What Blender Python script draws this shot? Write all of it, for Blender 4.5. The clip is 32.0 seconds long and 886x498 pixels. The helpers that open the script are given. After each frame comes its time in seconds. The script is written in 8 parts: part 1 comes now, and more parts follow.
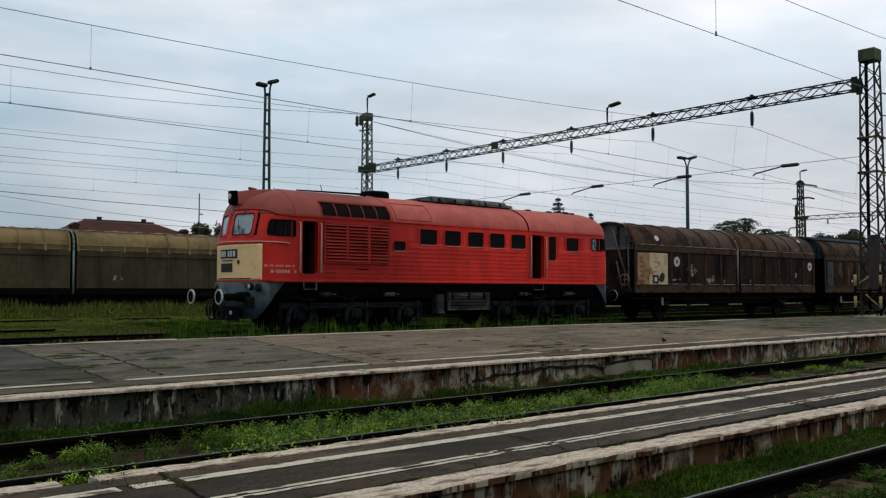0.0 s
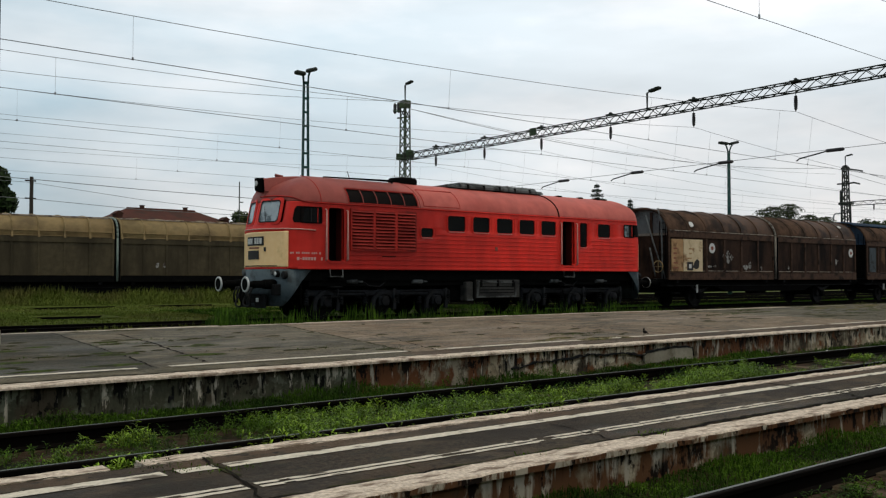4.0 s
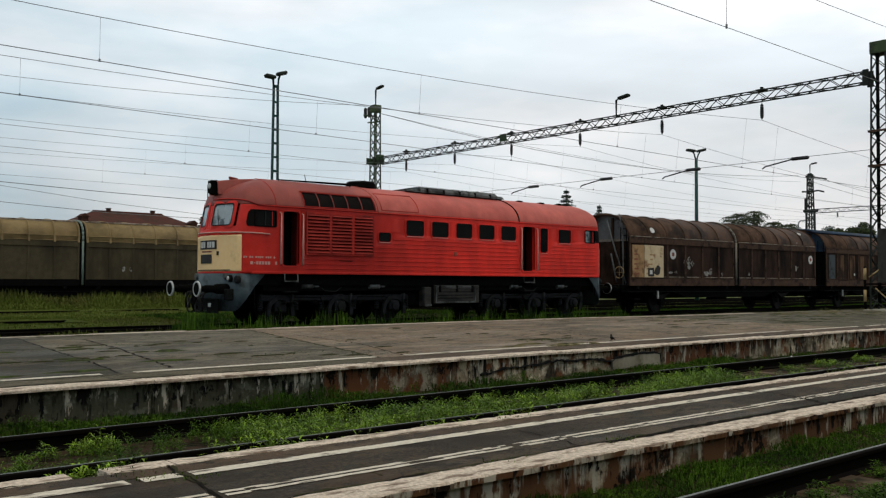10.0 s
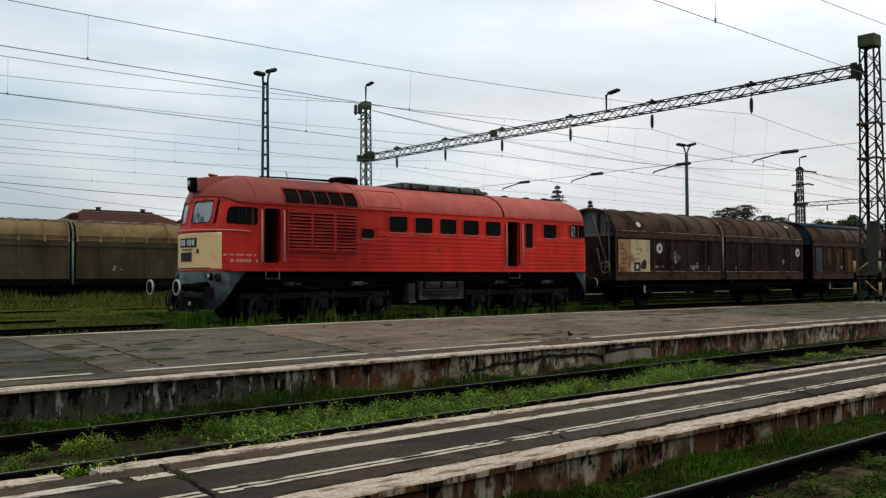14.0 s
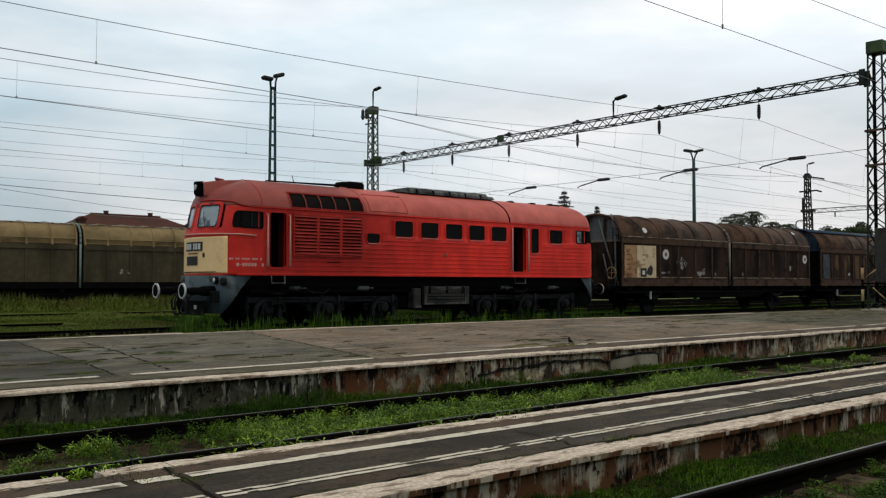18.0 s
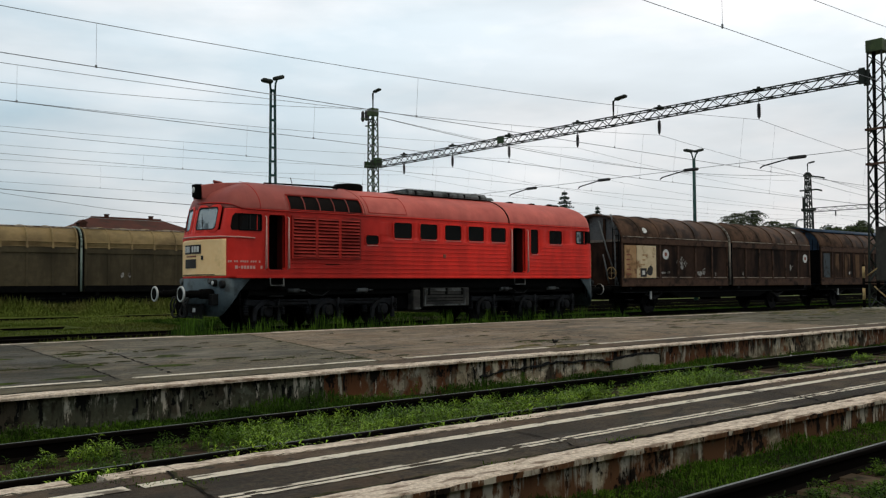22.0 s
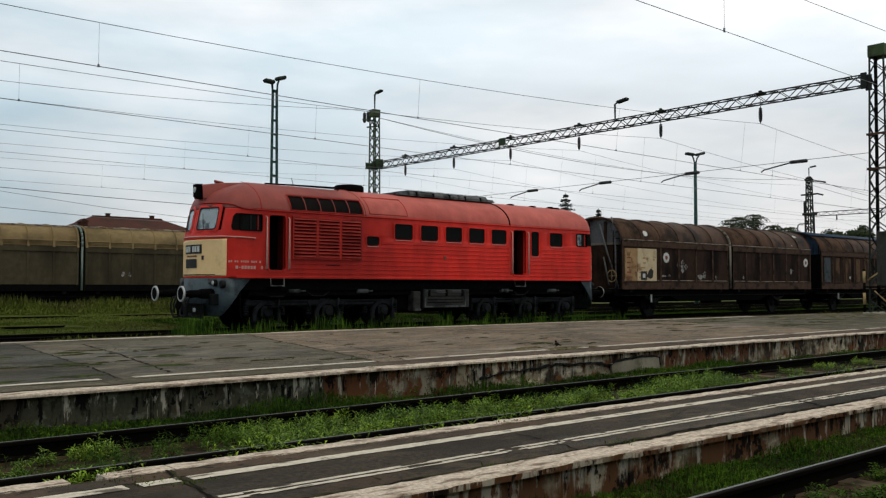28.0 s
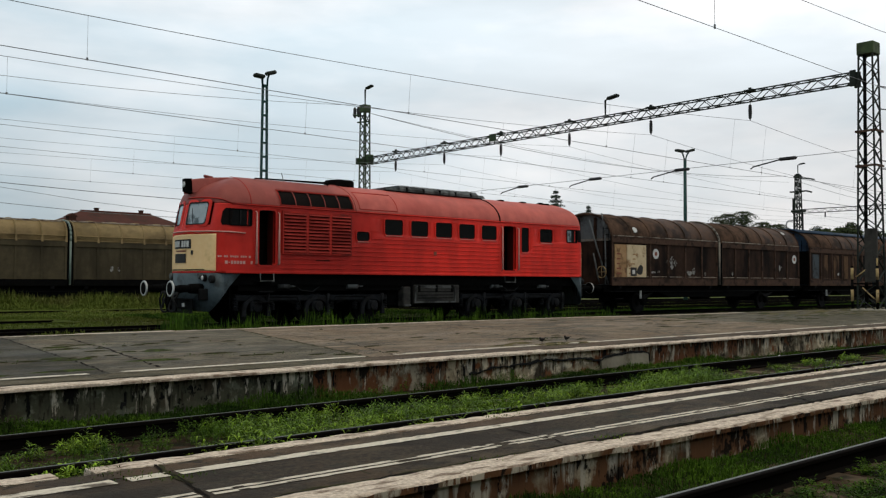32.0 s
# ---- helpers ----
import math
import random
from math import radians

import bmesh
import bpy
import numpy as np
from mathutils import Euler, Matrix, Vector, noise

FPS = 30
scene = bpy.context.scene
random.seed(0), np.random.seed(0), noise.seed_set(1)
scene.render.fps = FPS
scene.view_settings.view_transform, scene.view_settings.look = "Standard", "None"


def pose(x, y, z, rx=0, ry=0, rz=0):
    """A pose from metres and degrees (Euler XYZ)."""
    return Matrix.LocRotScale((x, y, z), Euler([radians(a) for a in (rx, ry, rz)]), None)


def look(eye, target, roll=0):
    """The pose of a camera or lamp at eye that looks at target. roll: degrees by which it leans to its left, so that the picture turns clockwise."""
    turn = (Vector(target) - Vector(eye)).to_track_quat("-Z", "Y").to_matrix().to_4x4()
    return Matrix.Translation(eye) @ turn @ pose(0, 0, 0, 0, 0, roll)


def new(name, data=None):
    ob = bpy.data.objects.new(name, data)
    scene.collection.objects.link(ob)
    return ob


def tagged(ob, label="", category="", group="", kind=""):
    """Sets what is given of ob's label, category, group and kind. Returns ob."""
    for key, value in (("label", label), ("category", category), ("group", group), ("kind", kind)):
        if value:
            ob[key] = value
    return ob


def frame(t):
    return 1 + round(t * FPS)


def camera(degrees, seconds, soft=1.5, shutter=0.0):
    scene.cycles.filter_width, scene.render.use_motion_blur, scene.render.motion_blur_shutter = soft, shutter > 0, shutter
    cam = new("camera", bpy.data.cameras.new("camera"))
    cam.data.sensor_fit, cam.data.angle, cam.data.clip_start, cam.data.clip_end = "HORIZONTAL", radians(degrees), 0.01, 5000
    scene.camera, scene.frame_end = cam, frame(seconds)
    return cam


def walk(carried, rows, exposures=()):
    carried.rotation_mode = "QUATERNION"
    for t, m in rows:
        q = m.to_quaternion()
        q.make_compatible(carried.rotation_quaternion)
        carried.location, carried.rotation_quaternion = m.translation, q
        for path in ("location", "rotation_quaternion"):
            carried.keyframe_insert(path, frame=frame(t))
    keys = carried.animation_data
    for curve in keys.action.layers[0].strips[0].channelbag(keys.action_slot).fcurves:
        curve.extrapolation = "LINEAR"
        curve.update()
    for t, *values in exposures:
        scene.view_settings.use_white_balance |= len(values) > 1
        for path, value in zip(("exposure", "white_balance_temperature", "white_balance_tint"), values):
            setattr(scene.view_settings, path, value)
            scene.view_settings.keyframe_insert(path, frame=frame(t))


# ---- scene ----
# World: x runs along the tracks, y across them, z up from the rail heads.
cam = camera(52.66, 32.0, soft=1.25)
walk(cam, (
    (0, pose(-0.012, -0.004, 1.256, 92.645, -0.070, -41.324)),
    (0.5, pose(-0.024, -0.009, 1.259, 92.794, -0.214, -40.746)),
    (1, pose(-0.020, 0.002, 1.266, 92.647, 0.305, -40.659)),
    (1.5, pose(-0.005, 0.000, 1.267, 92.775, 0.387, -40.917)),
    (2, pose(-0.025, -0.004, 1.268, 92.816, 0.182, -40.502)),
    (2.5, pose(-0.012, 0.006, 1.261, 92.325, -0.032, -40.252)),
    (3, pose(-0.023, -0.002, 1.265, 92.001, 0.008, -40.040)),
    (3.5, pose(-0.019, -0.000, 1.263, 91.774, 0.212, -39.139)),
    (5.5, pose(-0.023, -0.001, 1.266, 91.898, -0.374, -38.618)),
    (6, pose(-0.028, -0.006, 1.270, 91.883, -0.392, -38.184)),
    (6.5, pose(-0.028, 0.001, 1.270, 91.621, -0.169, -37.515)),
    (7, pose(-0.027, -0.002, 1.271, 91.681, 0.222, -37.997)),
    (7.5, pose(-0.019, -0.007, 1.272, 91.876, 0.064, -38.393)),
    (8, pose(-0.029, -0.006, 1.271, 91.973, 0.322, -38.891)),
    (8.5, pose(-0.017, -0.001, 1.268, 92.133, 0.311, -39.762)),
    (9, pose(-0.004, 0.001, 1.272, 92.480, -0.093, -40.428)),
    (9.5, pose(-0.005, 0.005, 1.271, 92.113, -0.266, -40.708)),
    (10, pose(-0.006, 0.008, 1.273, 92.132, -0.257, -40.821)),
    (10.5, pose(-0.010, 0.007, 1.273, 92.063, -0.195, -41.007)),
    (11, pose(-0.003, 0.019, 1.270, 92.060, -0.176, -41.052)),
    (11.5, pose(-0.004, 0.012, 1.271, 92.025, -0.142, -41.049)),
    (12, pose(-0.006, 0.010, 1.273, 92.336, -0.136, -40.940)),
    (12.5, pose(-0.006, 0.007, 1.268, 92.031, 0.053, -40.814)),
    (13, pose(-0.002, 0.010, 1.266, 92.486, -0.005, -40.668)),
    (13.5, pose(-0.010, 0.003, 1.268, 92.161, -0.013, -40.957)),
    (14, pose(-0.003, 0.006, 1.270, 91.894, 0.251, -41.345)),
    (14.5, pose(0.009, 0.023, 1.263, 92.454, 0.004, -41.594)),
    (16.5, pose(0.002, 0.004, 1.271, 92.335, 0.796, -40.993)),
    (17, pose(-0.001, -0.008, 1.271, 91.957, 0.584, -41.057)),
    (17.5, pose(0.009, -0.008, 1.269, 92.229, 0.481, -41.526)),
    (18, pose(0.002, -0.003, 1.268, 92.218, -0.026, -40.933)),
    (18.5, pose(0.002, -0.006, 1.268, 92.404, -0.071, -40.979)),
    (19, pose(0.006, 0.000, 1.272, 92.481, -0.412, -41.059)),
    (19.5, pose(0.003, 0.005, 1.268, 92.307, -0.699, -40.897)),
    (20, pose(-0.005, 0.003, 1.268, 92.298, -0.896, -40.678)),
    (20.5, pose(0.005, 0.009, 1.273, 92.393, -0.544, -40.835)),
    (21, pose(0.010, 0.014, 1.270, 92.292, 0.087, -41.141)),
    (21.5, pose(-0.004, 0.010, 1.271, 92.330, 0.145, -41.024)),
    (22, pose(0.000, 0.005, 1.272, 92.299, 0.330, -40.876)),
    (22.5, pose(0.002, -0.001, 1.271, 92.235, -0.051, -40.961)),
    (23, pose(-0.000, -0.000, 1.271, 92.384, 0.091, -40.381)),
    (23.5, pose(0.001, -0.009, 1.278, 92.557, 0.336, -40.374)),
    (24, pose(0.002, -0.004, 1.274, 92.743, 0.306, -40.682)),
    (24.5, pose(-0.006, -0.005, 1.275, 92.582, 0.155, -40.608)),
    (25, pose(-0.008, -0.020, 1.277, 92.526, 0.320, -40.498)),
    (25.5, pose(-0.004, -0.013, 1.274, 92.534, 0.270, -40.663)),
    (27.5, pose(-0.009, -0.016, 1.271, 92.424, -0.326, -40.774)),
    (28, pose(-0.004, -0.004, 1.271, 92.403, -0.091, -40.845)),
    (28.5, pose(-0.009, -0.005, 1.271, 92.302, -0.220, -40.867)),
    (29, pose(-0.007, -0.006, 1.265, 92.135, -0.060, -41.428)),
    (29.5, pose(-0.003, -0.009, 1.266, 92.214, 0.512, -41.338)),
    (30, pose(-0.001, -0.009, 1.270, 92.158, 0.058, -41.633)),
    (30.5, pose(-0.007, -0.014, 1.267, 91.874, 0.026, -41.234)),
    (31, pose(-0.000, -0.009, 1.264, 92.025, -0.183, -41.239)),
    (31.5, pose(-0.000, -0.009, 1.262, 91.670, -0.270, -41.425)),
    (32, pose(0.001, 0.005, 1.263, 92.139, -0.238, -41.486)),
), exposures=((0, -0.22, 6200, 10), (1.6, -0.22, 6200, 10), (2.6, -0.04, 6420, 10), (3.2, 0.0, 6500, 10), (32, 0.0, 6500, 10)))
# how far the train still has to roll, by seconds
TRAIN = ((0, 1.368), (0.5, 1.328), (1, 1.280), (1.5, 1.221), (2, 1.158), (2.5, 1.095), (3, 1.033), (3.5, 0.976), (5.5, 0.812), (6, 0.779), (6.5, 0.746), (7, 0.715), (7.5, 0.686), (8, 0.651), (8.5, 0.605), (9, 0.552), (9.5, 0.497), (10, 0.440), (10.5, 0.381), (11, 0.319), (11.5, 0.255), (12, 0.193), (12.5, 0.146), (13, 0.120), (13.5, 0.106), (14, 0.105), (14.5, 0.105), (16.5, 0.099), (17, 0.092), (17.5, 0.087), (18, 0.079), (18.5, 0.067), (19, 0.053), (19.5, 0.037), (20, 0.022), (20.5, 0.011), (21, 0.006), (21.5, 0.006), (22, 0.006), (22.5, 0.000), (32, 0.000))

# ---- light ----
scene.view_settings.exposure = 0.0
world = bpy.data.worlds.new("world")
scene.world = world
world.use_nodes = True
wn, wl = world.node_tree.nodes, world.node_tree.links
wn.clear()
w_out = wn.new("ShaderNodeOutputWorld")
w_bg = wn.new("ShaderNodeBackground")
w_sky = wn.new("ShaderNodeTexSky")
w_sky.sky_type, w_sky.sun_disc = "NISHITA", False
w_sky.sun_elevation, w_sky.sun_rotation = radians(74), radians(200)
w_sky.air_density, w_sky.dust_density, w_sky.ozone_density = 1.0, 2.0, 1.5
w_gain = wn.new("ShaderNodeVectorMath")
w_gain.operation = "SCALE"
w_gain.inputs["Scale"].default_value = 0.09
w_co = wn.new("ShaderNodeTexCoord")
w_map = wn.new("ShaderNodeMapping")
w_map.inputs["Scale"].default_value = (1.0, 1.0, 3.0)
w_cloud = wn.new("ShaderNodeTexNoise")
w_cloud.inputs["Scale"].default_value, w_cloud.inputs["Detail"].default_value = 2.6, 7.0
w_cloud.inputs["Roughness"].default_value = 0.5
w_ramp = wn.new("ShaderNodeMapRange")
w_ramp.inputs["From Min"].default_value, w_ramp.inputs["From Max"].default_value = 0.38, 0.62
w_sep = wn.new("ShaderNodeSeparateXYZ")
w_side = wn.new("ShaderNodeMapRange")   # thinner, bluer cloud towards the north
w_side.inputs["From Min"].default_value, w_side.inputs["From Max"].default_value = 0.15, 0.75
w_add = wn.new("ShaderNodeMath")
w_add.operation = "MULTIPLY_ADD"
w_add.inputs[1].default_value, w_add.inputs[2].default_value = 0.64, -0.08
w_sum = wn.new("ShaderNodeMath")
w_sum.operation = "MULTIPLY_ADD"
w_sum.inputs[1].default_value = 0.62
w_sum.use_clamp = True
w_col = wn.new("ShaderNodeMix")
w_col.data_type = "RGBA"
w_col.inputs["A"].default_value, w_col.inputs["B"].default_value = (0.462, 0.61, 0.69, 1), (1.0, 0.99, 0.985, 1)
w_mix = wn.new("ShaderNodeMix")
w_mix.data_type = "RGBA"
w_mix.inputs["Factor"].default_value = 0.9
w_high = wn.new("ShaderNodeMapRange")   # the cloud deck is thicker overhead
w_high.interpolation_type = "SMOOTHSTEP"
w_high.inputs["From Min"].default_value, w_high.inputs["From Max"].default_value = 0.25, 0.95
w_high.inputs["To Min"].default_value, w_high.inputs["To Max"].default_value = 1.0, 0.5
w_low = wn.new("ShaderNodeMapRange")   # greyer haze near the horizon
w_low.interpolation_type = "SMOOTHSTEP"
w_low.inputs["From Min"].default_value, w_low.inputs["From Max"].default_value = 0.0, 0.36
w_low.inputs["To Min"].default_value, w_low.inputs["To Max"].default_value = 0.76, 1.13
w_map2 = wn.new("ShaderNodeMapping")   # long soft grey bands in the cloud
w_map2.inputs["Scale"].default_value = (1.0, 1.0, 5.0)
w_map2.inputs["Location"].default_value = (3.0, 1.0, 0.4)
w_grey = wn.new("ShaderNodeTexNoise")
w_grey.inputs["Scale"].default_value, w_grey.inputs["Detail"].default_value = 1.9, 5.0
w_shade = wn.new("ShaderNodeMapRange")
w_shade.inputs["From Min"].default_value, w_shade.inputs["From Max"].default_value = 0.36, 0.6
w_shade.inputs["To Min"].default_value, w_shade.inputs["To Max"].default_value = 0.86, 1.07
w_band = wn.new("ShaderNodeMath")
w_band.operation = "MULTIPLY"
w_dim = wn.new("ShaderNodeMath")
w_dim.operation = "MULTIPLY"
w_deck = wn.new("ShaderNodeVectorMath")
w_deck.operation = "SCALE"
wl.new(w_co.outputs["Generated"], w_map.inputs["Vector"])
wl.new(w_co.outputs["Generated"], w_sep.inputs["Vector"])
wl.new(w_map.outputs["Vector"], w_cloud.inputs["Vector"])
wl.new(w_cloud.outputs["Fac"], w_ramp.inputs["Value"])
wl.new(w_sep.outputs["X"], w_side.inputs["Value"])
wl.new(w_side.outputs["Result"], w_add.inputs[0])
wl.new(w_ramp.outputs["Result"], w_sum.inputs[0])
wl.new(w_add.outputs["Value"], w_sum.inputs[2])
wl.new(w_sum.outputs["Value"], w_col.inputs["Factor"])
wl.new(w_sky.outputs["Color"], w_gain.inputs[0])
wl.new(w_gain.outputs["Vector"], w_mix.inputs["A"])
wl.new(w_col.outputs["Result"], w_mix.inputs["B"])
wl.new(w_sep.outputs["Z"], w_high.inputs["Value"])
wl.new(w_mix.outputs["Result"], w_deck.inputs[0])
wl.new(w_sep.outputs["Z"], w_low.inputs["Value"])
wl.new(w_high.outputs["Result"], w_dim.inputs[0])
wl.new(w_low.outputs["Result"], w_dim.inputs[1])
wl.new(w_co.outputs["Generated"], w_map2.inputs["Vector"])
wl.new(w_map2.outputs["Vector"], w_grey.inputs["Vector"])
wl.new(w_grey.outputs["Fac"], w_shade.inputs["Value"])
wl.new(w_dim.outputs["Value"], w_band.inputs[0])
wl.new(w_shade.outputs["Result"], w_band.inputs[1])
wl.new(w_band.outputs["Value"], w_deck.inputs["Scale"])
wl.new(w_deck.outputs["Vector"], w_bg.inputs["Color"])
w_bg.inputs["Strength"].default_value = 1.12
wl.new(w_bg.outputs["Background"], w_out.inputs["Surface"])
sun_data = bpy.data.lights.new("sun", "SUN")
sun_data.energy, sun_data.angle, sun_data.color = 1.05, radians(25), (1.0, 0.89, 0.68)
sun = new("sun", sun_data)
sun.matrix_basis = look((2, -9, 70), (10, 10, 0))


# ---- materials ----
def material(name, c1, c2, scale=4.0, rough=0.7, metal=0.0, bump=0.15, stretch=(1, 1, 1), c3=None, scale3=0.8,
             band=(0.5, 0.65), stretch3=(1, 1, 1), island=0.0, spec=0.25, depth=0.01, rand=0.0):
    """Two colours in fine grain, a third in larger stains."""
    m = bpy.data.materials.new(name)
    m.use_nodes = True
    n, l = m.node_tree.nodes, m.node_tree.links
    b = n["Principled BSDF"]
    co = n.new("ShaderNodeTexCoord")

    def noise_of(s, st, detail):
        mp, no = n.new("ShaderNodeMapping"), n.new("ShaderNodeTexNoise")
        mp.inputs["Scale"].default_value = st
        no.inputs["Scale"].default_value, no.inputs["Detail"].default_value = s, detail
        no.inputs["Roughness"].default_value = 0.6
        l.new(co.outputs["Object"], mp.inputs["Vector"])
        l.new(mp.outputs["Vector"], no.inputs["Vector"])
        return no

    def mix(fac, a, b2):
        mx = n.new("ShaderNodeMix")
        mx.data_type = "RGBA"
        for sock, v in ((mx.inputs["Factor"], fac), (mx.inputs["A"], a), (mx.inputs["B"], b2)):
            if hasattr(v, "is_output"):
                l.new(v, sock)
            elif isinstance(v, tuple):
                sock.default_value = (*v, 1)
            else:
                sock.default_value = v
        return mx.outputs["Result"]

    def ramp(src, lo, hi):
        r = n.new("ShaderNodeMapRange")
        r.inputs["From Min"].default_value, r.inputs["From Max"].default_value = lo, hi
        l.new(src, r.inputs["Value"])
        return r.outputs["Result"]

    grain = noise_of(scale, stretch, 8)
    col = mix(ramp(grain.outputs["Fac"], 0.3, 0.7), c1, c2)
    if c3:
        big = noise_of(scale3, stretch3, 6)
        col = mix(ramp(big.outputs["Fac"], *band), col, c3)
    if island or rand:
        src = n.new("ShaderNodeNewGeometry").outputs["Random Per Island"] if island else n.new("ShaderNodeObjectInfo").outputs["Random"]
        hs = n.new("ShaderNodeHueSaturation")
        k = island or rand
        r = n.new("ShaderNodeMapRange")
        r.inputs["To Min"].default_value, r.inputs["To Max"].default_value = 1 - k, 1 + k
        l.new(src, r.inputs["Value"])
        l.new(r.outputs["Result"], hs.inputs["Value"])
        l.new(col, hs.inputs["Color"])
        col = hs.outputs["Color"]
    l.new(col, b.inputs["Base Color"])
    l.new(ramp(grain.outputs["Fac"], 0.2, 0.8), b.inputs["Roughness"])
    rr = b.inputs["Roughness"].links[0].from_node
    rr.inputs["To Min"].default_value, rr.inputs["To Max"].default_value = max(0.05, rough - 0.1), min(1, rough + 0.1)
    b.inputs["Metallic"].default_value = metal
    b.inputs["Specular IOR Level"].default_value = spec
    if bump:
        bp = n.new("ShaderNodeBump")
        bp.inputs["Strength"].default_value, bp.inputs["Distance"].default_value = bump, depth
        l.new(grain.outputs["Fac"], bp.inputs["Height"])
        l.new(bp.outputs["Normal"], b.inputs["Normal"])
    return m


WHITEWASH = material("whitewash", (0.38, 0.285, 0.21), (0.85, 0.72, 0.585), 34, 0.85, bump=0.8, c3=(0.185, 0.125, 0.085), scale3=7, band=(0.50, 0.64), stretch3=(0.5, 1.8, 1), depth=0.015)
WORN_LINE = material("worn_paint_line", (0.48, 0.42, 0.33), (0.74, 0.66, 0.54), 22, 0.85, bump=0.3, c3=(0.12, 0.095, 0.070), scale3=9, band=(0.57, 0.64), stretch3=(0.5, 1.6, 1))


RAIL = material("rail_steel", (0.003, 0.0026, 0.0022), (0.008, 0.0062, 0.005), 8, 0.8, metal=0.0, bump=0.2, stretch=(0.2, 1, 1), spec=0.02)
RAIL_WORN = material("worn_rail_top", (0.075, 0.082, 0.068), (0.13, 0.14, 0.12), 8, 0.55, bump=0.05, stretch=(0.1, 1, 1), spec=0.2)
RAIL_HEAD = material("rail_head", (0.085, 0.092, 0.082), (0.14, 0.15, 0.135), 8, 0.5, bump=0.05, stretch=(0.1, 1, 1), spec=0.25)
SLEEPER = material("sleeper", (0.062, 0.042, 0.027), (0.155, 0.106, 0.066), 6, 0.9, bump=0.4, rand=0.25, spec=0.1, c3=(0.03, 0.026, 0.014), scale3=3, band=(0.5, 0.62))
SOIL = material("soil", (0.018, 0.012, 0.007), (0.062, 0.038, 0.023), 9, 0.95, bump=0.8, c3=(0.012, 0.013, 0.006), scale3=1.4, band=(0.48, 0.56), depth=0.04, spec=0.05)
MEADOW = material("meadow", (0.055, 0.072, 0.014), (0.085, 0.105, 0.024), 3, 0.95, bump=0.5, c3=(0.075, 0.072, 0.026), scale3=0.15, band=(0.5, 0.65), depth=0.05, spec=0.05)
GRASS = material("grass_blades", (0.062, 0.125, 0.007), (0.125, 0.205, 0.014), 0.8, 0.75, bump=0.0, island=0.6, spec=0.05, c3=(0.034, 0.074, 0.006), scale3=0.7, band=(0.48, 0.62))
GRASS_DEEP = material("deep_green_grass", (0.030, 0.072, 0.006), (0.066, 0.125, 0.010), 0.8, 0.8, bump=0.0, island=0.5, spec=0.05, c3=(0.016, 0.036, 0.005), scale3=0.9, band=(0.46, 0.62))
GRASS_MID = material("mid_green_leaves", (0.040, 0.090, 0.007), (0.085, 0.150, 0.013), 0.8, 0.75, bump=0.0, island=0.6, spec=0.08, c3=(0.022, 0.052, 0.006), scale3=0.9, band=(0.46, 0.60))
GRASS_DRY = material("dry_grass_blades", (0.066, 0.094, 0.014), (0.104, 0.130, 0.024), 0.8, 0.8, bump=0.0, island=0.2, spec=0.04, c3=(0.088, 0.086, 0.024), scale3=0.2, band=(0.5, 0.65))
GRASS_OLIVE = material("olive_meadow_blades", (0.088, 0.118, 0.020), (0.130, 0.155, 0.030), 0.5, 0.8, bump=0.0, island=0.15, spec=0.04, c3=(0.120, 0.112, 0.034), scale3=0.3, band=(0.48, 0.65))
GRASS_DULL = material("dull_grass_blades", (0.026, 0.034, 0.009), (0.060, 0.066, 0.020), 0.8, 0.85, bump=0.0, island=0.5, spec=0.04)
WEED = material("weed_leaves", (0.088, 0.168, 0.009), (0.205, 0.300, 0.022), 1.2, 0.6, bump=0.0, island=0.9, spec=0.15, c3=(0.075, 0.140, 0.009), scale3=1.3, band=(0.48, 0.62))
LEAF = material("leaves", (0.018, 0.028, 0.009), (0.046, 0.058, 0.020), 2, 0.7, bump=0.0, island=0.4, spec=0.1)
LEAF_DENSE = material("dense_dark_leaves", (0.008, 0.016, 0.005), (0.024, 0.040, 0.012), 2, 0.75, bump=0.0, island=0.5, spec=0.08)
LAMPGREY = material("weathered_lamp_metal", (0.16, 0.17, 0.18), (0.26, 0.27, 0.28), 3, 0.6, bump=0.0)
LEAF_FIR = material("fir_needles", (0.012, 0.026, 0.016), (0.028, 0.048, 0.028), 2, 0.8, bump=0.0, island=0.3)
BARK = material("bark", (0.016, 0.013, 0.011), (0.036, 0.030, 0.025), 8, 0.95, bump=0.5, stretch=(1, 1, 0.3), spec=0.1)
RED = material("red_body_paint", (0.77, 0.028, 0.017), (0.86, 0.040, 0.025), 3, 0.5, bump=0.03, c3=(0.54, 0.024, 0.016), scale3=0.9, band=(0.5, 0.8), stretch3=(0.25, 1, 1.3), spec=0.2)
# darker red for the intake frames, roof seams and drip strip
RED_DARK = material("dark_red_paint", (0.36, 0.022, 0.015), (0.48, 0.030, 0.020), 4, 0.6, bump=0.05, c3=(0.16, 0.016, 0.012), scale3=1.2, band=(0.46, 0.66), stretch3=(1, 1, 0.4), spec=0.15)
# backing coloured dark for the shade between the intake slats
INTAKE_BACK = material("shaded_intake_back", (0.050, 0.008, 0.006), (0.085, 0.012, 0.009), 6, 0.8, bump=0.0, spec=0.1)
SLAT_RED = material("dull_red_slats", (0.27, 0.020, 0.014), (0.38, 0.038, 0.027), 5, 0.6, bump=0.03, c3=(0.16, 0.012, 0.009), scale3=1.4, band=(0.46, 0.62), stretch3=(0.5, 1, 1.5), spec=0.15)
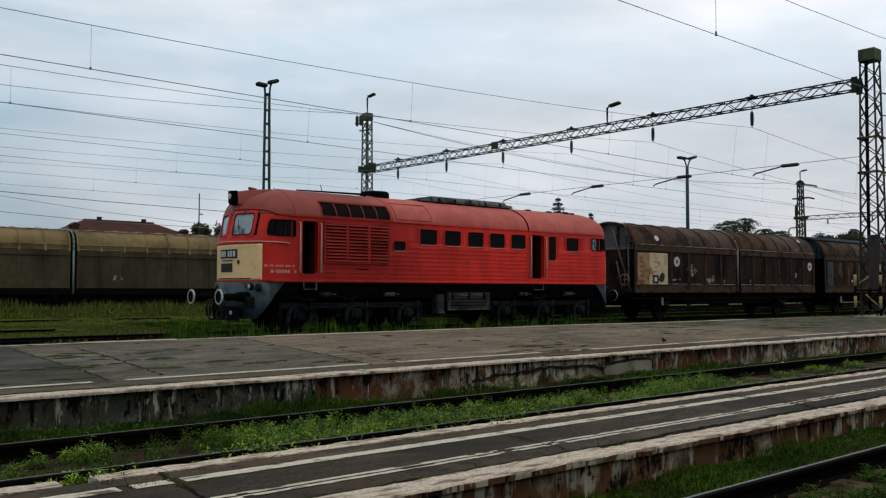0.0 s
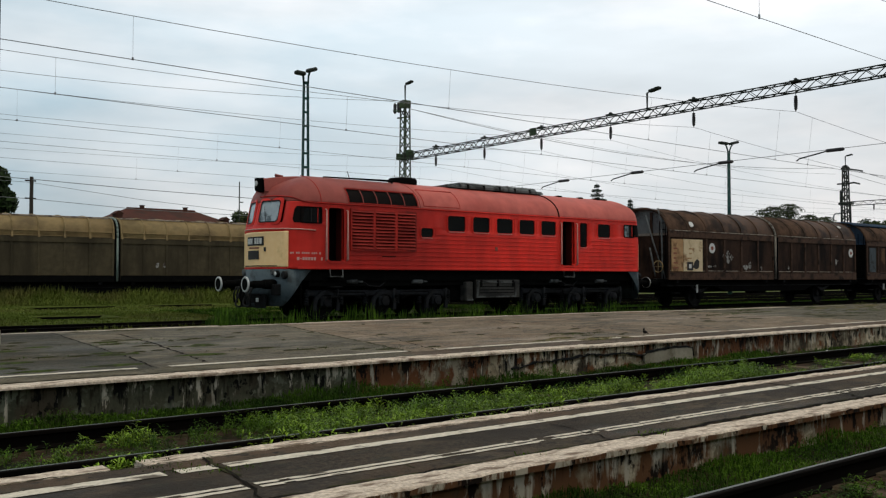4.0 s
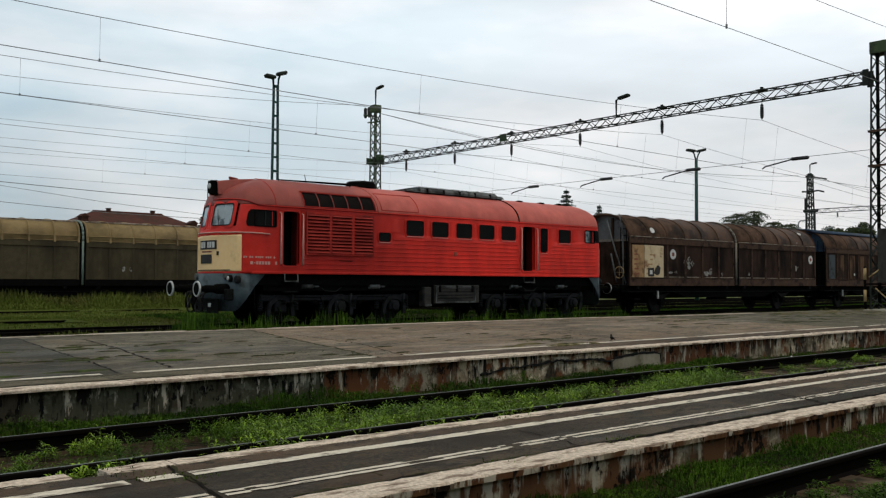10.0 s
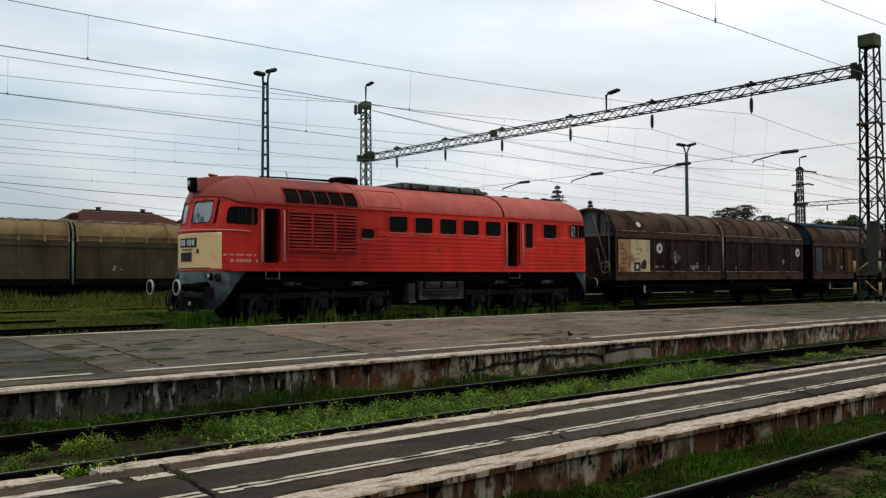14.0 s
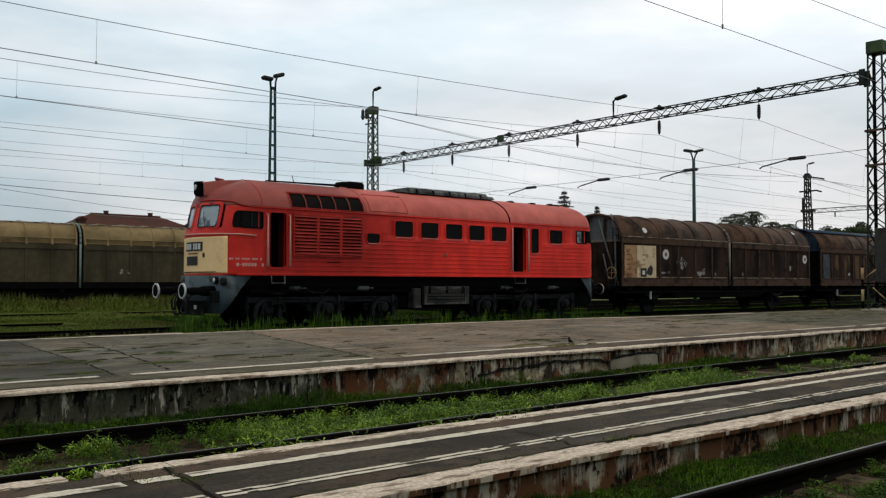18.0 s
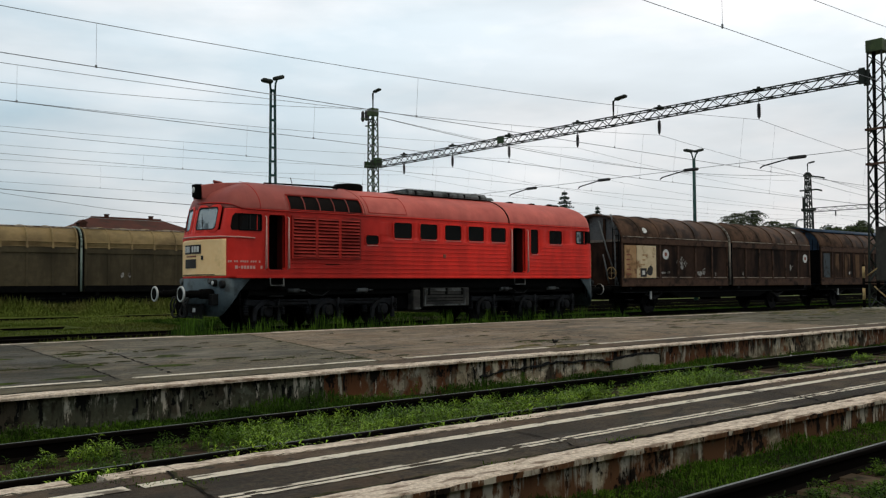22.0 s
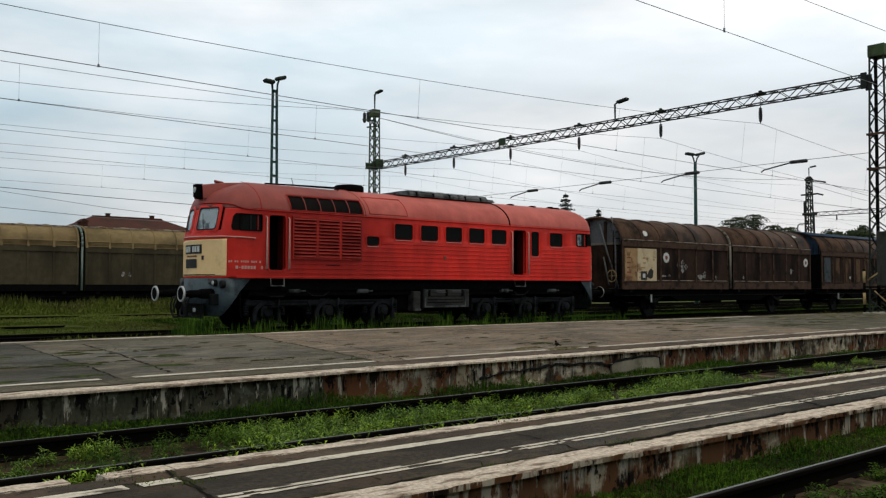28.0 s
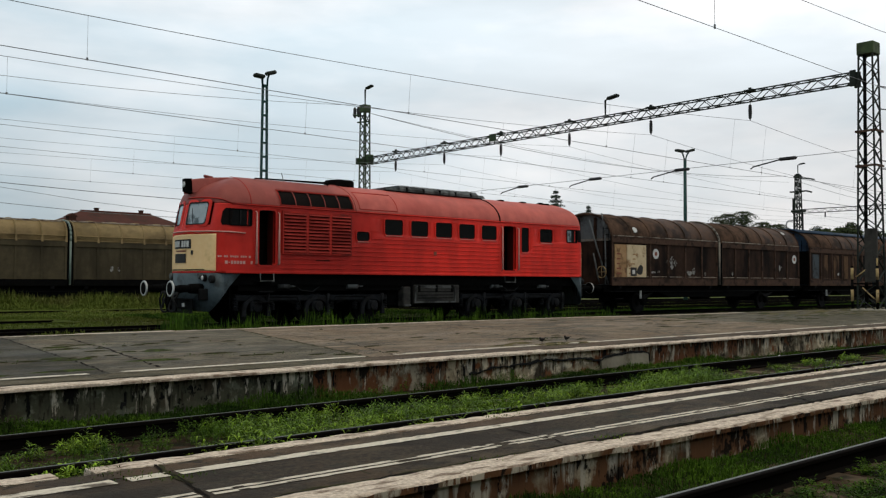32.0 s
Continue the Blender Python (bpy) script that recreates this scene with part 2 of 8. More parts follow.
RED_ROOF = material("dusty_red_roof_paint", (0.46, 0.090, 0.068), (0.56, 0.130, 0.100), 2.5, 0.6, bump=0.05, c3=(0.36, 0.060, 0.045), scale3=0.8, band=(0.46, 0.74), stretch3=(0.5, 1, 0.6))


def darkened(mat, value, centre, near, far):
    """Darkens the paint round the air intake, fading out along the body."""
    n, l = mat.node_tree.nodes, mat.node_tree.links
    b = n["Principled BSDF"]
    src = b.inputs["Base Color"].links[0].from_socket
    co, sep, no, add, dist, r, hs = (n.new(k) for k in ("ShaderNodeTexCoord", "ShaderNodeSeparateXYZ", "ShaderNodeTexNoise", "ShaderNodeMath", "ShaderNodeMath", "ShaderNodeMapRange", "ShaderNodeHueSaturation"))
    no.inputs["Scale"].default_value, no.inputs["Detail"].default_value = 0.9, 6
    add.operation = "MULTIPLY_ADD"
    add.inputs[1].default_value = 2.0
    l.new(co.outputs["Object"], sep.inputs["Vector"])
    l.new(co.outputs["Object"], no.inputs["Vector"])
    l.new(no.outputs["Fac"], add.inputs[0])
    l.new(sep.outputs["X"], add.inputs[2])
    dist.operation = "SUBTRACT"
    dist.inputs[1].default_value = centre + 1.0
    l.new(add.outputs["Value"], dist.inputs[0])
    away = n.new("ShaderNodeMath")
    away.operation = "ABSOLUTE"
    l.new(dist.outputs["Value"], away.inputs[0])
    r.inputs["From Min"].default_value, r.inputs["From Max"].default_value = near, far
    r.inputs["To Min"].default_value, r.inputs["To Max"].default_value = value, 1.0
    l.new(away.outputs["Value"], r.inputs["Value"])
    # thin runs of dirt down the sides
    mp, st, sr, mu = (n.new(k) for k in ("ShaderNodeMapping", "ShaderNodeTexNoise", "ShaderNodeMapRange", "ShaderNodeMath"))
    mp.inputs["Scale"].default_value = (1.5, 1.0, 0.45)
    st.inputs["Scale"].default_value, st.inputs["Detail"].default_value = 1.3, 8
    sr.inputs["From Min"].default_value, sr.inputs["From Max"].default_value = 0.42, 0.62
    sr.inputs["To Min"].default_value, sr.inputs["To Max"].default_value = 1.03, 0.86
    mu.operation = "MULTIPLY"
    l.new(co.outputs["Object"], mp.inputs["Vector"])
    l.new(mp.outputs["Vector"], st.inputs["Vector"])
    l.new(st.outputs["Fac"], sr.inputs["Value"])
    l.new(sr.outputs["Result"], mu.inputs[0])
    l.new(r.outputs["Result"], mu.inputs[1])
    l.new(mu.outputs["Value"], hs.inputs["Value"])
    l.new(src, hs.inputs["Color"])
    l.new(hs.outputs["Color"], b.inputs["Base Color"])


darkened(RED, 0.54, 4.3, 1.4, 4.6)
darkened(RED_ROOF, 0.55, 3.0, 2.2, 3.6)
CREAM = material("cream_paint", (0.90, 0.57, 0.26), (0.95, 0.65, 0.33), 4, 0.5, bump=0.03, c3=(0.70, 0.44, 0.18), scale3=2.2, band=(0.60, 0.8))
SLATE = material("blue_grey_paint", (0.042, 0.060, 0.069), (0.070, 0.094, 0.104), 5, 0.6, bump=0.08, c3=(0.020, 0.026, 0.028), scale3=2.0, band=(0.50, 0.64))
SLATE_DIRTY = material("dirty_blue_grey_paint", (0.030, 0.043, 0.050), (0.054, 0.072, 0.080), 5, 0.65, bump=0.1, c3=(0.010, 0.012, 0.013), scale3=2.6, band=(0.48, 0.60))
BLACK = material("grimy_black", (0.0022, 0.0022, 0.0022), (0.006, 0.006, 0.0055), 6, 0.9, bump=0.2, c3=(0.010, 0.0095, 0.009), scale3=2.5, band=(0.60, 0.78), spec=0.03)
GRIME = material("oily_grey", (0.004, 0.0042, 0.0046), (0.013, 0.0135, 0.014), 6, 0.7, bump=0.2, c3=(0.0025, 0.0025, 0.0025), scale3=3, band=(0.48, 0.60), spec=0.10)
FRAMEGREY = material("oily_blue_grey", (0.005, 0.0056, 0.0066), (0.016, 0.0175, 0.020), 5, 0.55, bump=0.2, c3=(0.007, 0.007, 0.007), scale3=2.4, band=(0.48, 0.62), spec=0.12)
TANKGREY = material("brown_grey_box_paint", (0.024, 0.023, 0.020), (0.052, 0.048, 0.042), 7, 0.75, bump=0.1, c3=(0.014, 0.014, 0.013), scale3=2.2, band=(0.5, 0.64), stretch3=(0.4, 1, 1))
BOXGREY = material("faded_grey_paint", (0.066, 0.070, 0.069), (0.125, 0.130, 0.127), 7, 0.7, bump=0.1, c3=(0.018, 0.019, 0.018), scale3=3, band=(0.48, 0.60), stretch3=(1, 1, 0.5))
RUBBER = material("rubber", (0.008, 0.008, 0.008), (0.014, 0.014, 0.014), 9, 0.7, bump=0.0, spec=0.15)
SILVER = material("worn_white_metal", (0.42, 0.42, 0.41), (0.60, 0.60, 0.58), 9, 0.5, metal=0.3, bump=0.05)
PINK = material("faded_rail_paint", (0.50, 0.24, 0.20), (0.60, 0.34, 0.29), 9, 0.5, bump=0.0)
# red of the door jamb, with the doorway's shade put into the colour
SHADED_RED = material("shaded_red_jamb", (0.040, 0.006, 0.005), (0.065, 0.010, 0.008), 4, 0.8, bump=0.0, spec=0.05)
DARKIN = material("dark_interior", (0.006, 0.005, 0.005), (0.012, 0.009, 0.008), 4, 0.9, bump=0.0, spec=0.05)
MASTGREEN = material("mast_green_paint", (0.020, 0.040, 0.018), (0.045, 0.075, 0.028), 5, 0.7, bump=0.1, c3=(0.022, 0.022, 0.018), scale3=3, band=(0.46, 0.62))
CABINET = material("weathered_cabinet", (0.030, 0.027, 0.022), (0.055, 0.050, 0.042), 6, 0.8, bump=0.1, c3=(0.018, 0.016, 0.013), scale3=3, band=(0.48, 0.62), stretch3=(1, 1, 0.3))
CAPGREEN = material("mast_head_green", (0.040, 0.062, 0.022), (0.075, 0.100, 0.040), 5, 0.7, bump=0.1, c3=(0.030, 0.036, 0.020), scale3=3, band=(0.46, 0.62))
RUSTBAR = material("rusty_clamp", (0.050, 0.026, 0.016), (0.095, 0.052, 0.032), 9, 0.85, bump=0.2)
MASTDARK = material("mast_weathered_steel", (0.010, 0.013, 0.010), (0.024, 0.029, 0.022), 5, 0.8, bump=0.1)
TEAL = material("teal_green_paint", (0.006, 0.032, 0.030), (0.014, 0.055, 0.048), 5, 0.65, bump=0.08)
BIRD = material("dark_feathers", (0.010, 0.009, 0.009), (0.030, 0.028, 0.026), 60, 0.8, bump=0.1, spec=0.1)
WIRE = material("wire", (0.15, 0.155, 0.16), (0.23, 0.235, 0.24), 5, 0.6, metal=0.1, bump=0.0)
INSUL = material("insulator_glaze", (0.018, 0.016, 0.016), (0.035, 0.03, 0.03), 5, 0.3, bump=0.0)
CONCRETE = material("pale_concrete", (0.26, 0.23, 0.175), (0.40, 0.36, 0.28), 6, 0.85, bump=0.3, c3=(0.14, 0.115, 0.08), scale3=3, band=(0.48, 0.65))
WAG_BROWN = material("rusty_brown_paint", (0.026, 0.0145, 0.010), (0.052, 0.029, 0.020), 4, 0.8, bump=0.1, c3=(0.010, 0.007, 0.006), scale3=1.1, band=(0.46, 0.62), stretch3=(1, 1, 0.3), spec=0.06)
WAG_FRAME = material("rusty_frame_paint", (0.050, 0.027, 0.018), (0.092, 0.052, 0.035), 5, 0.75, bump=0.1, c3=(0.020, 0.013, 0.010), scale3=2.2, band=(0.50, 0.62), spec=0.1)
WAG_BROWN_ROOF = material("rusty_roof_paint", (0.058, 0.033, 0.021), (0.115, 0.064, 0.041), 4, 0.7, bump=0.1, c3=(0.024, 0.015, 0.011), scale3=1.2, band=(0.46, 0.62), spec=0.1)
WAG_END = material("grey_end_paint", (0.075, 0.082, 0.083), (0.125, 0.134, 0.135), 4, 0.7, bump=0.1, c3=(0.030, 0.027, 0.024), scale3=1.5, band=(0.50, 0.62))
WAG_BLUE = material("faded_blue_paint", (0.012, 0.030, 0.060), (0.026, 0.052, 0.090), 4, 0.65, bump=0.1, c3=(0.016, 0.018, 0.022), scale3=1.5, band=(0.5, 0.66))
WAG_CREAM = material("faded_cream_paint", (0.205, 0.140, 0.058), (0.28, 0.195, 0.088), 4, 0.65, bump=0.06, c3=(0.13, 0.088, 0.040), scale3=1.1, band=(0.46, 0.66), stretch3=(0.7, 1, 1))
WAG_OLIVE = material("olive_brown_paint", (0.054, 0.043, 0.024), (0.088, 0.069, 0.040), 4, 0.75, bump=0.06, c3=(0.040, 0.032, 0.019), scale3=1.0, band=(0.46, 0.64), stretch3=(1, 1, 0.25), spec=0.12)
PALEGREEN = material("pale_green_paint", (0.13, 0.17, 0.15), (0.20, 0.25, 0.22), 6, 0.6, bump=0.05)
POSTER = material("faded_placard", (0.52, 0.39, 0.23), (0.68, 0.54, 0.35), 3, 0.8, bump=0.03, c3=(0.26, 0.14, 0.065), scale3=2.2, band=(0.54, 0.64))
POSTER2 = material("rusty_placard", (0.30, 0.165, 0.072), (0.46, 0.28, 0.14), 3, 0.8, bump=0.03, c3=(0.15, 0.075, 0.034), scale3=2.6, band=(0.50, 0.62))
MARKWHITE = material("marking_white", (0.50, 0.49, 0.47), (0.68, 0.67, 0.64), 8, 0.7, bump=0.0)
MARKDARK = material("marking_dark", (0.02, 0.018, 0.016), (0.035, 0.03, 0.028), 8, 0.7, bump=0.0)
MARKRED = material("marking_dull_red", (0.18, 0.05, 0.03), (0.26, 0.08, 0.05), 8, 0.7, bump=0.0)
STRIP = material("worn_strip_paint", (0.24, 0.195, 0.155), (0.36, 0.30, 0.24), 9, 0.8, bump=0.0, c3=(0.09, 0.055, 0.04), scale3=3, band=(0.48, 0.6))
POSTBEIGE = material("worn_beige_paint", (0.15, 0.13, 0.105), (0.23, 0.205, 0.17), 7, 0.7, bump=0.05, c3=(0.07, 0.05, 0.04), scale3=3, band=(0.5, 0.64))
RUSTPANEL = material("rust_brown_panel", (0.085, 0.046, 0.025), (0.150, 0.088, 0.048), 4, 0.8, bump=0.05, c3=(0.030, 0.018, 0.013), scale3=2, band=(0.48, 0.60), stretch3=(1, 1, 0.4), spec=0.06)
SCUFF = material("grey_scuff", (0.20, 0.19, 0.175), (0.36, 0.35, 0.32), 9, 0.85, bump=0.0, c3=(0.05, 0.035, 0.026), scale3=6, band=(0.48, 0.58))
YELLOW = material("faded_yellow_paint", (0.32, 0.22, 0.09), (0.46, 0.33, 0.16), 7, 0.75, bump=0.0, c3=(0.08, 0.06, 0.04), scale3=5, band=(0.5, 0.62))
ROOFTILE = material("clay_roof_tiles", (0.058, 0.021, 0.015), (0.094, 0.035, 0.025), 1.5, 0.9, bump=0.3, c3=(0.050, 0.026, 0.019), scale3=0.6, band=(0.50, 0.64), spec=0.1)
PLASTER = material("house_plaster", (0.34, 0.30, 0.24), (0.42, 0.38, 0.31), 2, 0.9, bump=0.1)


def wall_material(name, rust_band, drip_band, dark, tone=1.0, run_band=(0.42, 0.66), drip=2.4, rust=(0.185, 0.070, 0.028), streak=2.0, hue=(1, 1, 1), seep=(0.105, 0.044, 0.020)):
    """Old concrete: grey and dark weathering, rusty runs, runs of old whitewash."""
    m = bpy.data.materials.new(name)
    m.use_nodes = True
    n, l = m.node_tree.nodes, m.node_tree.links
    b = n["Principled BSDF"]
    co = n.new("ShaderNodeTexCoord")

    def field(scale, st, lo, hi, detail=6, off=0.0):
        mp, no, r = n.new("ShaderNodeMapping"), n.new("ShaderNodeTexNoise"), n.new("ShaderNodeMapRange")
        mp.inputs["Scale"].default_value = st
        mp.inputs["Location"].default_value = (off, off, off)
        no.inputs["Scale"].default_value, no.inputs["Detail"].default_value = scale, detail
        no.inputs["Roughness"].default_value = 0.64
        r.inputs["From Min"].default_value, r.inputs["From Max"].default_value = lo, hi
        l.new(co.outputs["Object"], mp.inputs["Vector"])
        l.new(mp.outputs["Vector"], no.inputs["Vector"])
        l.new(no.outputs["Fac"], r.inputs["Value"])
        return r.outputs["Result"]

    def mix(fac, a, c):
        mx = n.new("ShaderNodeMix")
        mx.data_type = "RGBA"
        l.new(fac, mx.inputs["Factor"])
        for sock, v in ((mx.inputs["A"], a), (mx.inputs["B"], c)):
            if isinstance(v, tuple):
                sock.default_value = (*v, 1)
            else:
                l.new(v, sock)
        return mx.outputs["Result"]

    def both(a, c):
        mu = n.new("ShaderNodeMath")
        mu.operation = "MULTIPLY"
        l.new(a, mu.inputs[0])
        l.new(c, mu.inputs[1])
        return mu.outputs["Value"]

    def shade(*c): return tuple(tone * a * b for a, b in zip(c, hue))

    col = mix(field(11, (1, 1, 0.8), 0.25, 0.75, 9), shade(0.130, 0.102, 0.064), shade(0.290, 0.236, 0.160))
    col = mix(field(3.2, (1, 1, 1.3), 0.505, 0.545, 12, 2.0), col, shade(0.42, 0.355, 0.255))
    col = mix(field(1.5, (1, 1, 0.8), 0.51, 0.60, 12), col, (0.058, 0.046, 0.030))
    # runs start below the edge slab and peter out downwards, some sooner than others
    sep, add, top = n.new("ShaderNodeSeparateXYZ"), n.new("ShaderNodeMath"), n.new("ShaderNodeMapRange")
    add.operation = "ADD"
    l.new(co.outputs["Object"], sep.inputs["Vector"])
    l.new(sep.outputs["Z"], add.inputs[0])
    l.new(field(5.0, (2.6, 1, 0.1), 0.2, 0.8, 4, 51.0), add.inputs[1])
    top.inputs["From Min"].default_value, top.inputs["From Max"].default_value = run_band
    l.new(add.outputs["Value"], top.inputs["Value"])
    runs = top.outputs["Result"]
    col = mix(field(3.6, (1, 1, 0.7), *rust_band, 12, 4.0), col, rust)
    brim = n.new("ShaderNodeMapRange")   # rust and dirt that seeps from the joint under the edge slab
    brim.inputs["From Min"].default_value, brim.inputs["From Max"].default_value = 0.62, 0.80
    l.new(add.outputs["Value"], brim.inputs["Value"])
    col = mix(both(field(5.0, (3.2, 1, 1.0), 0.46, 0.53, 12, 71.0), brim.outputs["Result"]), col, seep)
    col = mix(both(field(4.0, (1.6, 1, 1.1), 0.55, 0.575, 12, 7.0), field(1.6, (1, 1, 1), 0.46, 0.56, 6, 31.0)), col, dark)
    col = mix(both(field(5.0, (streak * 0.8, 1, 0.5), 0.53, 0.56, 12, 61.0), runs), col, dark)
    col = mix(both(field(5.0, (drip * 0.85, 1, 0.48), *drip_band, 12, 11.0), runs), col, (0.52, 0.46, 0.36))
    l.new(col, b.inputs["Base Color"])
    b.inputs["Roughness"].default_value, b.inputs["Specular IOR Level"].default_value = 0.92, 0.15
    bp = n.new("ShaderNodeBump")
    bp.inputs["Strength"].default_value, bp.inputs["Distance"].default_value = 0.6, 0.012
    l.new(field(14, (1, 1, 1), 0.0, 1.0), bp.inputs["Height"])
    l.new(bp.outputs["Normal"], b.inputs["Normal"])
    return m


def paving_material(name, lo, hi, tar, pale, warm):
    """Old asphalt: aggregate grain, tarred and washed-out patches, brown dirt, fine cracks."""
    m = bpy.data.materials.new(name)
    m.use_nodes = True
    n, l = m.node_tree.nodes, m.node_tree.links
    b = n["Principled BSDF"]
    co = n.new("ShaderNodeTexCoord")

    def field(scale, st, lo2, hi2, detail=6, off=0.0, kind="noise"):
        mp, r = n.new("ShaderNodeMapping"), n.new("ShaderNodeMapRange")
        mp.inputs["Scale"].default_value = st
        mp.inputs["Location"].default_value = (off, off * 0.7, off)
        l.new(co.outputs["Object"], mp.inputs["Vector"])
        if kind == "noise":
            no = n.new("ShaderNodeTexNoise")
            no.inputs["Detail"].default_value = detail
            no.inputs["Roughness"].default_value = 0.64
            out = no.outputs["Fac"]
        else:
            no = n.new("ShaderNodeTexVoronoi")
            no.feature = "DISTANCE_TO_EDGE"
            out = no.outputs["Distance"]
        no.inputs["Scale"].default_value = scale
        l.new(mp.outputs["Vector"], no.inputs["Vector"])
        r.inputs["From Min"].default_value, r.inputs["From Max"].default_value = lo2, hi2
        l.new(out, r.inputs["Value"])
        return r.outputs["Result"]

    def mix(fac, a, c):
        mx = n.new("ShaderNodeMix")
        mx.data_type = "RGBA"
        l.new(fac, mx.inputs["Factor"])
        for sock, v in ((mx.inputs["A"], a), (mx.inputs["B"], c)):
            if isinstance(v, tuple):
                sock.default_value = (*v, 1)
            else:
                l.new(v, sock)
        return mx.outputs["Result"]

    def both(a, c):
        mu = n.new("ShaderNodeMath")
        mu.operation = "MULTIPLY"
        l.new(a, mu.inputs[0])
        l.new(c, mu.inputs[1])
        return mu.outputs["Value"]

    grain = field(30, (1, 1, 1), 0.38, 0.62, 9)
    col = mix(grain, lo, hi)
    col = mix(field(0.45, (0.55, 1, 1), 0.46, 0.58, 7, 3.0), col, tar)
    col = mix(field(1.7, (0.6, 1, 1), 0.52, 0.66, 7, 9.0), col, pale)
    col = mix(field(0.8, (1, 1, 1), 0.50, 0.68, 7, 15.0), col, warm)
    col = mix(both(field(5.5, (1, 1, 1), 0.52, 0.60, 5, 21.0), field(0.9, (1, 1, 1), 0.45, 0.6, 4, 25.0)), col, (0.028, 0.028, 0.018))
    col = mix(field(14, (0.7, 1, 1), 0.585, 0.63, 8, 55.0), col, (0.022, 0.018, 0.012))
    col = mix(field(1.6, (0.7, 1, 1), 0.53, 0.68, 9, 33.0), col, pale)
    col = mix(field(2.6, (0.6, 1, 1), 0.55, 0.65, 9, 41.0), col, tar)
    l.new(col, b.inputs["Base Color"])
    damp = n.new("ShaderNodeMapRange")   # damp stretches that shine a little
    damp.inputs["To Min"].default_value, damp.inputs["To Max"].default_value = 0.9, 0.66
    l.new(field(0.55, (0.5, 1, 1), 0.50, 0.62, 6, 77.0), damp.inputs["Value"])
    l.new(damp.outputs["Result"], b.inputs["Roughness"])
    b.inputs["Specular IOR Level"].default_value = 0.2
    bp = n.new("ShaderNodeBump")
    bp.inputs["Strength"].default_value, bp.inputs["Distance"].default_value = 0.5, 0.01
    l.new(grain, bp.inputs["Height"])
    l.new(bp.outputs["Normal"], b.inputs["Normal"])
    return m


ASPHALT = paving_material("asphalt", (0.110, 0.078, 0.050), (0.256, 0.190, 0.128), (0.098, 0.079, 0.056), (0.270, 0.203, 0.140), (0.166, 0.108, 0.064))
DIRT_STRIP = paving_material("brown_dirt_strip", (0.052, 0.034, 0.021), (0.115, 0.078, 0.050), (0.044, 0.032, 0.022), (0.13, 0.092, 0.060), (0.095, 0.056, 0.030))
MOSS_GREEN = material("green_moss", (0.030, 0.042, 0.010), (0.062, 0.080, 0.020), 14, 0.95, bump=0.5, c3=(0.03, 0.03, 0.015), scale3=6, band=(0.5, 0.6), spec=0.05)
MOSS_OLIVE = material("olive_moss", (0.085, 0.068, 0.028), (0.15, 0.125, 0.055), 14, 0.95, bump=0.5, c3=(0.03, 0.03, 0.012), scale3=7, band=(0.5, 0.6), spec=0.05)
ASPHALT_GREY = paving_material("grey_asphalt", (0.072, 0.059, 0.040), (0.172, 0.144, 0.101), (0.066, 0.058, 0.041), (0.180, 0.152, 0.107), (0.120, 0.088, 0.053))
ASPHALT_DARKER = paving_material("darker_asphalt", (0.038, 0.033, 0.022), (0.096, 0.083, 0.058), (0.036, 0.032, 0.022), (0.102, 0.088, 0.062), (0.066, 0.050, 0.028))
KERB_WORN = paving_material("worn_kerb", (0.13, 0.11, 0.075), (0.27, 0.23, 0.165), (0.10, 0.085, 0.055), (0.34, 0.29, 0.21), (0.12, 0.10, 0.05))
ASPHALT_MOSSY = paving_material("mossy_asphalt", (0.055, 0.046, 0.028), (0.140, 0.116, 0.074), (0.050, 0.044, 0.026), (0.150, 0.122, 0.080), (0.080, 0.066, 0.034))
ASPHALT_DARK = paving_material("asphalt_dark", (0.022, 0.016, 0.0105), (0.068, 0.050, 0.032), (0.024, 0.018, 0.012), (0.088, 0.064, 0.040), (0.066, 0.040, 0.022))
WALL = wall_material("stained_concrete", (0.52, 0.59), (0.56, 0.60), (0.010, 0.008, 0.007), 1.7)
WALL_GREY = wall_material("grey_stained_concrete", (0.57, 0.64), (0.56, 0.61), (0.005, 0.005, 0.004), 0.40, rust=(0.046, 0.048, 0.030), hue=(0.82, 1.0, 0.98), seep=(0.022, 0.018, 0.011))
WALL_BLACK = wall_material("darkest_concrete", (0.58, 0.68), (0.58, 0.63), (0.005, 0.005, 0.004), 0.20, run_band=(0.36, 0.55), rust=(0.03, 0.032, 0.02), hue=(0.76, 1.0, 0.98), seep=(0.014, 0.013, 0.009))
WALL_RUST = wall_material("rusty_concrete", (0.45, 0.53), (0.55, 0.60), (0.012, 0.008, 0.006), 0.8, rust=(0.135, 0.053, 0.023))
WALL_BROWN = wall_material("rust_brown_concrete", (0.36, 0.46), (0.53, 0.58), (0.012, 0.007, 0.005), 1.25, (0.36, 0.56), 1.5, (0.140, 0.064, 0.029), 1.6)
GAP = material("open_joint", (0.006, 0.005, 0.004), (0.018, 0.014, 0.010), 14, 0.95, bump=0.3, spec=0.03)
MOSS = material("moss_and_dirt", (0.024, 0.023, 0.011), (0.050, 0.049, 0.020), 14, 0.95, bump=0.5, spec=0.05)
BACKWALL = material("unseen_wall_plaster", (0.20, 0.18, 0.15), (0.27, 0.245, 0.205), 3, 0.9, bump=0.1, c3=(0.15, 0.13, 0.11), scale3=0.6)


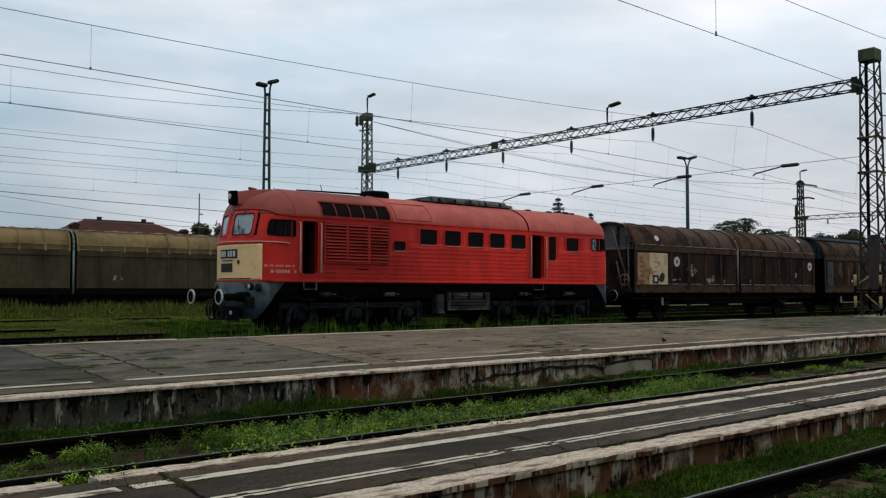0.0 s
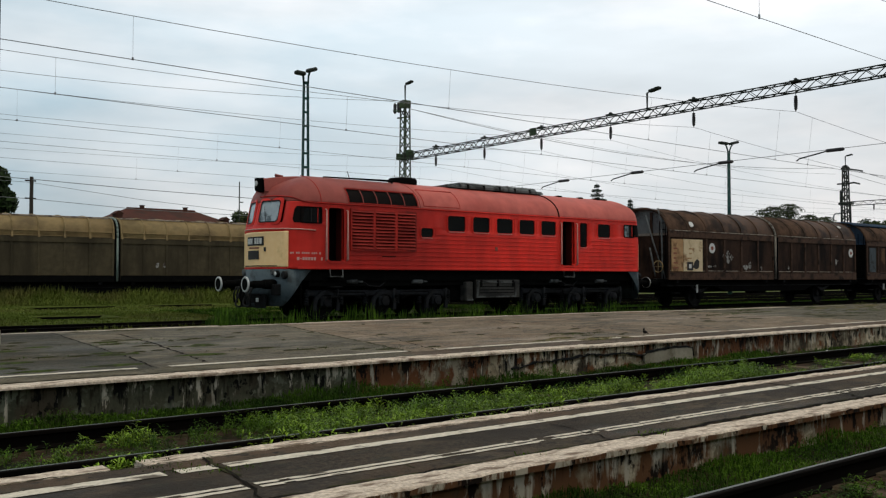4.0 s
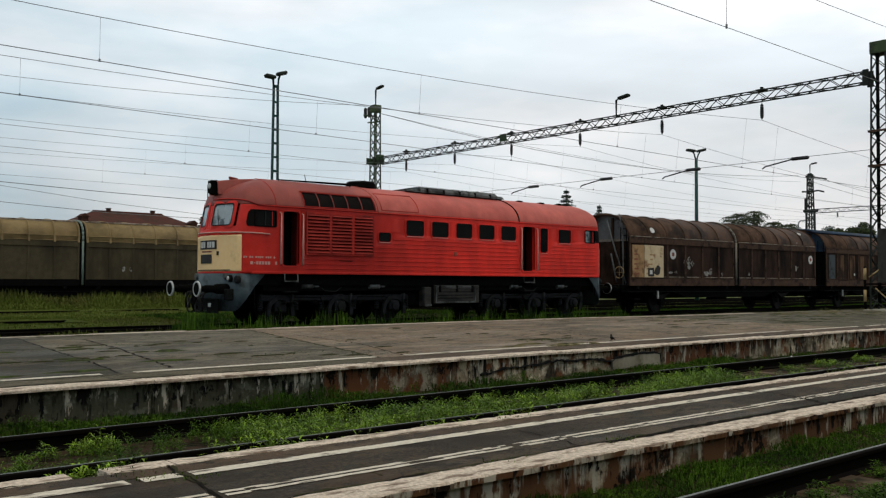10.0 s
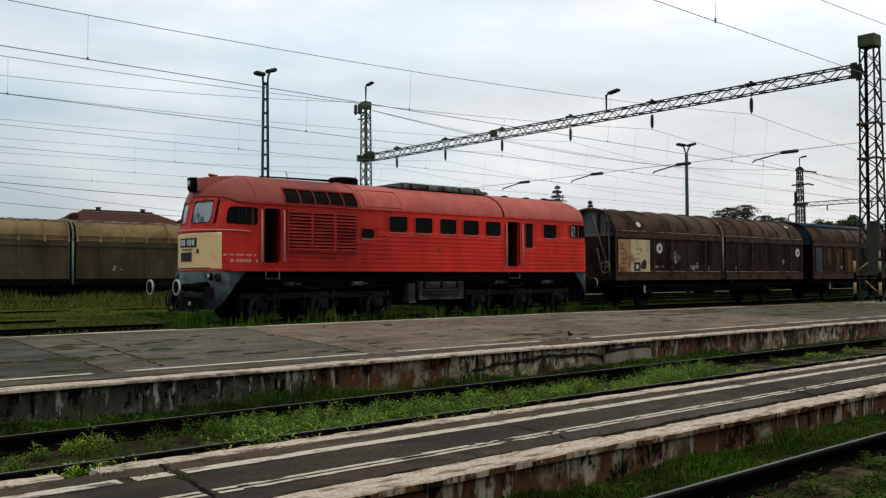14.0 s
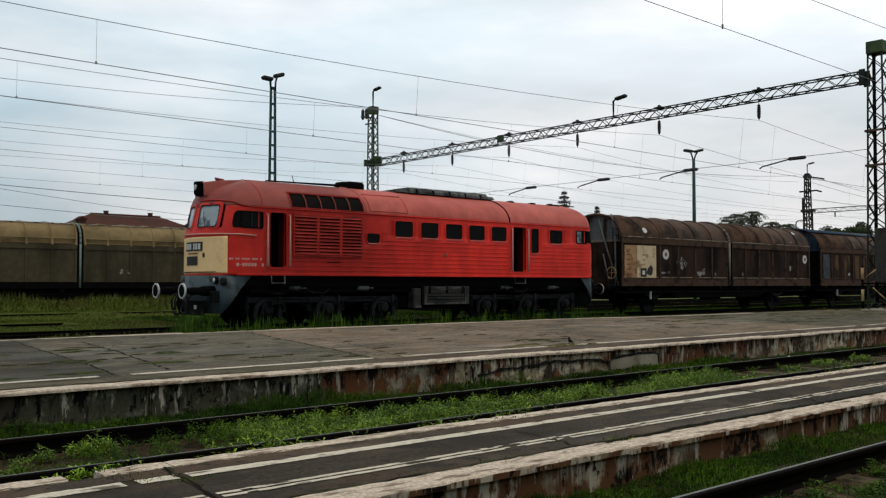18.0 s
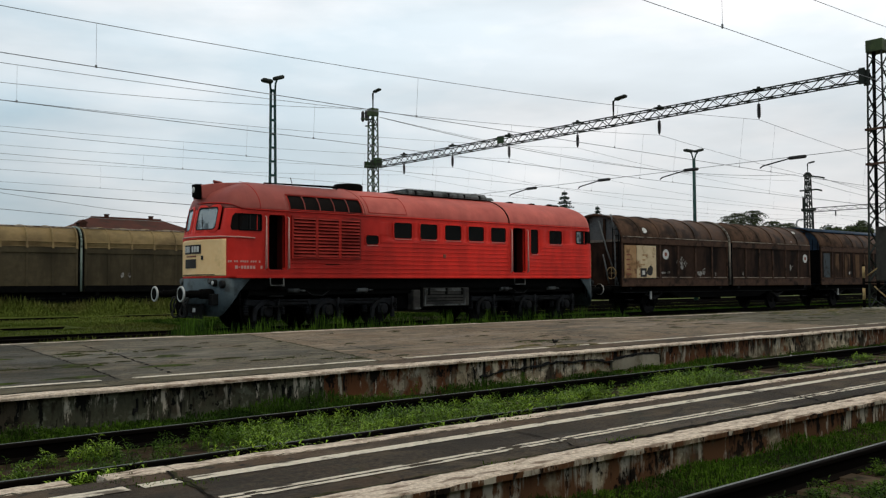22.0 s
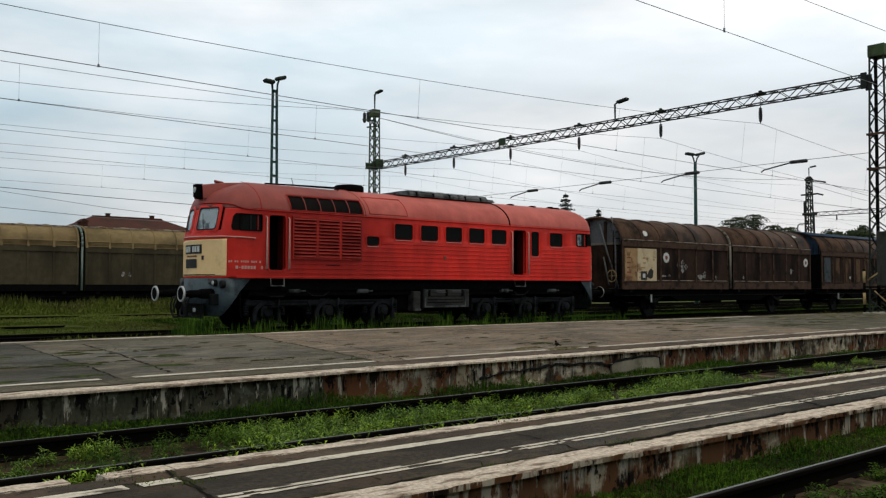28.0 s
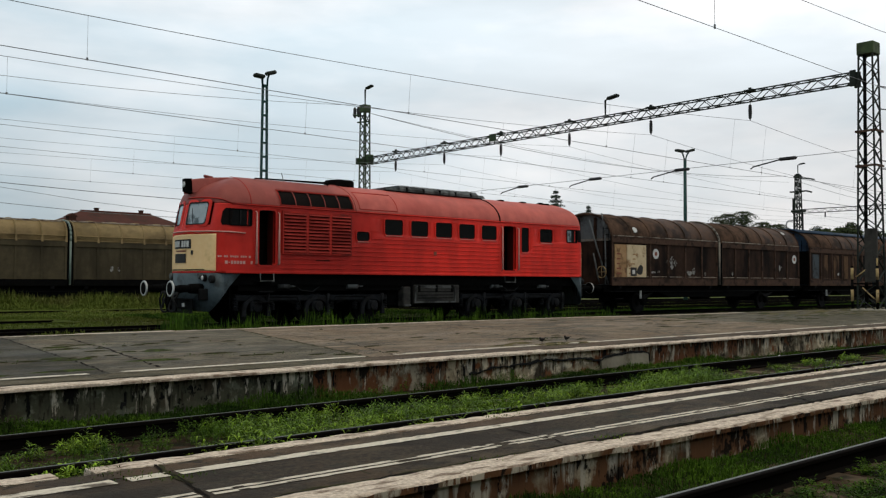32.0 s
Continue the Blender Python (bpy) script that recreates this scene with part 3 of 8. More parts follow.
def glass_material(name, tint, through_it, gloss):
    m = bpy.data.materials.new(name)
    m.use_nodes = True
    b = m.node_tree.nodes["Principled BSDF"]
    b.inputs["Base Color"].default_value = (tint, tint * 1.1, tint * 1.2, 1)
    b.inputs["Roughness"].default_value = 0.06
    b.inputs["Transmission Weight"].default_value = through_it
    b.inputs["Specular IOR Level"].default_value = gloss
    return m


GLASS = glass_material("dusty_dark_glass", 0.006, 0.0, 0.35)
# pale blue-grey tones paint the sky's reflection into the panes
CLEAR = material("pale_reflection_glass", (0.20, 0.25, 0.28), (0.38, 0.42, 0.43), 1.6, 0.08, bump=0.0, c3=(0.07, 0.09, 0.10), scale3=2.2, band=(0.52, 0.60), spec=0.6)


# ---- mesh building ----
class Mesh:
    """Collects points and faces; each face keeps a material slot."""

    def __init__(self):
        self.v, self.f, self.s, self.smooth = [], [], [], []

    def face(self, pts, slot=0, smooth=False):
        i = len(self.v)
        self.v.extend(tuple(p) for p in pts)
        self.f.append(tuple(range(i, i + len(pts))))
        self.s.append(slot)
        self.smooth.append(smooth)

    def box(self, x0, x1, y0, y1, z0, z1, slot=0, m=None, bevel=0.0):
        b = min(bevel, (x1 - x0) / 3, (y1 - y0) / 3, (z1 - z0) / 3)
        if b <= 0:
            p = [(x, y, z) for x in (x0, x1) for y in (y0, y1) for z in (z0, z1)]
            q = [(0, 1, 3, 2), (4, 6, 7, 5), (0, 4, 5, 1), (2, 3, 7, 6), (0, 2, 6, 4), (1, 5, 7, 3)]
        else:
            p, q = [], []
            for cx, sx in ((x0, 1), (x1, -1)):
                for cy, sy in ((y0, 1), (y1, -1)):
                    for cz, sz in ((z0, 1), (z1, -1)):
                        p += [(cx, cy + sy * b, cz + sz * b), (cx + sx * b, cy, cz + sz * b), (cx + sx * b, cy + sy * b, cz)]
            k = lambda x, y, z, a: ((x * 2 + y) * 2 + z) * 3 + a
            for s in (0, 1):
                q.append([k(s, 0, 0, 0), k(s, 0, 1, 0), k(s, 1, 1, 0), k(s, 1, 0, 0)][::1 if s == 0 else -1])
                q.append([k(0, s, 0, 1), k(1, s, 0, 1), k(1, s, 1, 1), k(0, s, 1, 1)][::1 if s == 0 else -1])
                q.append([k(0, 0, s, 2), k(0, 1, s, 2), k(1, 1, s, 2), k(1, 0, s, 2)][::1 if s == 0 else -1])
            for a in (0, 1):
                for c in (0, 1):
                    q.append([k(0, a, c, 1), k(1, a, c, 1), k(1, a, c, 2), k(0, a, c, 2)][::1 if a == c else -1])
                    q.append([k(a, 0, c, 0), k(a, 0, c, 2), k(a, 1, c, 2), k(a, 1, c, 0)][::1 if a != c else -1])
                    q.append([k(a, c, 0, 0), k(a, c, 0, 1), k(a, c, 1, 1), k(a, c, 1, 0)][::1 if a == c else -1])
            for x in (0, 1):
                for y in (0, 1):
                    for z in (0, 1):
                        q.append([k(x, y, z, 0), k(x, y, z, 1), k(x, y, z, 2)][::-1 if (x + y + z) % 2 == 0 else 1])
        if m is not None:
            p = [tuple(m @ Vector(c)) for c in p]
        i = len(self.v)
        self.v.extend(p)
        for c in q:
            self.f.append(tuple(i + j for j in c))
            self.s.append(slot)
            self.smooth.append(False)
        return self

    def prism(self, outline, axis, a, b, slot=0):
        """An outline (two coordinates, the axis left out) drawn out from a to b."""
        def at(p, t):
            c = list(p)
            c.insert("xyz".index(axis), t)
            return tuple(c)
        i, n = len(self.v), len(outline)
        self.v.extend([at(p, a) for p in outline] + [at(p, b) for p in outline])
        for j in range(n):
            k = (j + 1) % n
            self.f.append((i + j, i + k, i + n + k, i + n + j))
        self.f.append(tuple(i + j for j in range(n))[::-1])
        self.f.append(tuple(i + n + j for j in range(n)))
        self.s.extend([slot] * (n + 2))
        self.smooth.extend([False] * (n + 2))
        return self

    def tube(self, p, q, r, r2=None, n=8, slot=0, caps=True):
        """A round bar from p to q."""
        p, q = Vector(p), Vector(q)
        d = (q - p).normalized()
        u = d.orthogonal().normalized()
        w = d.cross(u)
        i = len(self.v)
        for c, rad in ((p, r), (q, r if r2 is None else r2)):
            for j in range(n):
                a = 2 * math.pi * j / n
                self.v.append(tuple(c + rad * (math.cos(a) * u + math.sin(a) * w)))
        for j in range(n):
            k = (j + 1) % n
            self.f.append((i + j, i + k, i + n + k, i + n + j))
            self.s.append(slot)
            self.smooth.append(n > 5)
        if caps:
            self.f += [tuple(i + j for j in range(n))[::-1], tuple(i + n + j for j in range(n))]
            self.s += [slot, slot]
            self.smooth += [False, False]
        return self

    def path(self, pts, r, n=6, slot=0):
        """A round bar swept along points, in one piece."""
        pts = [Vector(p) for p in pts]
        i, m = len(self.v), len(pts)
        u = None
        for k, c in enumerate(pts):
            d = (pts[min(k + 1, m - 1)] - pts[max(k - 1, 0)]).normalized()
            e = (pts[min(k + 1, m - 1)] - c if k < m - 1 else c - pts[k - 1]).normalized()
            wide = min(2.0, 1 / max(0.4, abs(d.dot(e)))) if 0 < k < m - 1 else 1.0
            u = d.orthogonal() if u is None else u - d * u.dot(d)
            u = u.normalized() if u.length > 1e-6 else d.orthogonal().normalized()
            w = d.cross(u)
            for j in range(n):
                a = 2 * math.pi * j / n
                self.v.append(tuple(c + r * wide * (math.cos(a) * u + math.sin(a) * w)))
        for k in range(m - 1):
            for j in range(n):
                j2 = (j + 1) % n
                self.f.append((i + k * n + j, i + k * n + j2, i + (k + 1) * n + j2, i + (k + 1) * n + j))
                self.s.append(slot)
                self.smooth.append(n > 5)
        self.f += [tuple(i + j for j in range(n))[::-1], tuple(i + (m - 1) * n + j for j in range(n))]
        self.s += [slot, slot]
        self.smooth += [False, False]
        return self

    def lathe(self, profile, centre, axis="y", n=20, slot=0):
        """profile: (along, radius) pairs turned round an axis through centre."""
        c = Vector(centre)
        ax = Vector([1 if k == axis else 0 for k in "xyz"])
        u = ax.orthogonal().normalized()
        w = ax.cross(u)
        i, m = len(self.v), len(profile)
        for al, r in profile:
            for j in range(n):
                a = 2 * math.pi * j / n
                self.v.append(tuple(c + al * ax + r * (math.cos(a) * u + math.sin(a) * w)))
        for k in range(m - 1):
            for j in range(n):
                j2 = (j + 1) % n
                self.f.append((i + k * n + j, i + k * n + j2, i + (k + 1) * n + j2, i + (k + 1) * n + j))
                self.s.append(slot)
                self.smooth.append(False)
        self.f += [tuple(i + j for j in range(n))[::-1], tuple(i + (m - 1) * n + j for j in range(n))]
        self.s += [slot, slot]
        self.smooth += [False, False]
        return self

    def sheet(self, rows, slot=0, smooth=True, skip=()):
        """A grid of points, row by row; skip: (row, column) of faces left out."""
        i, n = len(self.v), len(rows[0])
        for r in rows:
            self.v.extend(tuple(p) for p in r)
        for a in range(len(rows) - 1):
            for b in range(n - 1):
                if (a, b) not in skip:
                    k = i + a * n + b
                    self.f.append((k, k + 1, k + n + 1, k + n))
                    self.s.append(slot)
                    self.smooth.append(smooth)
        return self

    def data(self, name, materials):
        d = bpy.data.meshes.new(name)
        d.from_pydata(self.v, [], self.f)
        for mt in materials:
            d.materials.append(mt)
        d.polygons.foreach_set("material_index", self.s)
        d.polygons.foreach_set("use_smooth", self.smooth)
        d.update()
        return d


def part(name, me, mats, parent=None, label="", fix=False):
    """One mesh object under a thing or a part."""
    mats = mats if isinstance(mats, (list, tuple)) else (mats,)
    d = me if isinstance(me, bpy.types.Mesh) else me.data(name, mats)
    if fix:
        bm = bmesh.new()
        bm.from_mesh(d)
        bmesh.ops.remove_doubles(bm, verts=bm.verts, dist=0.0005)
        bmesh.ops.recalc_face_normals(bm, faces=bm.faces)
        bm.to_mesh(d)
        bm.free()
    ob = new(name, d)
    if parent is not None:
        ob.parent = parent
    if label:
        ob["label"] = label
    return ob


def thing(name, m, label, category, group="", kind=""):
    ob = new(name)
    ob.empty_display_size = 0.2
    ob.matrix_basis = m
    return tagged(ob, label, category, group, kind)


def rounded(x0, x1, z0, z1, r, n=4):
    """Outline of a rectangle with round corners."""
    out = []
    for cx, cz, a0 in ((x1 - r, z1 - r, 0), (x0 + r, z1 - r, 90), (x0 + r, z0 + r, 180), (x1 - r, z0 + r, 270)):
        for j in range(n + 1):
            a = radians(a0 + 90 * j / n)
            out.append((cx + r * math.cos(a), cz + r * math.sin(a)))
    return out


def worn_slab(x0, x1, y0, y1, z0, z1, wear=0.012, seed=0.0, step=0.07):
    """A long slab with chipped, uneven edges; its front takes the second material."""
    n = max(2, int((x1 - x0) / (step if x0 < 16 else step * 4)))
    rows = []
    for k in range(n + 1):
        x = x0 + (x1 - x0) * k / n
        def q(c, f=5.0):
            return wear * (0.5 * noise.noise((x * f, c, seed)) + 0.8 * noise.noise((x * f * 4.1, c + 9, seed)))
        a, b, c = abs(q(0.0)) * 1.3, abs(q(4.0)) * 1.3, 0.35 * q(8.0, 2.0)
        g, h = 0.008 + abs(q(12.0)) * 0.8, 0.008 + abs(q(16.0)) * 0.8
        rows.append([(x, y0 + a, z0), (x, y0 + a, z1 - g + c), (x, y0 + a + g, z1 + c), (x, y1 - b - h, z1 + c), (x, y1 - b, z1 - h + c), (x, y1 - b, z0)])
    me = Mesh().sheet(rows, smooth=False)
    for k in range(n):
        me.s[5 * k] = 1
    me.face(rows[0])
    me.face(rows[-1][::-1])
    return me


def worn_line(x0, x1, y0, y1, z, wear=0.014, seed=0.0, gaps=0.62):
    """A painted line with a ragged outline and worn-away spots."""
    n = max(2, int((x1 - x0) / (0.07 if x0 < 16 else 0.4)))
    rows = []
    for k in range(n + 1):
        x = x0 + (x1 - x0) * k / n
        a, b = (wear * (0.25 * noise.noise((x * 4, c, seed)) + 0.9 * noise.noise((x * 19, c + 5, seed))) for c in (1.0, 7.0))
        rows.append([(x, y0 + a, z), (x, (y0 + y1) / 2, z), (x, y1 + b, z)])
    off = {(k, c) for k in range(n) for c in (0, 1) if noise.noise((rows[k][0][0] * 3.1, c * 2.0 + 3, seed)) + 0.5 * noise.noise((rows[k][0][0] * 12, c + 8.0, seed)) > gaps}
    return Mesh().sheet(rows, smooth=False, skip=off)


def ring(me, outer, inner, axis, a, b, slot=0):
    """A flat frame between two outlines with as many points, from a to b along the axis."""
    def at(p, t):
        c = list(p)
        c.insert("xyz".index(axis), t)
        return tuple(c)
    n = len(outer)
    for j in range(n):
        k = (j + 1) % n
        me.face([at(outer[j], a), at(outer[k], a), at(inner[k], a), at(inner[j], a)], slot)
        me.face([at(outer[j], a), at(outer[j], b), at(outer[k], b), at(outer[k], a)], slot)
        me.face([at(inner[j], a), at(inner[k], a), at(inner[k], b), at(inner[j], b)], slot)
    return me


# ---- ground, tracks, platforms ----
TRACKS = (2.38, 7.13, 19.3, 24.24, 29.1, 33.9, 38.5, 43.0)
me = Mesh()
xs_g = [-3000, -300, -60, -20, 0, 20, 40, 60, 100, 200, 400, 3500]
ys_g = [-2500, -200, -20, 0, 3, 6, 9, 18, 30, 60, 120, 300, 3500]
me.sheet([[(x, y, -0.17) for x in xs_g] for y in ys_g], smooth=False)
ground = tagged(part("ground", me, MEADOW), "flat grassy railway yard ground with bare soil", "ground", kind="structure")
me = Mesh()
me.sheet([[(x, y, -0.155 + 0.02 * noise.noise((x * 0.7, y * 0.9, 0))) for x in np.arange(-10, 130, 0.6)] for y in np.arange(0.2, 8.9, 0.45)])
tagged(part("track_bed", me, SOIL), "dark weedy soil of the track bed between platforms", "track bed", kind="structure")
me = Mesh()
me.sheet([[(x, y, -0.15 + 0.02 * noise.noise((x * 0.7, y * 0.9, 3))) for x in np.arange(-20, 160, 1.0)] for y in np.arange(17.2, 26.1, 0.8)])
tagged(part("yard_bed", me, SOIL), "dark weedy soil under the yard tracks", "track bed", kind="structure")

BARE = ((34.8, 39.32, 9.2, 13.1), (34.8, 39.32, 14.0, 17.8), (26.8, 29.94, 7.2, 9.6), (27.0, 29.94, 12.2, 13.2), (27.0, 29.94, 14.8, 16.4))   # where rails lie open in the turf


def turf(x, y):
    """Height of the turf that has grown over the yard tracks."""
    h = 0.035 + 0.05 * noise.noise((x * 0.25, y * 0.4, 2)) + 0.03 * noise.noise((x * 1.1, y * 1.3, 4))
    h = h * min(1.0, max(0.0, (y - 25.4) / 0.8)) - 0.165 * (1 - min(1.0, max(0.0, (y - 25.4) / 0.8)))
    u = min(1.0, max(0.0, (28.0 - x) / 4.0))
    h = h * u - 0.165 * (1 - u)
    for y0, y1, x0, x1 in BARE:
        if y0 < y < y1 and x0 < x < x1:
            h = min(h, -0.155 + 0.02 * noise.noise((x * 2, y, 6)))
    return h


me = Mesh()
ys_t = sorted(list(np.arange(25.4, 44.5, 0.45)) + [29.90, 29.96, 39.28, 39.34])
me.sheet([[(x, y, turf(x, y)) for x in list(np.arange(2, 20, 0.3)) + list(np.arange(20, 29, 0.8))] for y in ys_t])
tagged(part("overgrown_turf", me, MEADOW), "green turf grown over the unused yard tracks", "turf", kind="structure")

for y0, y1, rise in ((7.98, 8.73, 0.10), (3.20, 3.87, 0.08)):
    me = Mesh()
    me.sheet([[(x, y0 + (y1 - y0) * u, -0.165 + rise * (0.7 + 0.5 * noise.noise((x * 0.9, y0, 5))) * u ** 1.5) for x in np.arange(-10, 100, 0.5)] for u in (0, 0.25, 0.5, 0.75, 1.0)])
    tagged(part("soil_bank", me, SOIL), "low grassy bank of soil along the platform wall", "soil bank", kind="structure")


def rail_bar(x0, x1, head, name="rail"):
    me = Mesh()
    o = [(-0.065, -0.155), (0.065, -0.155), (0.065, -0.14), (0.012, -0.12), (0.012, -0.045), (0.036, -0.03), (0.036, -0.006), (0.028, 0), (0.002, 0),
         (-0.028, 0), (-0.036, -0.006), (-0.036, -0.03), (-0.012, -0.045), (-0.012, -0.12), (-0.065, -0.14)]
    me.prism(o, "x", x0, x1)
    me.s[7] = 1
    return me.data(name, (RAIL, head))


RAIL_DATA, RAIL_SHINY, RAIL_DULL = rail_bar(-40, 260, RAIL), rail_bar(-40, 260, RAIL_HEAD), rail_bar(-40, 260, RAIL_WORN)
SLEEPER_DATA = Mesh().box(-0.12, 0.12, -1.2, 1.2, -0.29, -0.135, bevel=0.02).data("sleeper", (SLEEPER,))
for yt in TRACKS:
    tr = thing("railway_track", pose(0, yt, 0), "rusty railway track on weedy sleepers", "track", "station tracks", "structure")
    for s in (-0.7525, 0.7525):
        part("rail", RAIL_SHINY if yt < 5 else RAIL_DULL if yt < 10 else RAIL_DATA, RAIL, tr).location = (0, s, 0)
    if yt < 10:
        for k in range(60):
            part("sleeper", SLEEPER_DATA, SLEEPER, tr).location = (-4 + 0.62 * k, 0, random.uniform(-0.05, -0.012) if yt > 5 else random.uniform(-0.02, 0.0))

# an unseen plain wall on the station's side, added to dim light and reflections
part("wall_station", Mesh().box(-90, 110, -7.5, -7.0, -0.2, 7.5), BACKWALL)
tagged(bpy.data.objects["wall_station"], "unseen plain plastered wall, added to dim light from behind", "wall", kind="structure")

# the narrow platform between the first two tracks
NP0, NP1, NPZ = 3.84, 5.50, 0.14
np_th = thing("narrow_platform", pose(0, 0, 0), "narrow asphalt platform strip with worn white edge lines", "platform", kind="structure")
edge_cuts = [-14, -6.2, -0.4, 1.1, 5.05, 9.6, 14.2, 18.8, 23.4, 30, 45, 70, 140]
me = Mesh().box(-14, 140, NP0 + 0.27, NP1 - 0.2, -0.18, NPZ - 0.006)
part("asphalt_slab", me, ASPHALT_DARK, np_th)
for xa, xb in ((-14, 2.3), (2.33, 8.64), (8.7, 140)):
    part("dirt_strip", Mesh().box(xa, xb, 5.10, NP1 - 0.205, NPZ - 0.02, NPZ - 0.003), DIRT_STRIP, np_th, "brown dirt-covered strip behind the edge stones")
for x0, x1 in zip(edge_cuts, edge_cuts[1:]):
    dz = random.uniform(-0.006, 0.006)
    part("edge_slab", worn_slab(x0 + 0.006, x1 - 0.006, NP0, NP0 + 0.262, NPZ - 0.045 + dz, NPZ + dz, 0.022, x0), (WHITEWASH, WALL_BROWN), np_th, "worn whitewashed edge slab")
    part("wall_panel", Mesh().box(x0 + 0.008, x1 - 0.008, NP0 + 0.035, NP0 + 0.25, -0.3, NPZ - 0.047 + dz), WALL_BROWN, np_th, "rust-streaked concrete wall panel")
for x0, x1 in ((-14, 1.78), (1.98, 2.40), (2.41, 7.4), (7.41, 16), (16.02, 30), (30.02, 60), (60.02, 140)):
    dz = random.uniform(-0.004, 0.004)
    part("edge_stone", worn_slab(x0, x1, NP1 - 0.19, NP1, -0.2, NPZ + dz, 0.022, x0 + 3), (WHITEWASH, WHITEWASH), np_th, "worn whitewashed edge stone")
for yl, wd, segs in ((5.02, 0.12, ((-14, 1.98), (2.06, 2.30), (2.36, 8.6), (8.68, 14.0), (14.04, 60), (60, 140))), (4.40, 0.046, ((-14, 2.2), (2.27, 60),)), (4.474, 0.046, ((-14, 2.2), (2.27, 60)))):
    for x0, x1 in segs:
        part("painted_line", worn_line(x0, x1, yl - wd / 2, yl + wd / 2, NPZ - 0.0015, 0.016 if wd > 0.1 else 0.013, yl, 0.75 if wd > 0.1 else 0.42), WORN_LINE, np_th)


def crack(parent, pts, width, z, mat=MOSS):
    """A crooked flat seam of dirt and moss along the given way."""
    me, line = Mesh(), []
    for (xa, ya), (xb, yb) in zip(pts, pts[1:]):
        n = max(2, int(math.hypot(xb - xa, yb - ya) / 0.09))
        for k in range(n):
            u = k / n
            line.append((xa + (xb - xa) * u + random.gauss(0, 0.018), ya + (yb - ya) * u + random.gauss(0, 0.018)))
    line.append(pts[-1])
    for (xa, ya), (xb, yb) in zip(line, line[1:]):
        d = math.hypot(xb - xa, yb - ya) or 1
        nx, ny = -(yb - ya) / d, (xb - xa) / d
        w0, w1 = width * random.uniform(0.3, 1), width * random.uniform(0.3, 1)
        me.face([(xa + nx * w0, ya + ny * w0, z), (xb + nx * w1, yb + ny * w1, z), (xb - nx * w1, yb - ny * w1, z), (xa - nx * w0, ya - ny * w0, z)])
    return part("crack", me, mat, parent)


TOP = NPZ + 0.0005
crack(np_th, [(2.34, 5.30), (2.30, 5.15), (2.28, 4.76), (2.24, 4.44), (2.14, 4.12)], 0.014, TOP, GAP)
crack(np_th, [(2.36, 5.28), (2.33, 5.0), (2.30, 4.7)], 0.026, TOP - 0.001)
crack(np_th, [(4.97, 4.94), (4.88, 4.40), (4.82, 4.12)], 0.010, TOP, GAP)
crack(np_th, [(8.63, 5.36), (8.73, 5.02), (8.64, 4.59), (8.37, 4.12)], 0.02, TOP, GAP)
crack(np_th, [(-4, 4.112), (3, 4.110), (8, 4.112), (20, 4.114)], 0.034, TOP - 0.002, GAP)
crack(np_th, [(-4, 4.135), (4.2, 4.13), (5.3, 4.14), (9, 4.13)], 0.03, TOP - 0.0025)
crack(np_th, [(-4, 5.30), (3, 5.302), (9, 5.302), (20, 5.305)], 0.010, TOP - 0.002)
for k in range(9):
    xq = 3.2 + 1.9 * k + random.uniform(-0.5, 0.5)
    crack(np_th, [(xq, random.uniform(4.6, 5.2)), (xq + random.uniform(-0.3, 0.3), random.uniform(4.15, 4.5))], 0.006, TOP - 0.004)

# the wide platform
FP0, FP1, FPZ = 8.70, 17.1, 0.28
fp_th = thing("wide_platform", pose(0, 0, 0), "wide cracked asphalt platform with whitewashed edges", "platform", kind="structure")
FAR_EDGE = ((-30, FP1), (19.3, FP1), (22.17, 16.62), (24.5, 16.45), (33, 16.2), (220, 16.2))   # the far kerb runs a little askew past the train


def far_edge(x):
    """Where the platform ends on the far side."""
    for (xa, ya), (xb, yb) in zip(FAR_EDGE, FAR_EDGE[1:]):
        if x <= xb:
            return ya + (yb - ya) * (x - xa) / (xb - xa)


for xa, xb, sa, sb, mt in ((-30, 3.66, 0, 0.95, ASPHALT_DARKER), (3.66, 6.97, 0.95, 2.15, ASPHALT_GREY), (6.97, 20.48, 2.15, 1.69, ASPHALT), (20.48, 220, 1.69, 0, ASPHALT_MOSSY)):
    rim = [(x, far_edge(x) - 0.28) for x in [xb + sb] + [x for x, _ in FAR_EDGE[::-1] if xa + sa < x < xb + sb] + [xa + sa]]
    part("asphalt_surface", Mesh().prism([(xa, FP0 + 0.34), (xb, FP0 + 0.34)] + rim, "z", -0.18, FPZ - 0.004), mt, fp_th, fix=True)
for xa, xb, mt in ((-30, 3.42, ASPHALT_MOSSY), (3.45, 6.9, ASPHALT_MOSSY), (6.92, 24, DIRT_STRIP), (24.02, 110, DIRT_STRIP)):
    part("dirt_strip", Mesh().box(xa, xb, FP0 + 0.30, FP0 + 0.80, FPZ - 0.03, FPZ - 0.0025), mt, fp_th, "brown dirt along the edge slabs")
xx = -12.0
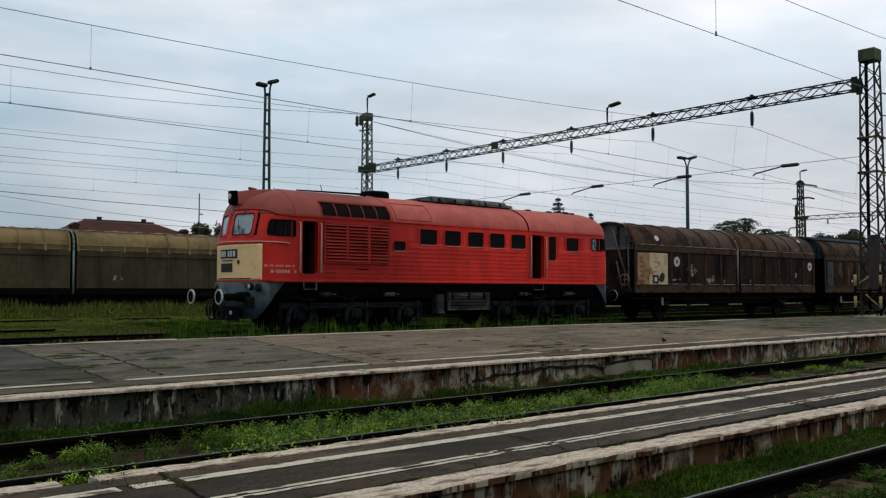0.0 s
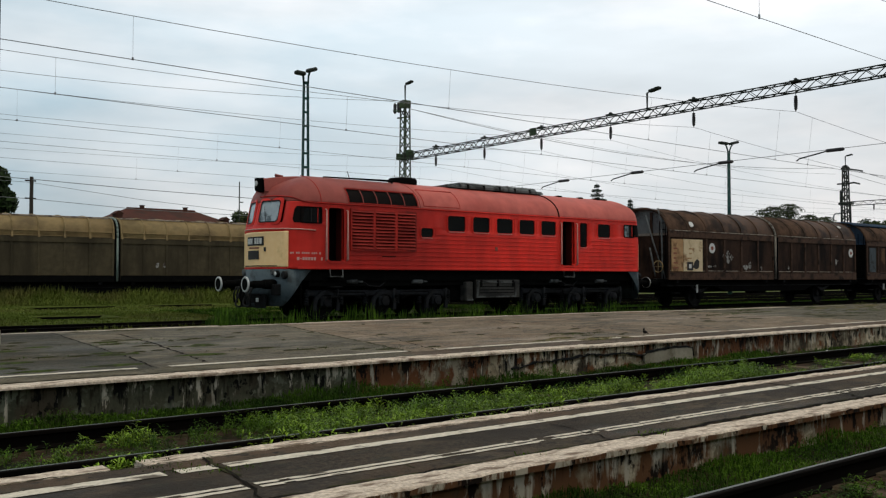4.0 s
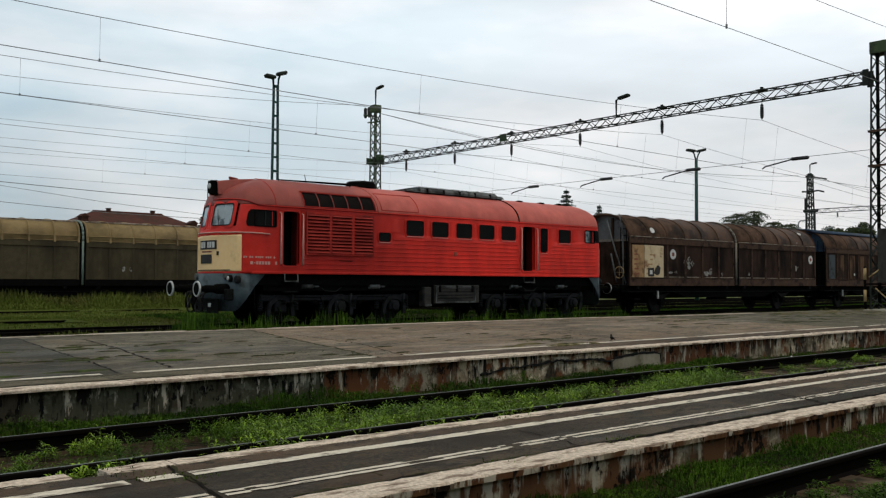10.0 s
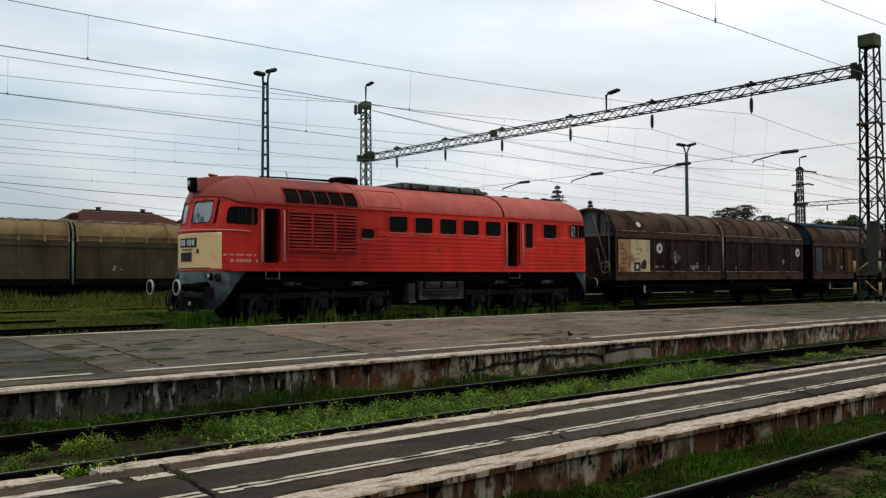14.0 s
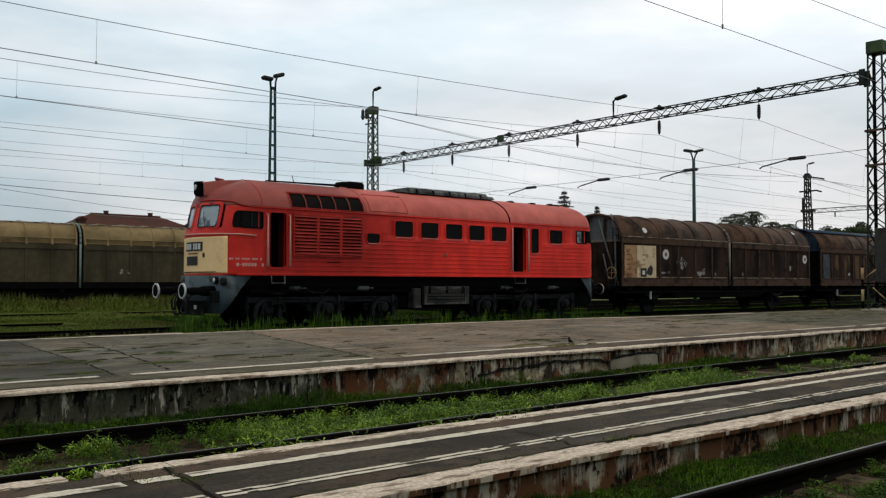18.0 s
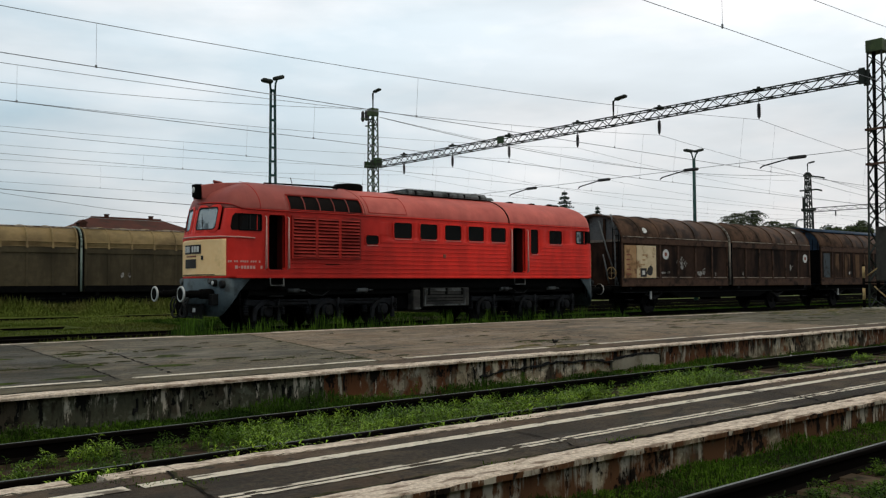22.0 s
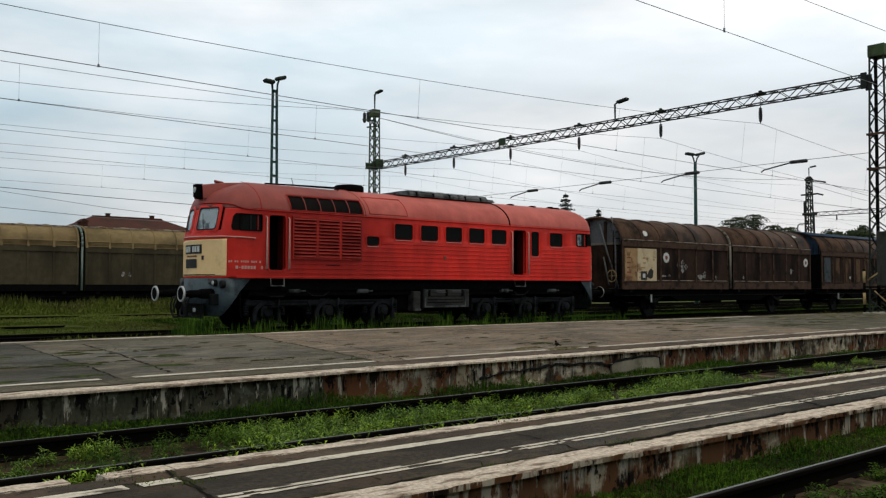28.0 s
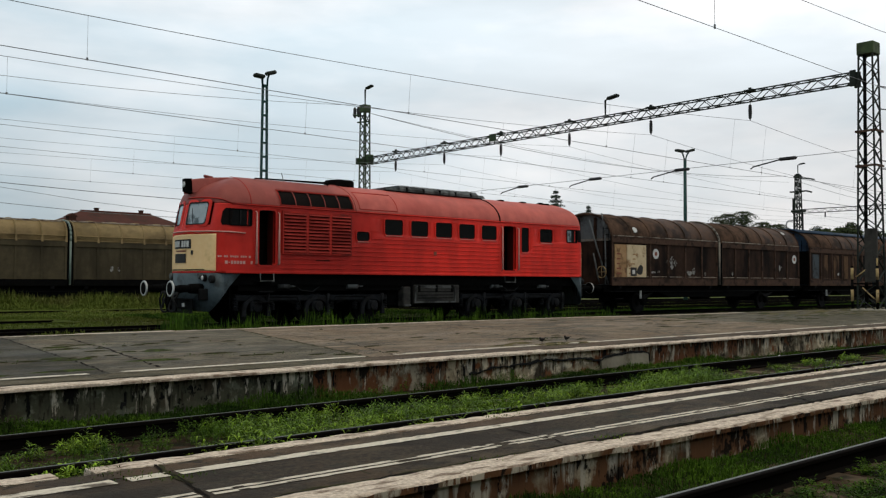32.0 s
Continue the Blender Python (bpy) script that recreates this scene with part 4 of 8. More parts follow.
while xx < 110:
    ln = random.choice((1.9, 2.0, 2.0, 2.05))
    dz, dy = random.uniform(-0.008, 0.006), random.uniform(-0.012, 0.012)
    part("edge_slab", worn_slab(xx + 0.004, xx + ln - 0.004, FP0 + dy, FP0 + 0.27, FPZ - 0.034 + dz, FPZ + dz, 0.022, xx), (WHITEWASH, WHITEWASH), fp_th, "whitewashed concrete edge slab")
    part("wall_panel", Mesh().box(xx + 0.004, xx + ln - 0.004, FP0 + 0.065 + dy, FP0 + 0.3, -0.3, FPZ - 0.036 + dz), WALL_BLACK if xx < 1.6 else WALL_GREY if xx < 4.4 else WALL_RUST if (4.4 < xx < 5.9 or 11.5 < xx < 15 or xx > 18) else WALL, fp_th, "streaked concrete wall panel")
    xx += ln
part("repair_patch", Mesh().prism([(10.99, -0.05), (12.2, -0.05), (12.18, 0.135), (11.8, 0.15), (11.3, 0.12), (10.97, 0.10)], "y", FP0 + 0.03, FP0 + 0.09), CONCRETE, fp_th, "pale broken concrete patch", fix=True)


def wall_crack(pts, width):
    """A jagged dark break in the platform wall, given by x and z."""
    line = []
    for (xa, za), (xb, zb) in zip(pts, pts[1:]):
        n = max(2, int(math.hypot(xb - xa, zb - za) / 0.07))
        line += [(xa + (xb - xa) * k / n + random.gauss(0, 0.012), za + (zb - za) * k / n + random.gauss(0, 0.009)) for k in range(n)]
    line.append(pts[-1])
    up = [(x, z + random.uniform(0.1, 1) * width) for x, z in line]
    dn = [(x + 0.004, z - random.uniform(0.1, 1) * width) for x, z in line]
    me = Mesh()
    for k in range(len(line) - 1):
        me.prism([dn[k], dn[k + 1], up[k + 1], up[k]], "y", FP0 + 0.026, FP0 + 0.07)
    part("wall_crack", me, RUBBER, fp_th, "dark crack", fix=True)


wall_crack([(8.2, 0.04), (8.6, 0.10), (9.2, 0.12), (9.7, 0.15), (10.4, 0.13), (10.97, 0.09), (11.2, 0.14), (11.7, 0.175), (12.2, 0.15), (12.22, 0.02)], 0.022)
wall_crack([(3.50, 0.0), (3.545, 0.07), (3.54, 0.13)], 0.03)
wall_crack([(4.55, 0.02), (4.56, 0.2)], 0.02)
wall_crack([(6.0, 0.21), (6.02, 0.05)], 0.02)
TOPF = FPZ - 0.002
for pts, wd in ((((4.55, 16.6), (4.28, 14.3), (3.93, 11.1), (3.7, 9.7)), 0.035), (((5.35, 15.6), (5.0, 13.0), (4.4, 9.9)), 0.05), (((9.1, 16.75), (8.4, 14.2), (7.75, 11.8), (7.1, 9.5)), 0.07), (((8.9, 14.6), (8.5, 12.0), (7.6, 9.6)), 0.03), (((14.2, 16.4), (13.6, 12.8), (13.0, 9.6)), 0.04), (((22.15, 16.7), (21.3, 12.8), (20.6, 9.6)), 0.08), (((31, 16), (30, 9.6)), 0.05)):
    crack(fp_th, pts, wd * 0.6, TOPF, GAP if wd < 0.06 else MOSS)
crack(fp_th, [(-10, 9.02), (3, 9.04), (12, 9.02), (40, 9.03)], 0.035, TOPF - 0.0005)
crack(fp_th, [(2.7, 9.48), (12, 9.48), (40, 9.48)], 0.02, TOPF - 0.0005)
for k in range(34):
    xq, yq = random.uniform(2, 30), random.uniform(9.9, 16.4)
    crack(fp_th, [(xq, yq), (xq + random.uniform(0.3, 1.2), yq + random.uniform(-0.4, 0.4))], random.uniform(0.006, 0.016), TOPF)


def moss_patch(x, y, ln, wd, z, mat=MOSS):
    """A low ragged cushion of moss and dirt."""
    n, me = 18, Mesh()
    rim = [(x + ln * math.cos(2 * math.pi * k / n) * random.uniform(0.35, 1.0), y + wd * math.sin(2 * math.pi * k / n) * random.uniform(0.35, 1.0)) for k in range(n)]
    for k in range(n):
        (xa, ya), (xb, yb) = rim[k], rim[(k + 1) % n]
        me.face([(xa, ya, z), (xb, yb, z), ((xb + x) / 2, (yb + y) / 2, z + 0.012), ((xa + x) / 2, (ya + y) / 2, z + 0.012)])
        me.face([((xa + x) / 2, (ya + y) / 2, z + 0.012), ((xb + x) / 2, (yb + y) / 2, z + 0.012), (x, y, z + 0.016)])
    part("moss_patch", me, mat, fp_th, "dark moss cushion" if mat is MOSS else "olive moss and dirt")


for xq, yq in ((5.7, 11.2), (6.4, 10.8), (5.1, 14), (4.45, 13.3), (6.06, 13.7), (3.15, 11.6), (5.3, 16.5), (11.66, 10.8), (11.28, 10.68), (20.5, 13.9), (22.4, 14.3), (24, 15.3), (24.5, 12.15), (26.3, 13.4), (7.3, 10.2)):
    for _ in range(5 if xq > 15 else 3):
        moss_patch(xq + random.gauss(0, 0.4), yq + random.gauss(0, 0.16), random.uniform(0.08, 0.34), random.uniform(0.03, 0.10), FPZ - 0.005)
for k in range(46):
    moss_patch(random.uniform(17, 34), random.uniform(11.5, 15.9), random.uniform(0.15, 0.7), random.uniform(0.05, 0.22), FPZ - 0.005)
for k in range(40):
    xq = random.uniform(27, 38)
    moss_patch(xq, random.uniform(13.4, 16.1), random.uniform(0.2, 0.9), random.uniform(0.08, 0.25), FPZ - 0.006, MOSS_OLIVE)
for k in range(44):
    moss_patch(random.uniform(20, 37), 11.5 + 4.4 * random.random() ** 0.7, random.uniform(0.15, 0.6), random.uniform(0.05, 0.16), FPZ - 0.006, MOSS_GREEN)
for k in range(14):
    moss_patch(10.95 + random.gauss(0, 0.35), 9.8 + random.gauss(0, 0.16), random.uniform(0.15, 0.4), random.uniform(0.06, 0.14), FPZ - 0.006, MOSS_OLIVE)
for k in range(18):
    moss_patch(random.uniform(1.5, 5.5), random.uniform(9.9, 15), random.uniform(0.12, 0.5), random.uniform(0.05, 0.20), FPZ - 0.006, MOSS_GREEN)
for k in range(30):
    moss_patch(random.uniform(1.5, 14), random.uniform(10, 16.6), random.uniform(0.06, 0.3), random.uniform(0.03, 0.09), FPZ - 0.005)
xx = -12.0
while xx < 60:
    ln = random.choice((1.9, 2.0, 2.0, 2.05))
    ya, yb, dz = far_edge(xx), far_edge(xx + ln), random.uniform(-0.012, 0.004)
    part("far_edge_kerb", Mesh().prism([(xx + 0.01, ya - random.uniform(0.24, 0.285)), (xx + ln * 0.5, (ya + yb) / 2 - random.uniform(0.24, 0.285)), (xx + ln - 0.01, yb - random.uniform(0.24, 0.285)), (xx + ln - 0.01, yb), (xx + 0.01, ya)], "z", -0.2, FPZ + dz), WHITEWASH if xx < 26 else KERB_WORN, fp_th, "whitewashed kerb" if xx < 26 else "worn kerb with little whitewash left", fix=True)
    xx += ln
for x0, x1 in ((-12, 3.5), (3.86, 7.12), (7.62, 10.5), (10.88, 14.28), (14.6, 17.95), (18.25, 21.3), (21.7, 33), (36, 60)):
    part("painted_line", worn_line(x0, x1, 9.56, 9.69, FPZ + 0.001, 0.02, x0, 0.55), WORN_LINE, fp_th)


# ---- rolling stock ----
def wheelset(parent, x, r, name="wheelset"):
    me = Mesh()
    me.tube((0, -0.8, 0), (0, 0.8, 0), 0.085, n=10)
    for s in (-1, 1):
        o = [(s * -0.035, r + 0.03), (s * -0.01, r + 0.03), (s * 0.0, r), (s * 0.105, r - 0.005), (s * 0.105, r - 0.07), (s * 0.07, r - 0.08), (s * 0.05, 0.16), (s * 0.12, 0.14), (s * 0.12, 0.03)]
        me.lathe(o if s > 0 else o, (0, s * 0.72, 0), "y", 28)
    ob = part(name, me, GRIME, parent, "grimy steel wheelset", fix=True)
    ob.location = (x, 0, r)
    return ob


def buffer(parent, x, y, z, way, tip=SILVER):
    me = Mesh()
    me.lathe([(0.0, 0.13), (way * 0.05, 0.13), (way * 0.06, 0.105), (way * 0.36, 0.105), (way * 0.37, 0.085), (way * 0.56, 0.085)], (x, y, z), "x", 16)
    b = part("buffer", me, BLACK, parent, fix=True)
    me = Mesh().lathe([(way * 0.56, 0.10), (way * 0.575, 0.215), (way * 0.60, 0.215), (way * 0.615, 0.20), (way * 0.618, 0.03)], (x, y, z), "x", 20)
    part("buffer_plate", me, BLACK, b, "", fix=True)
    if tip is not BLACK:
        part("buffer_rim", Mesh().lathe([(way * 0.575, 0.19), (way * 0.575, 0.22), (way * 0.612, 0.22), (way * 0.62, 0.21), (way * 0.62, 0.178), (way * 0.60, 0.178)], (x, y, z), "x", 24), tip, b, "white painted buffer rim", fix=True)
    return b


WHEELS = []


def spin(parent, x, r):
    WHEELS.append((wheelset(parent, x, r), x, r))


def half_width(z):
    """Half the body's width by height."""
    if z <= 3.43:
        return 1.475
    t = min(1.0, (z - 3.43) / 0.97)
    return max(0.02, 1.475 * (1 - t ** 2.1) ** 0.62) if t < 1 else 0.02


def nose(z):
    """How far the cab's front stands behind the buffer heads, by height."""
    if z < 2.64:
        return 0.72
    if z < 3.6:
        return 0.72 + (z - 2.64) * 0.20
    return 0.912 + (z - 3.6) * 0.45 + max(0, z - 3.8) ** 2 * 3.2


LENGTH = 17.98
BOW = 0.27   # how far the cab front falls back towards its sides


def locomotive():
    loco = thing("diesel_locomotive", pose(10.653, 24.24, 0), "red diesel locomotive with cream nose panel, rolling slowly on the track", "locomotive")
    # openings in the side that faces the platforms: (x0, x1, z0, z1, kind)
    side = [(1.46, 2.16, 2.86, 3.31, "cab"), (2.40, 2.94, 1.74, 3.33, "door"), (3.16, 5.64, 2.09, 3.33, "grille"), (5.84, 6.37, 2.54, 2.86, "win")]
    side += [(x, x + 0.78, 2.77, 3.30, "win") for x in (6.95, 8.04, 9.12, 10.19, 11.27)]
    side += [(12.38, 13.02, 1.70, 3.32, "door"), (13.3, 13.74, 2.38, 3.31, "win"), (14.3, 15.05, 2.77, 3.30, "win"), (15.86, 16.46, 2.84, 3.31, "cab")]
    roof_panel = (3.12, 5.74, 3.51, 3.97)
    zs = sorted({1.5, 2.84, 1.56, 1.60, 1.70, 1.74, 2.09, 2.38, 2.54, 2.60, 2.64, 2.77, 2.86, 2.9, 3.29, 3.30, 3.31, 3.32, 3.33, 3.43, 3.47, 3.51, 3.6, 3.7, 3.8, 3.88, 3.97, 4.05, 4.15, 4.22, 4.28, 4.33, 4.37, 4.395})
    cuts = sorted({round(c, 3) for o in side for c in o[:2]} | {3.12, 5.74, 12.13, 7.5, 9.0, 14.0})

    def plan(z):
        """Points round the body at a height: near side, rear, far side, front; with tags."""
        w, xf, xr = half_width(z), nose(z), LENGTH - 0.72 - 0.5 * (nose(z) - 0.72)
        yb = 0.75 * w
        d, c = BOW * (yb / 1.05) ** 2, 0.36 * w / 1.475
        lo, hi = xf + d + c, xr - d - c
        pts = [(lo, -w)] + [(min(max(x, lo + 0.002), hi - 0.002), -w) for x in cuts] + [(hi, -w)]
        arc = [radians(a) for a in (15, 30, 45, 60, 75, 90)]
        cols = (-1.0, -0.55, -0.1, 0.1, 0.55, 1.0)
        pts += [(hi + c * math.sin(a), -(yb + (w - yb) * math.cos(a))) for a in arc]
        pts += [(xr - BOW * (q * yb / 1.05) ** 2, q * yb) for q in cols]
        pts += [(hi + c * math.cos(a), yb + (w - yb) * math.sin(a)) for a in [0] + arc[:-1]]
        pts += [(hi, w), (lo, w)]
        pts += [(lo - c * math.sin(a), yb + (w - yb) * math.cos(a)) for a in arc]
        pts += [(xf + BOW * (q * yb / 1.05) ** 2, q * yb) for q in cols[::-1]]
        pts += [(lo - c * math.cos(a), -(yb + (w - yb) * math.sin(a))) for a in [0] + arc[:-1]]
        pts.append(pts[0])
        return pts

    ncut = len(cuts)
    body, roof, cream, cream_rear = Mesh(), Mesh(), Mesh(), Mesh()
    sample = plan(2.0)
    npt = len(sample)
    front0 = npt - 1 - 6 - 6   # first of the cab's front columns
    rear0 = 2 + ncut + 6 - 1

    def hole(a, j):
        """Is face j of row a an opening?"""
        z = (zs[a] + zs[a + 1]) / 2
        if j < ncut + 1:
            x = (sample[j][0] + sample[j + 1][0]) / 2
            if any(o[0] < x < o[1] and o[2] < z < o[3] for o in side if o[4] != "grille"):
                return True
            if roof_panel[0] < x < roof_panel[1] and roof_panel[2] < z < roof_panel[3]:
                return True
        if 2.86 < z < 3.52:
            for f0 in (front0, rear0):
                if f0 + 0 <= j <= f0 + 1 or f0 + 3 <= j <= f0 + 4:
                    return True
        return False

    rings = [[(x, y, z) for x, y in plan(z)] for z in zs]
    for a in range(len(zs) - 1):
        for j in range(npt - 1):
            if hole(a, j):
                continue
            z = (zs[a] + zs[a + 1]) / 2
            is_cream = 1.56 < z < 2.60 and (front0 - 4 <= j <= front0 + 8 or rear0 - 3 <= j <= rear0 + 8)
            target = (cream if j >= front0 - 4 else cream_rear) if is_cream else roof if z > 3.47 else body
            target.face([rings[a][j], rings[a][j + 1], rings[a + 1][j + 1], rings[a + 1][j]], 0, True)
    roof.face([p for p in rings[-1][:-1]], 0)

    def shell(ob, t=0.05):
        md = ob.modifiers.new("thickness", "SOLIDIFY")
        md.thickness, md.offset = t, -1
        return ob

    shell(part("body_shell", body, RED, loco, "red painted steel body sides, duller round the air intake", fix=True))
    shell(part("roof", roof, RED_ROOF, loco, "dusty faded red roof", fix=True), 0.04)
    for cr in (cream, cream_rear):
        md = part("nose_panel", cr, CREAM, loco, "cream nose panel", fix=True).modifiers.new("thickness", "SOLIDIFY")
        md.thickness, md.offset = 0.012, 0
    part("floor", Mesh().box(1.3, 16.68, -1.38, 1.38, 1.44, 1.55), BLACK, loco)
    part("engine_room", Mesh().box(3.1, 12.2, -1.05, 1.05, 1.56, 3.75).box(13.2, 14.1, -1.2, 1.2, 1.56, 3.6), DARKIN, loco, "dark engine room behind the windows")
    part("cab_bulkhead", Mesh().box(2.2, 2.3, -1.36, 1.36, 1.56, 3.6), DARKIN, loco)
    part("cab_bulkhead", Mesh().box(15.5, 15.6, -1.36, 1.36, 1.56, 3.6), DARKIN, loco)
    part("control_desk", Mesh().box(1.1, 1.55, -1.2, 1.2, 1.56, 2.55, bevel=0.05), DARKIN, loco)
    Y = -1.475
    for x0, x1, z0, z1, kind in side:
        if kind in ("win", "cab"):
            r = 0.09 if kind == "win" else 0.05
            w = part("side_window", ring(Mesh(), rounded(x0 - 0.02, x1 + 0.02, z0 - 0.02, z1 + 0.02, r), rounded(x0 + 0.012, x1 - 0.012, z0 + 0.012, z1 - 0.012, r * 0.9), "y", Y - 0.018, Y + 0.03), RED if kind == "win" else BLACK, loco, "dark dusty window in a thin frame")
            if kind == "win":
                part("window_ledge", Mesh().box(x0 + 0.05, x1 - 0.05, Y - 0.026, Y - 0.012, z0 - 0.022, z0 - 0.004), PINK, w, "pale worn lower lip")
            part("pane", Mesh().box(x0 - 0.01, x1 + 0.01, Y + 0.018, Y + 0.026, z0 - 0.01, z1 + 0.01), GLASS, w)
            if kind == "cab":
                part("window_bar", Mesh().box(x1 - 0.13, x1 - 0.11, Y + 0.0, Y + 0.03, z0, z1), RED, w)
                # half of the rear cab window, its light put into the pane's colour
                part("lit_pane", Mesh().box(x0 + 0.02, (x0 + x1) / 2 - 0.02, Y + 0.010, Y + 0.016, z0 + 0.02, z1 - 0.02), CLEAR, w, "pane coloured pale for the light in it") if x0 > 10 else None
                part("sliding_sash", Mesh().box((x0 + x1) / 2 - 0.02, (x0 + x1) / 2 + 0.02, Y - 0.01, Y + 0.03, z0, z1), RUBBER, w)
        elif kind == "door":
            d = part("doorway", ring(Mesh(), rounded(x0 - 0.05, x1 + 0.05, z0 - 0.05, z1 + 0.05, 0.1), rounded(x0, x1, z0, z1, 0.08), "y", Y - 0.02, Y + 0.12), RED, loco, "open doorway with a dark interior")
            part("threshold", Mesh().box(x0, x1, Y - 0.01, Y + 0.2, z0 - 0.02, z0 + 0.015), GRIME, d)
            part("inner_wall", Mesh().box(x0 - 0.3, x1 + 0.3, Y + 0.75, Y + 0.79, 1.56, 3.5), DARKIN, loco)
            part("door_leaf", Mesh().box(x0 - 0.01, x0 + 0.03, Y + 0.08, Y + 0.62, z0, z1), RED, d, "red door leaf standing open inward")
            part("inner_jamb", Mesh().box(x1 - 0.015, x1 + 0.03, Y + 0.12, Y + 0.42, z0, z1), SHADED_RED, d, "red jamb inside the doorway, darkened for its shade")
            for s, xr in ((-1, x0 - 0.10), (1, x1 + 0.10)):
                me = Mesh().path([(xr, Y, z1 - 0.05), (xr, Y - 0.07, z1 - 0.08), (xr, Y - 0.07, z0 + 0.05), (xr, Y, z0 + 0.02)], 0.018)
                part("handrail", me, PINK, loco, "faded pale handrail")
            me = Mesh().path([(x0 + 0.05, Y - 0.02, 1.5), (x0 + 0.05, Y - 0.04, 1.28), (x1 - 0.05, Y - 0.04, 1.28), (x1 - 0.05, Y - 0.02, 1.5)], 0.016)
            st = part("door_step", me, BOXGREY, loco, "worn steel step below the door")
            for zz in (1.28, 0.98, 0.68):
                part("tread", Mesh().box(x0 + 0.05, x1 - 0.05, Y - 0.05, Y + 0.16, zz - 0.02, zz + 0.01), GRIME, st)
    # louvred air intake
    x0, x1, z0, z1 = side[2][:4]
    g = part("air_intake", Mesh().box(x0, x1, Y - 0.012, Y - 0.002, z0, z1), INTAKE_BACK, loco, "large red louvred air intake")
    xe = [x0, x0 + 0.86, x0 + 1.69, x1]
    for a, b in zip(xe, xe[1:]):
        part("louvre_frame", ring(Mesh(), [(a, z0 - 0.02), (b, z0 - 0.02), (b, z1 + 0.02), (a, z1 + 0.02)], [(a + 0.05, z0 + 0.04), (b - 0.05, z0 + 0.04), (b - 0.05, z1 - 0.04), (a + 0.05, z1 - 0.04)], "y", Y - 0.055, Y - 0.012), RED_DARK, g)
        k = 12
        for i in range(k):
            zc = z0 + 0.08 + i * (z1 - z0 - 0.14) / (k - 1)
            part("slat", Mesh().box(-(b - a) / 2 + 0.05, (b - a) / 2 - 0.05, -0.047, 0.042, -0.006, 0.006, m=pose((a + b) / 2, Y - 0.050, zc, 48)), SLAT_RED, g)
    # dark grille in the roof's slope
    x0, x1, z0, z1 = roof_panel
    me = Mesh().sheet([[(x, -half_width(z) + 0.05, z) for x in (x0 - 0.03, x1 + 0.03)] for z in np.linspace(z0 - 0.02, z1 + 0.02, 6)])
    rp = part("roof_grille", me, DARKIN, loco, "black radiator grille in the roof slope")
    for i in range(6):
        xm = x0 + (x1 - x0) * i / 5
        part("bar", Mesh().path([(xm, -half_width(z) - 0.004, z) for z in np.linspace(z0 - 0.01, z1 + 0.01, 6)], 0.016, n=4), RED_ROOF if 0 < i < 5 else RED_DARK, rp)
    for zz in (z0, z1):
        part("bar", Mesh().tube((x0 - 0.02, -half_width(zz) - 0.004, zz), (x1 + 0.02, -half_width(zz) - 0.004, zz), 0.022, n=4), RED_DARK, rp)
    # raised belts and seams
    for zz, xa, xb in ((1.53, 1.36, 16.62),):
        part("sill_strip", Mesh().box(xa, xb, Y - 0.03, Y - 0.001, zz - 0.035, zz + 0.035, bevel=0.01), RED, loco)
    part("gutter", Mesh().path([(2.0, Y - 0.012, 3.455), (16.6, Y - 0.012, 3.455)], 0.022, n=6), RED, loco, "roof gutter strip")
    for zz in (1.66, 1.80, 1.94, 2.08, 2.22, 2.36, 2.50, 2.64):
        part("side_crease", Mesh().box(5.68 if zz < 2.45 else 6.46, 12.25, Y - 0.014, Y - 0.001, zz - 0.011, zz + 0.011, bevel=0.004), RED, loco)
        part("side_crease", Mesh().box(13.82 if zz > 2.3 else 13.2, 16.55, Y - 0.014, Y - 0.001, zz - 0.011, zz + 0.011, bevel=0.004), RED, loco)
        if zz < 2.0:
            part("side_crease", Mesh().box(3.12, 5.46, Y - 0.014, Y - 0.001, zz - 0.011, zz + 0.011, bevel=0.004), RED, loco)
    part("vent_slot", Mesh().box(4.35, 4.85, Y - 0.012, Y - 0.001, 1.90, 1.925), DARKIN, loco)
    # hatch in the roof behind the joint, and the lid over the rear cab
    for xa, xb, za, zb in ((5.98, 7.5, 3.56, 4.12),):
        seam = [(xa, z) for z in np.linspace(za, zb, 6)] + [(xb, zb)] + [(xb, z) for z in np.linspace(zb, za, 6)] + [(xa, za)]
        part("roof_hatch_seam", Mesh().path([(x, -half_width(z) - 0.004, z) for x, z in seam], 0.012, n=4), RED_DARK, loco, "dark seam of a roof hatch")
    seam = [(2.15, -half_width(z) - 0.004, z) for z in np.linspace(3.48, 4.38, 14)]
    part("roof_seam", Mesh().path(seam, 0.012, n=4), RED_DARK, loco)
    for xsm in (5.83, 12.2):
        pts = [(xsm, -half_width(z) - 0.012, z) for z in (3.46, 3.6, 3.75, 3.9, 4.05, 4.2, 4.3, 4.37)] + [(xsm, 0, 4.41)]
        part("roof_seam", Mesh().path(pts, 0.028 if xsm > 10 else 0.022, n=6), RED_ROOF if xsm < 10 else BLACK, loco, "roof joint strip")
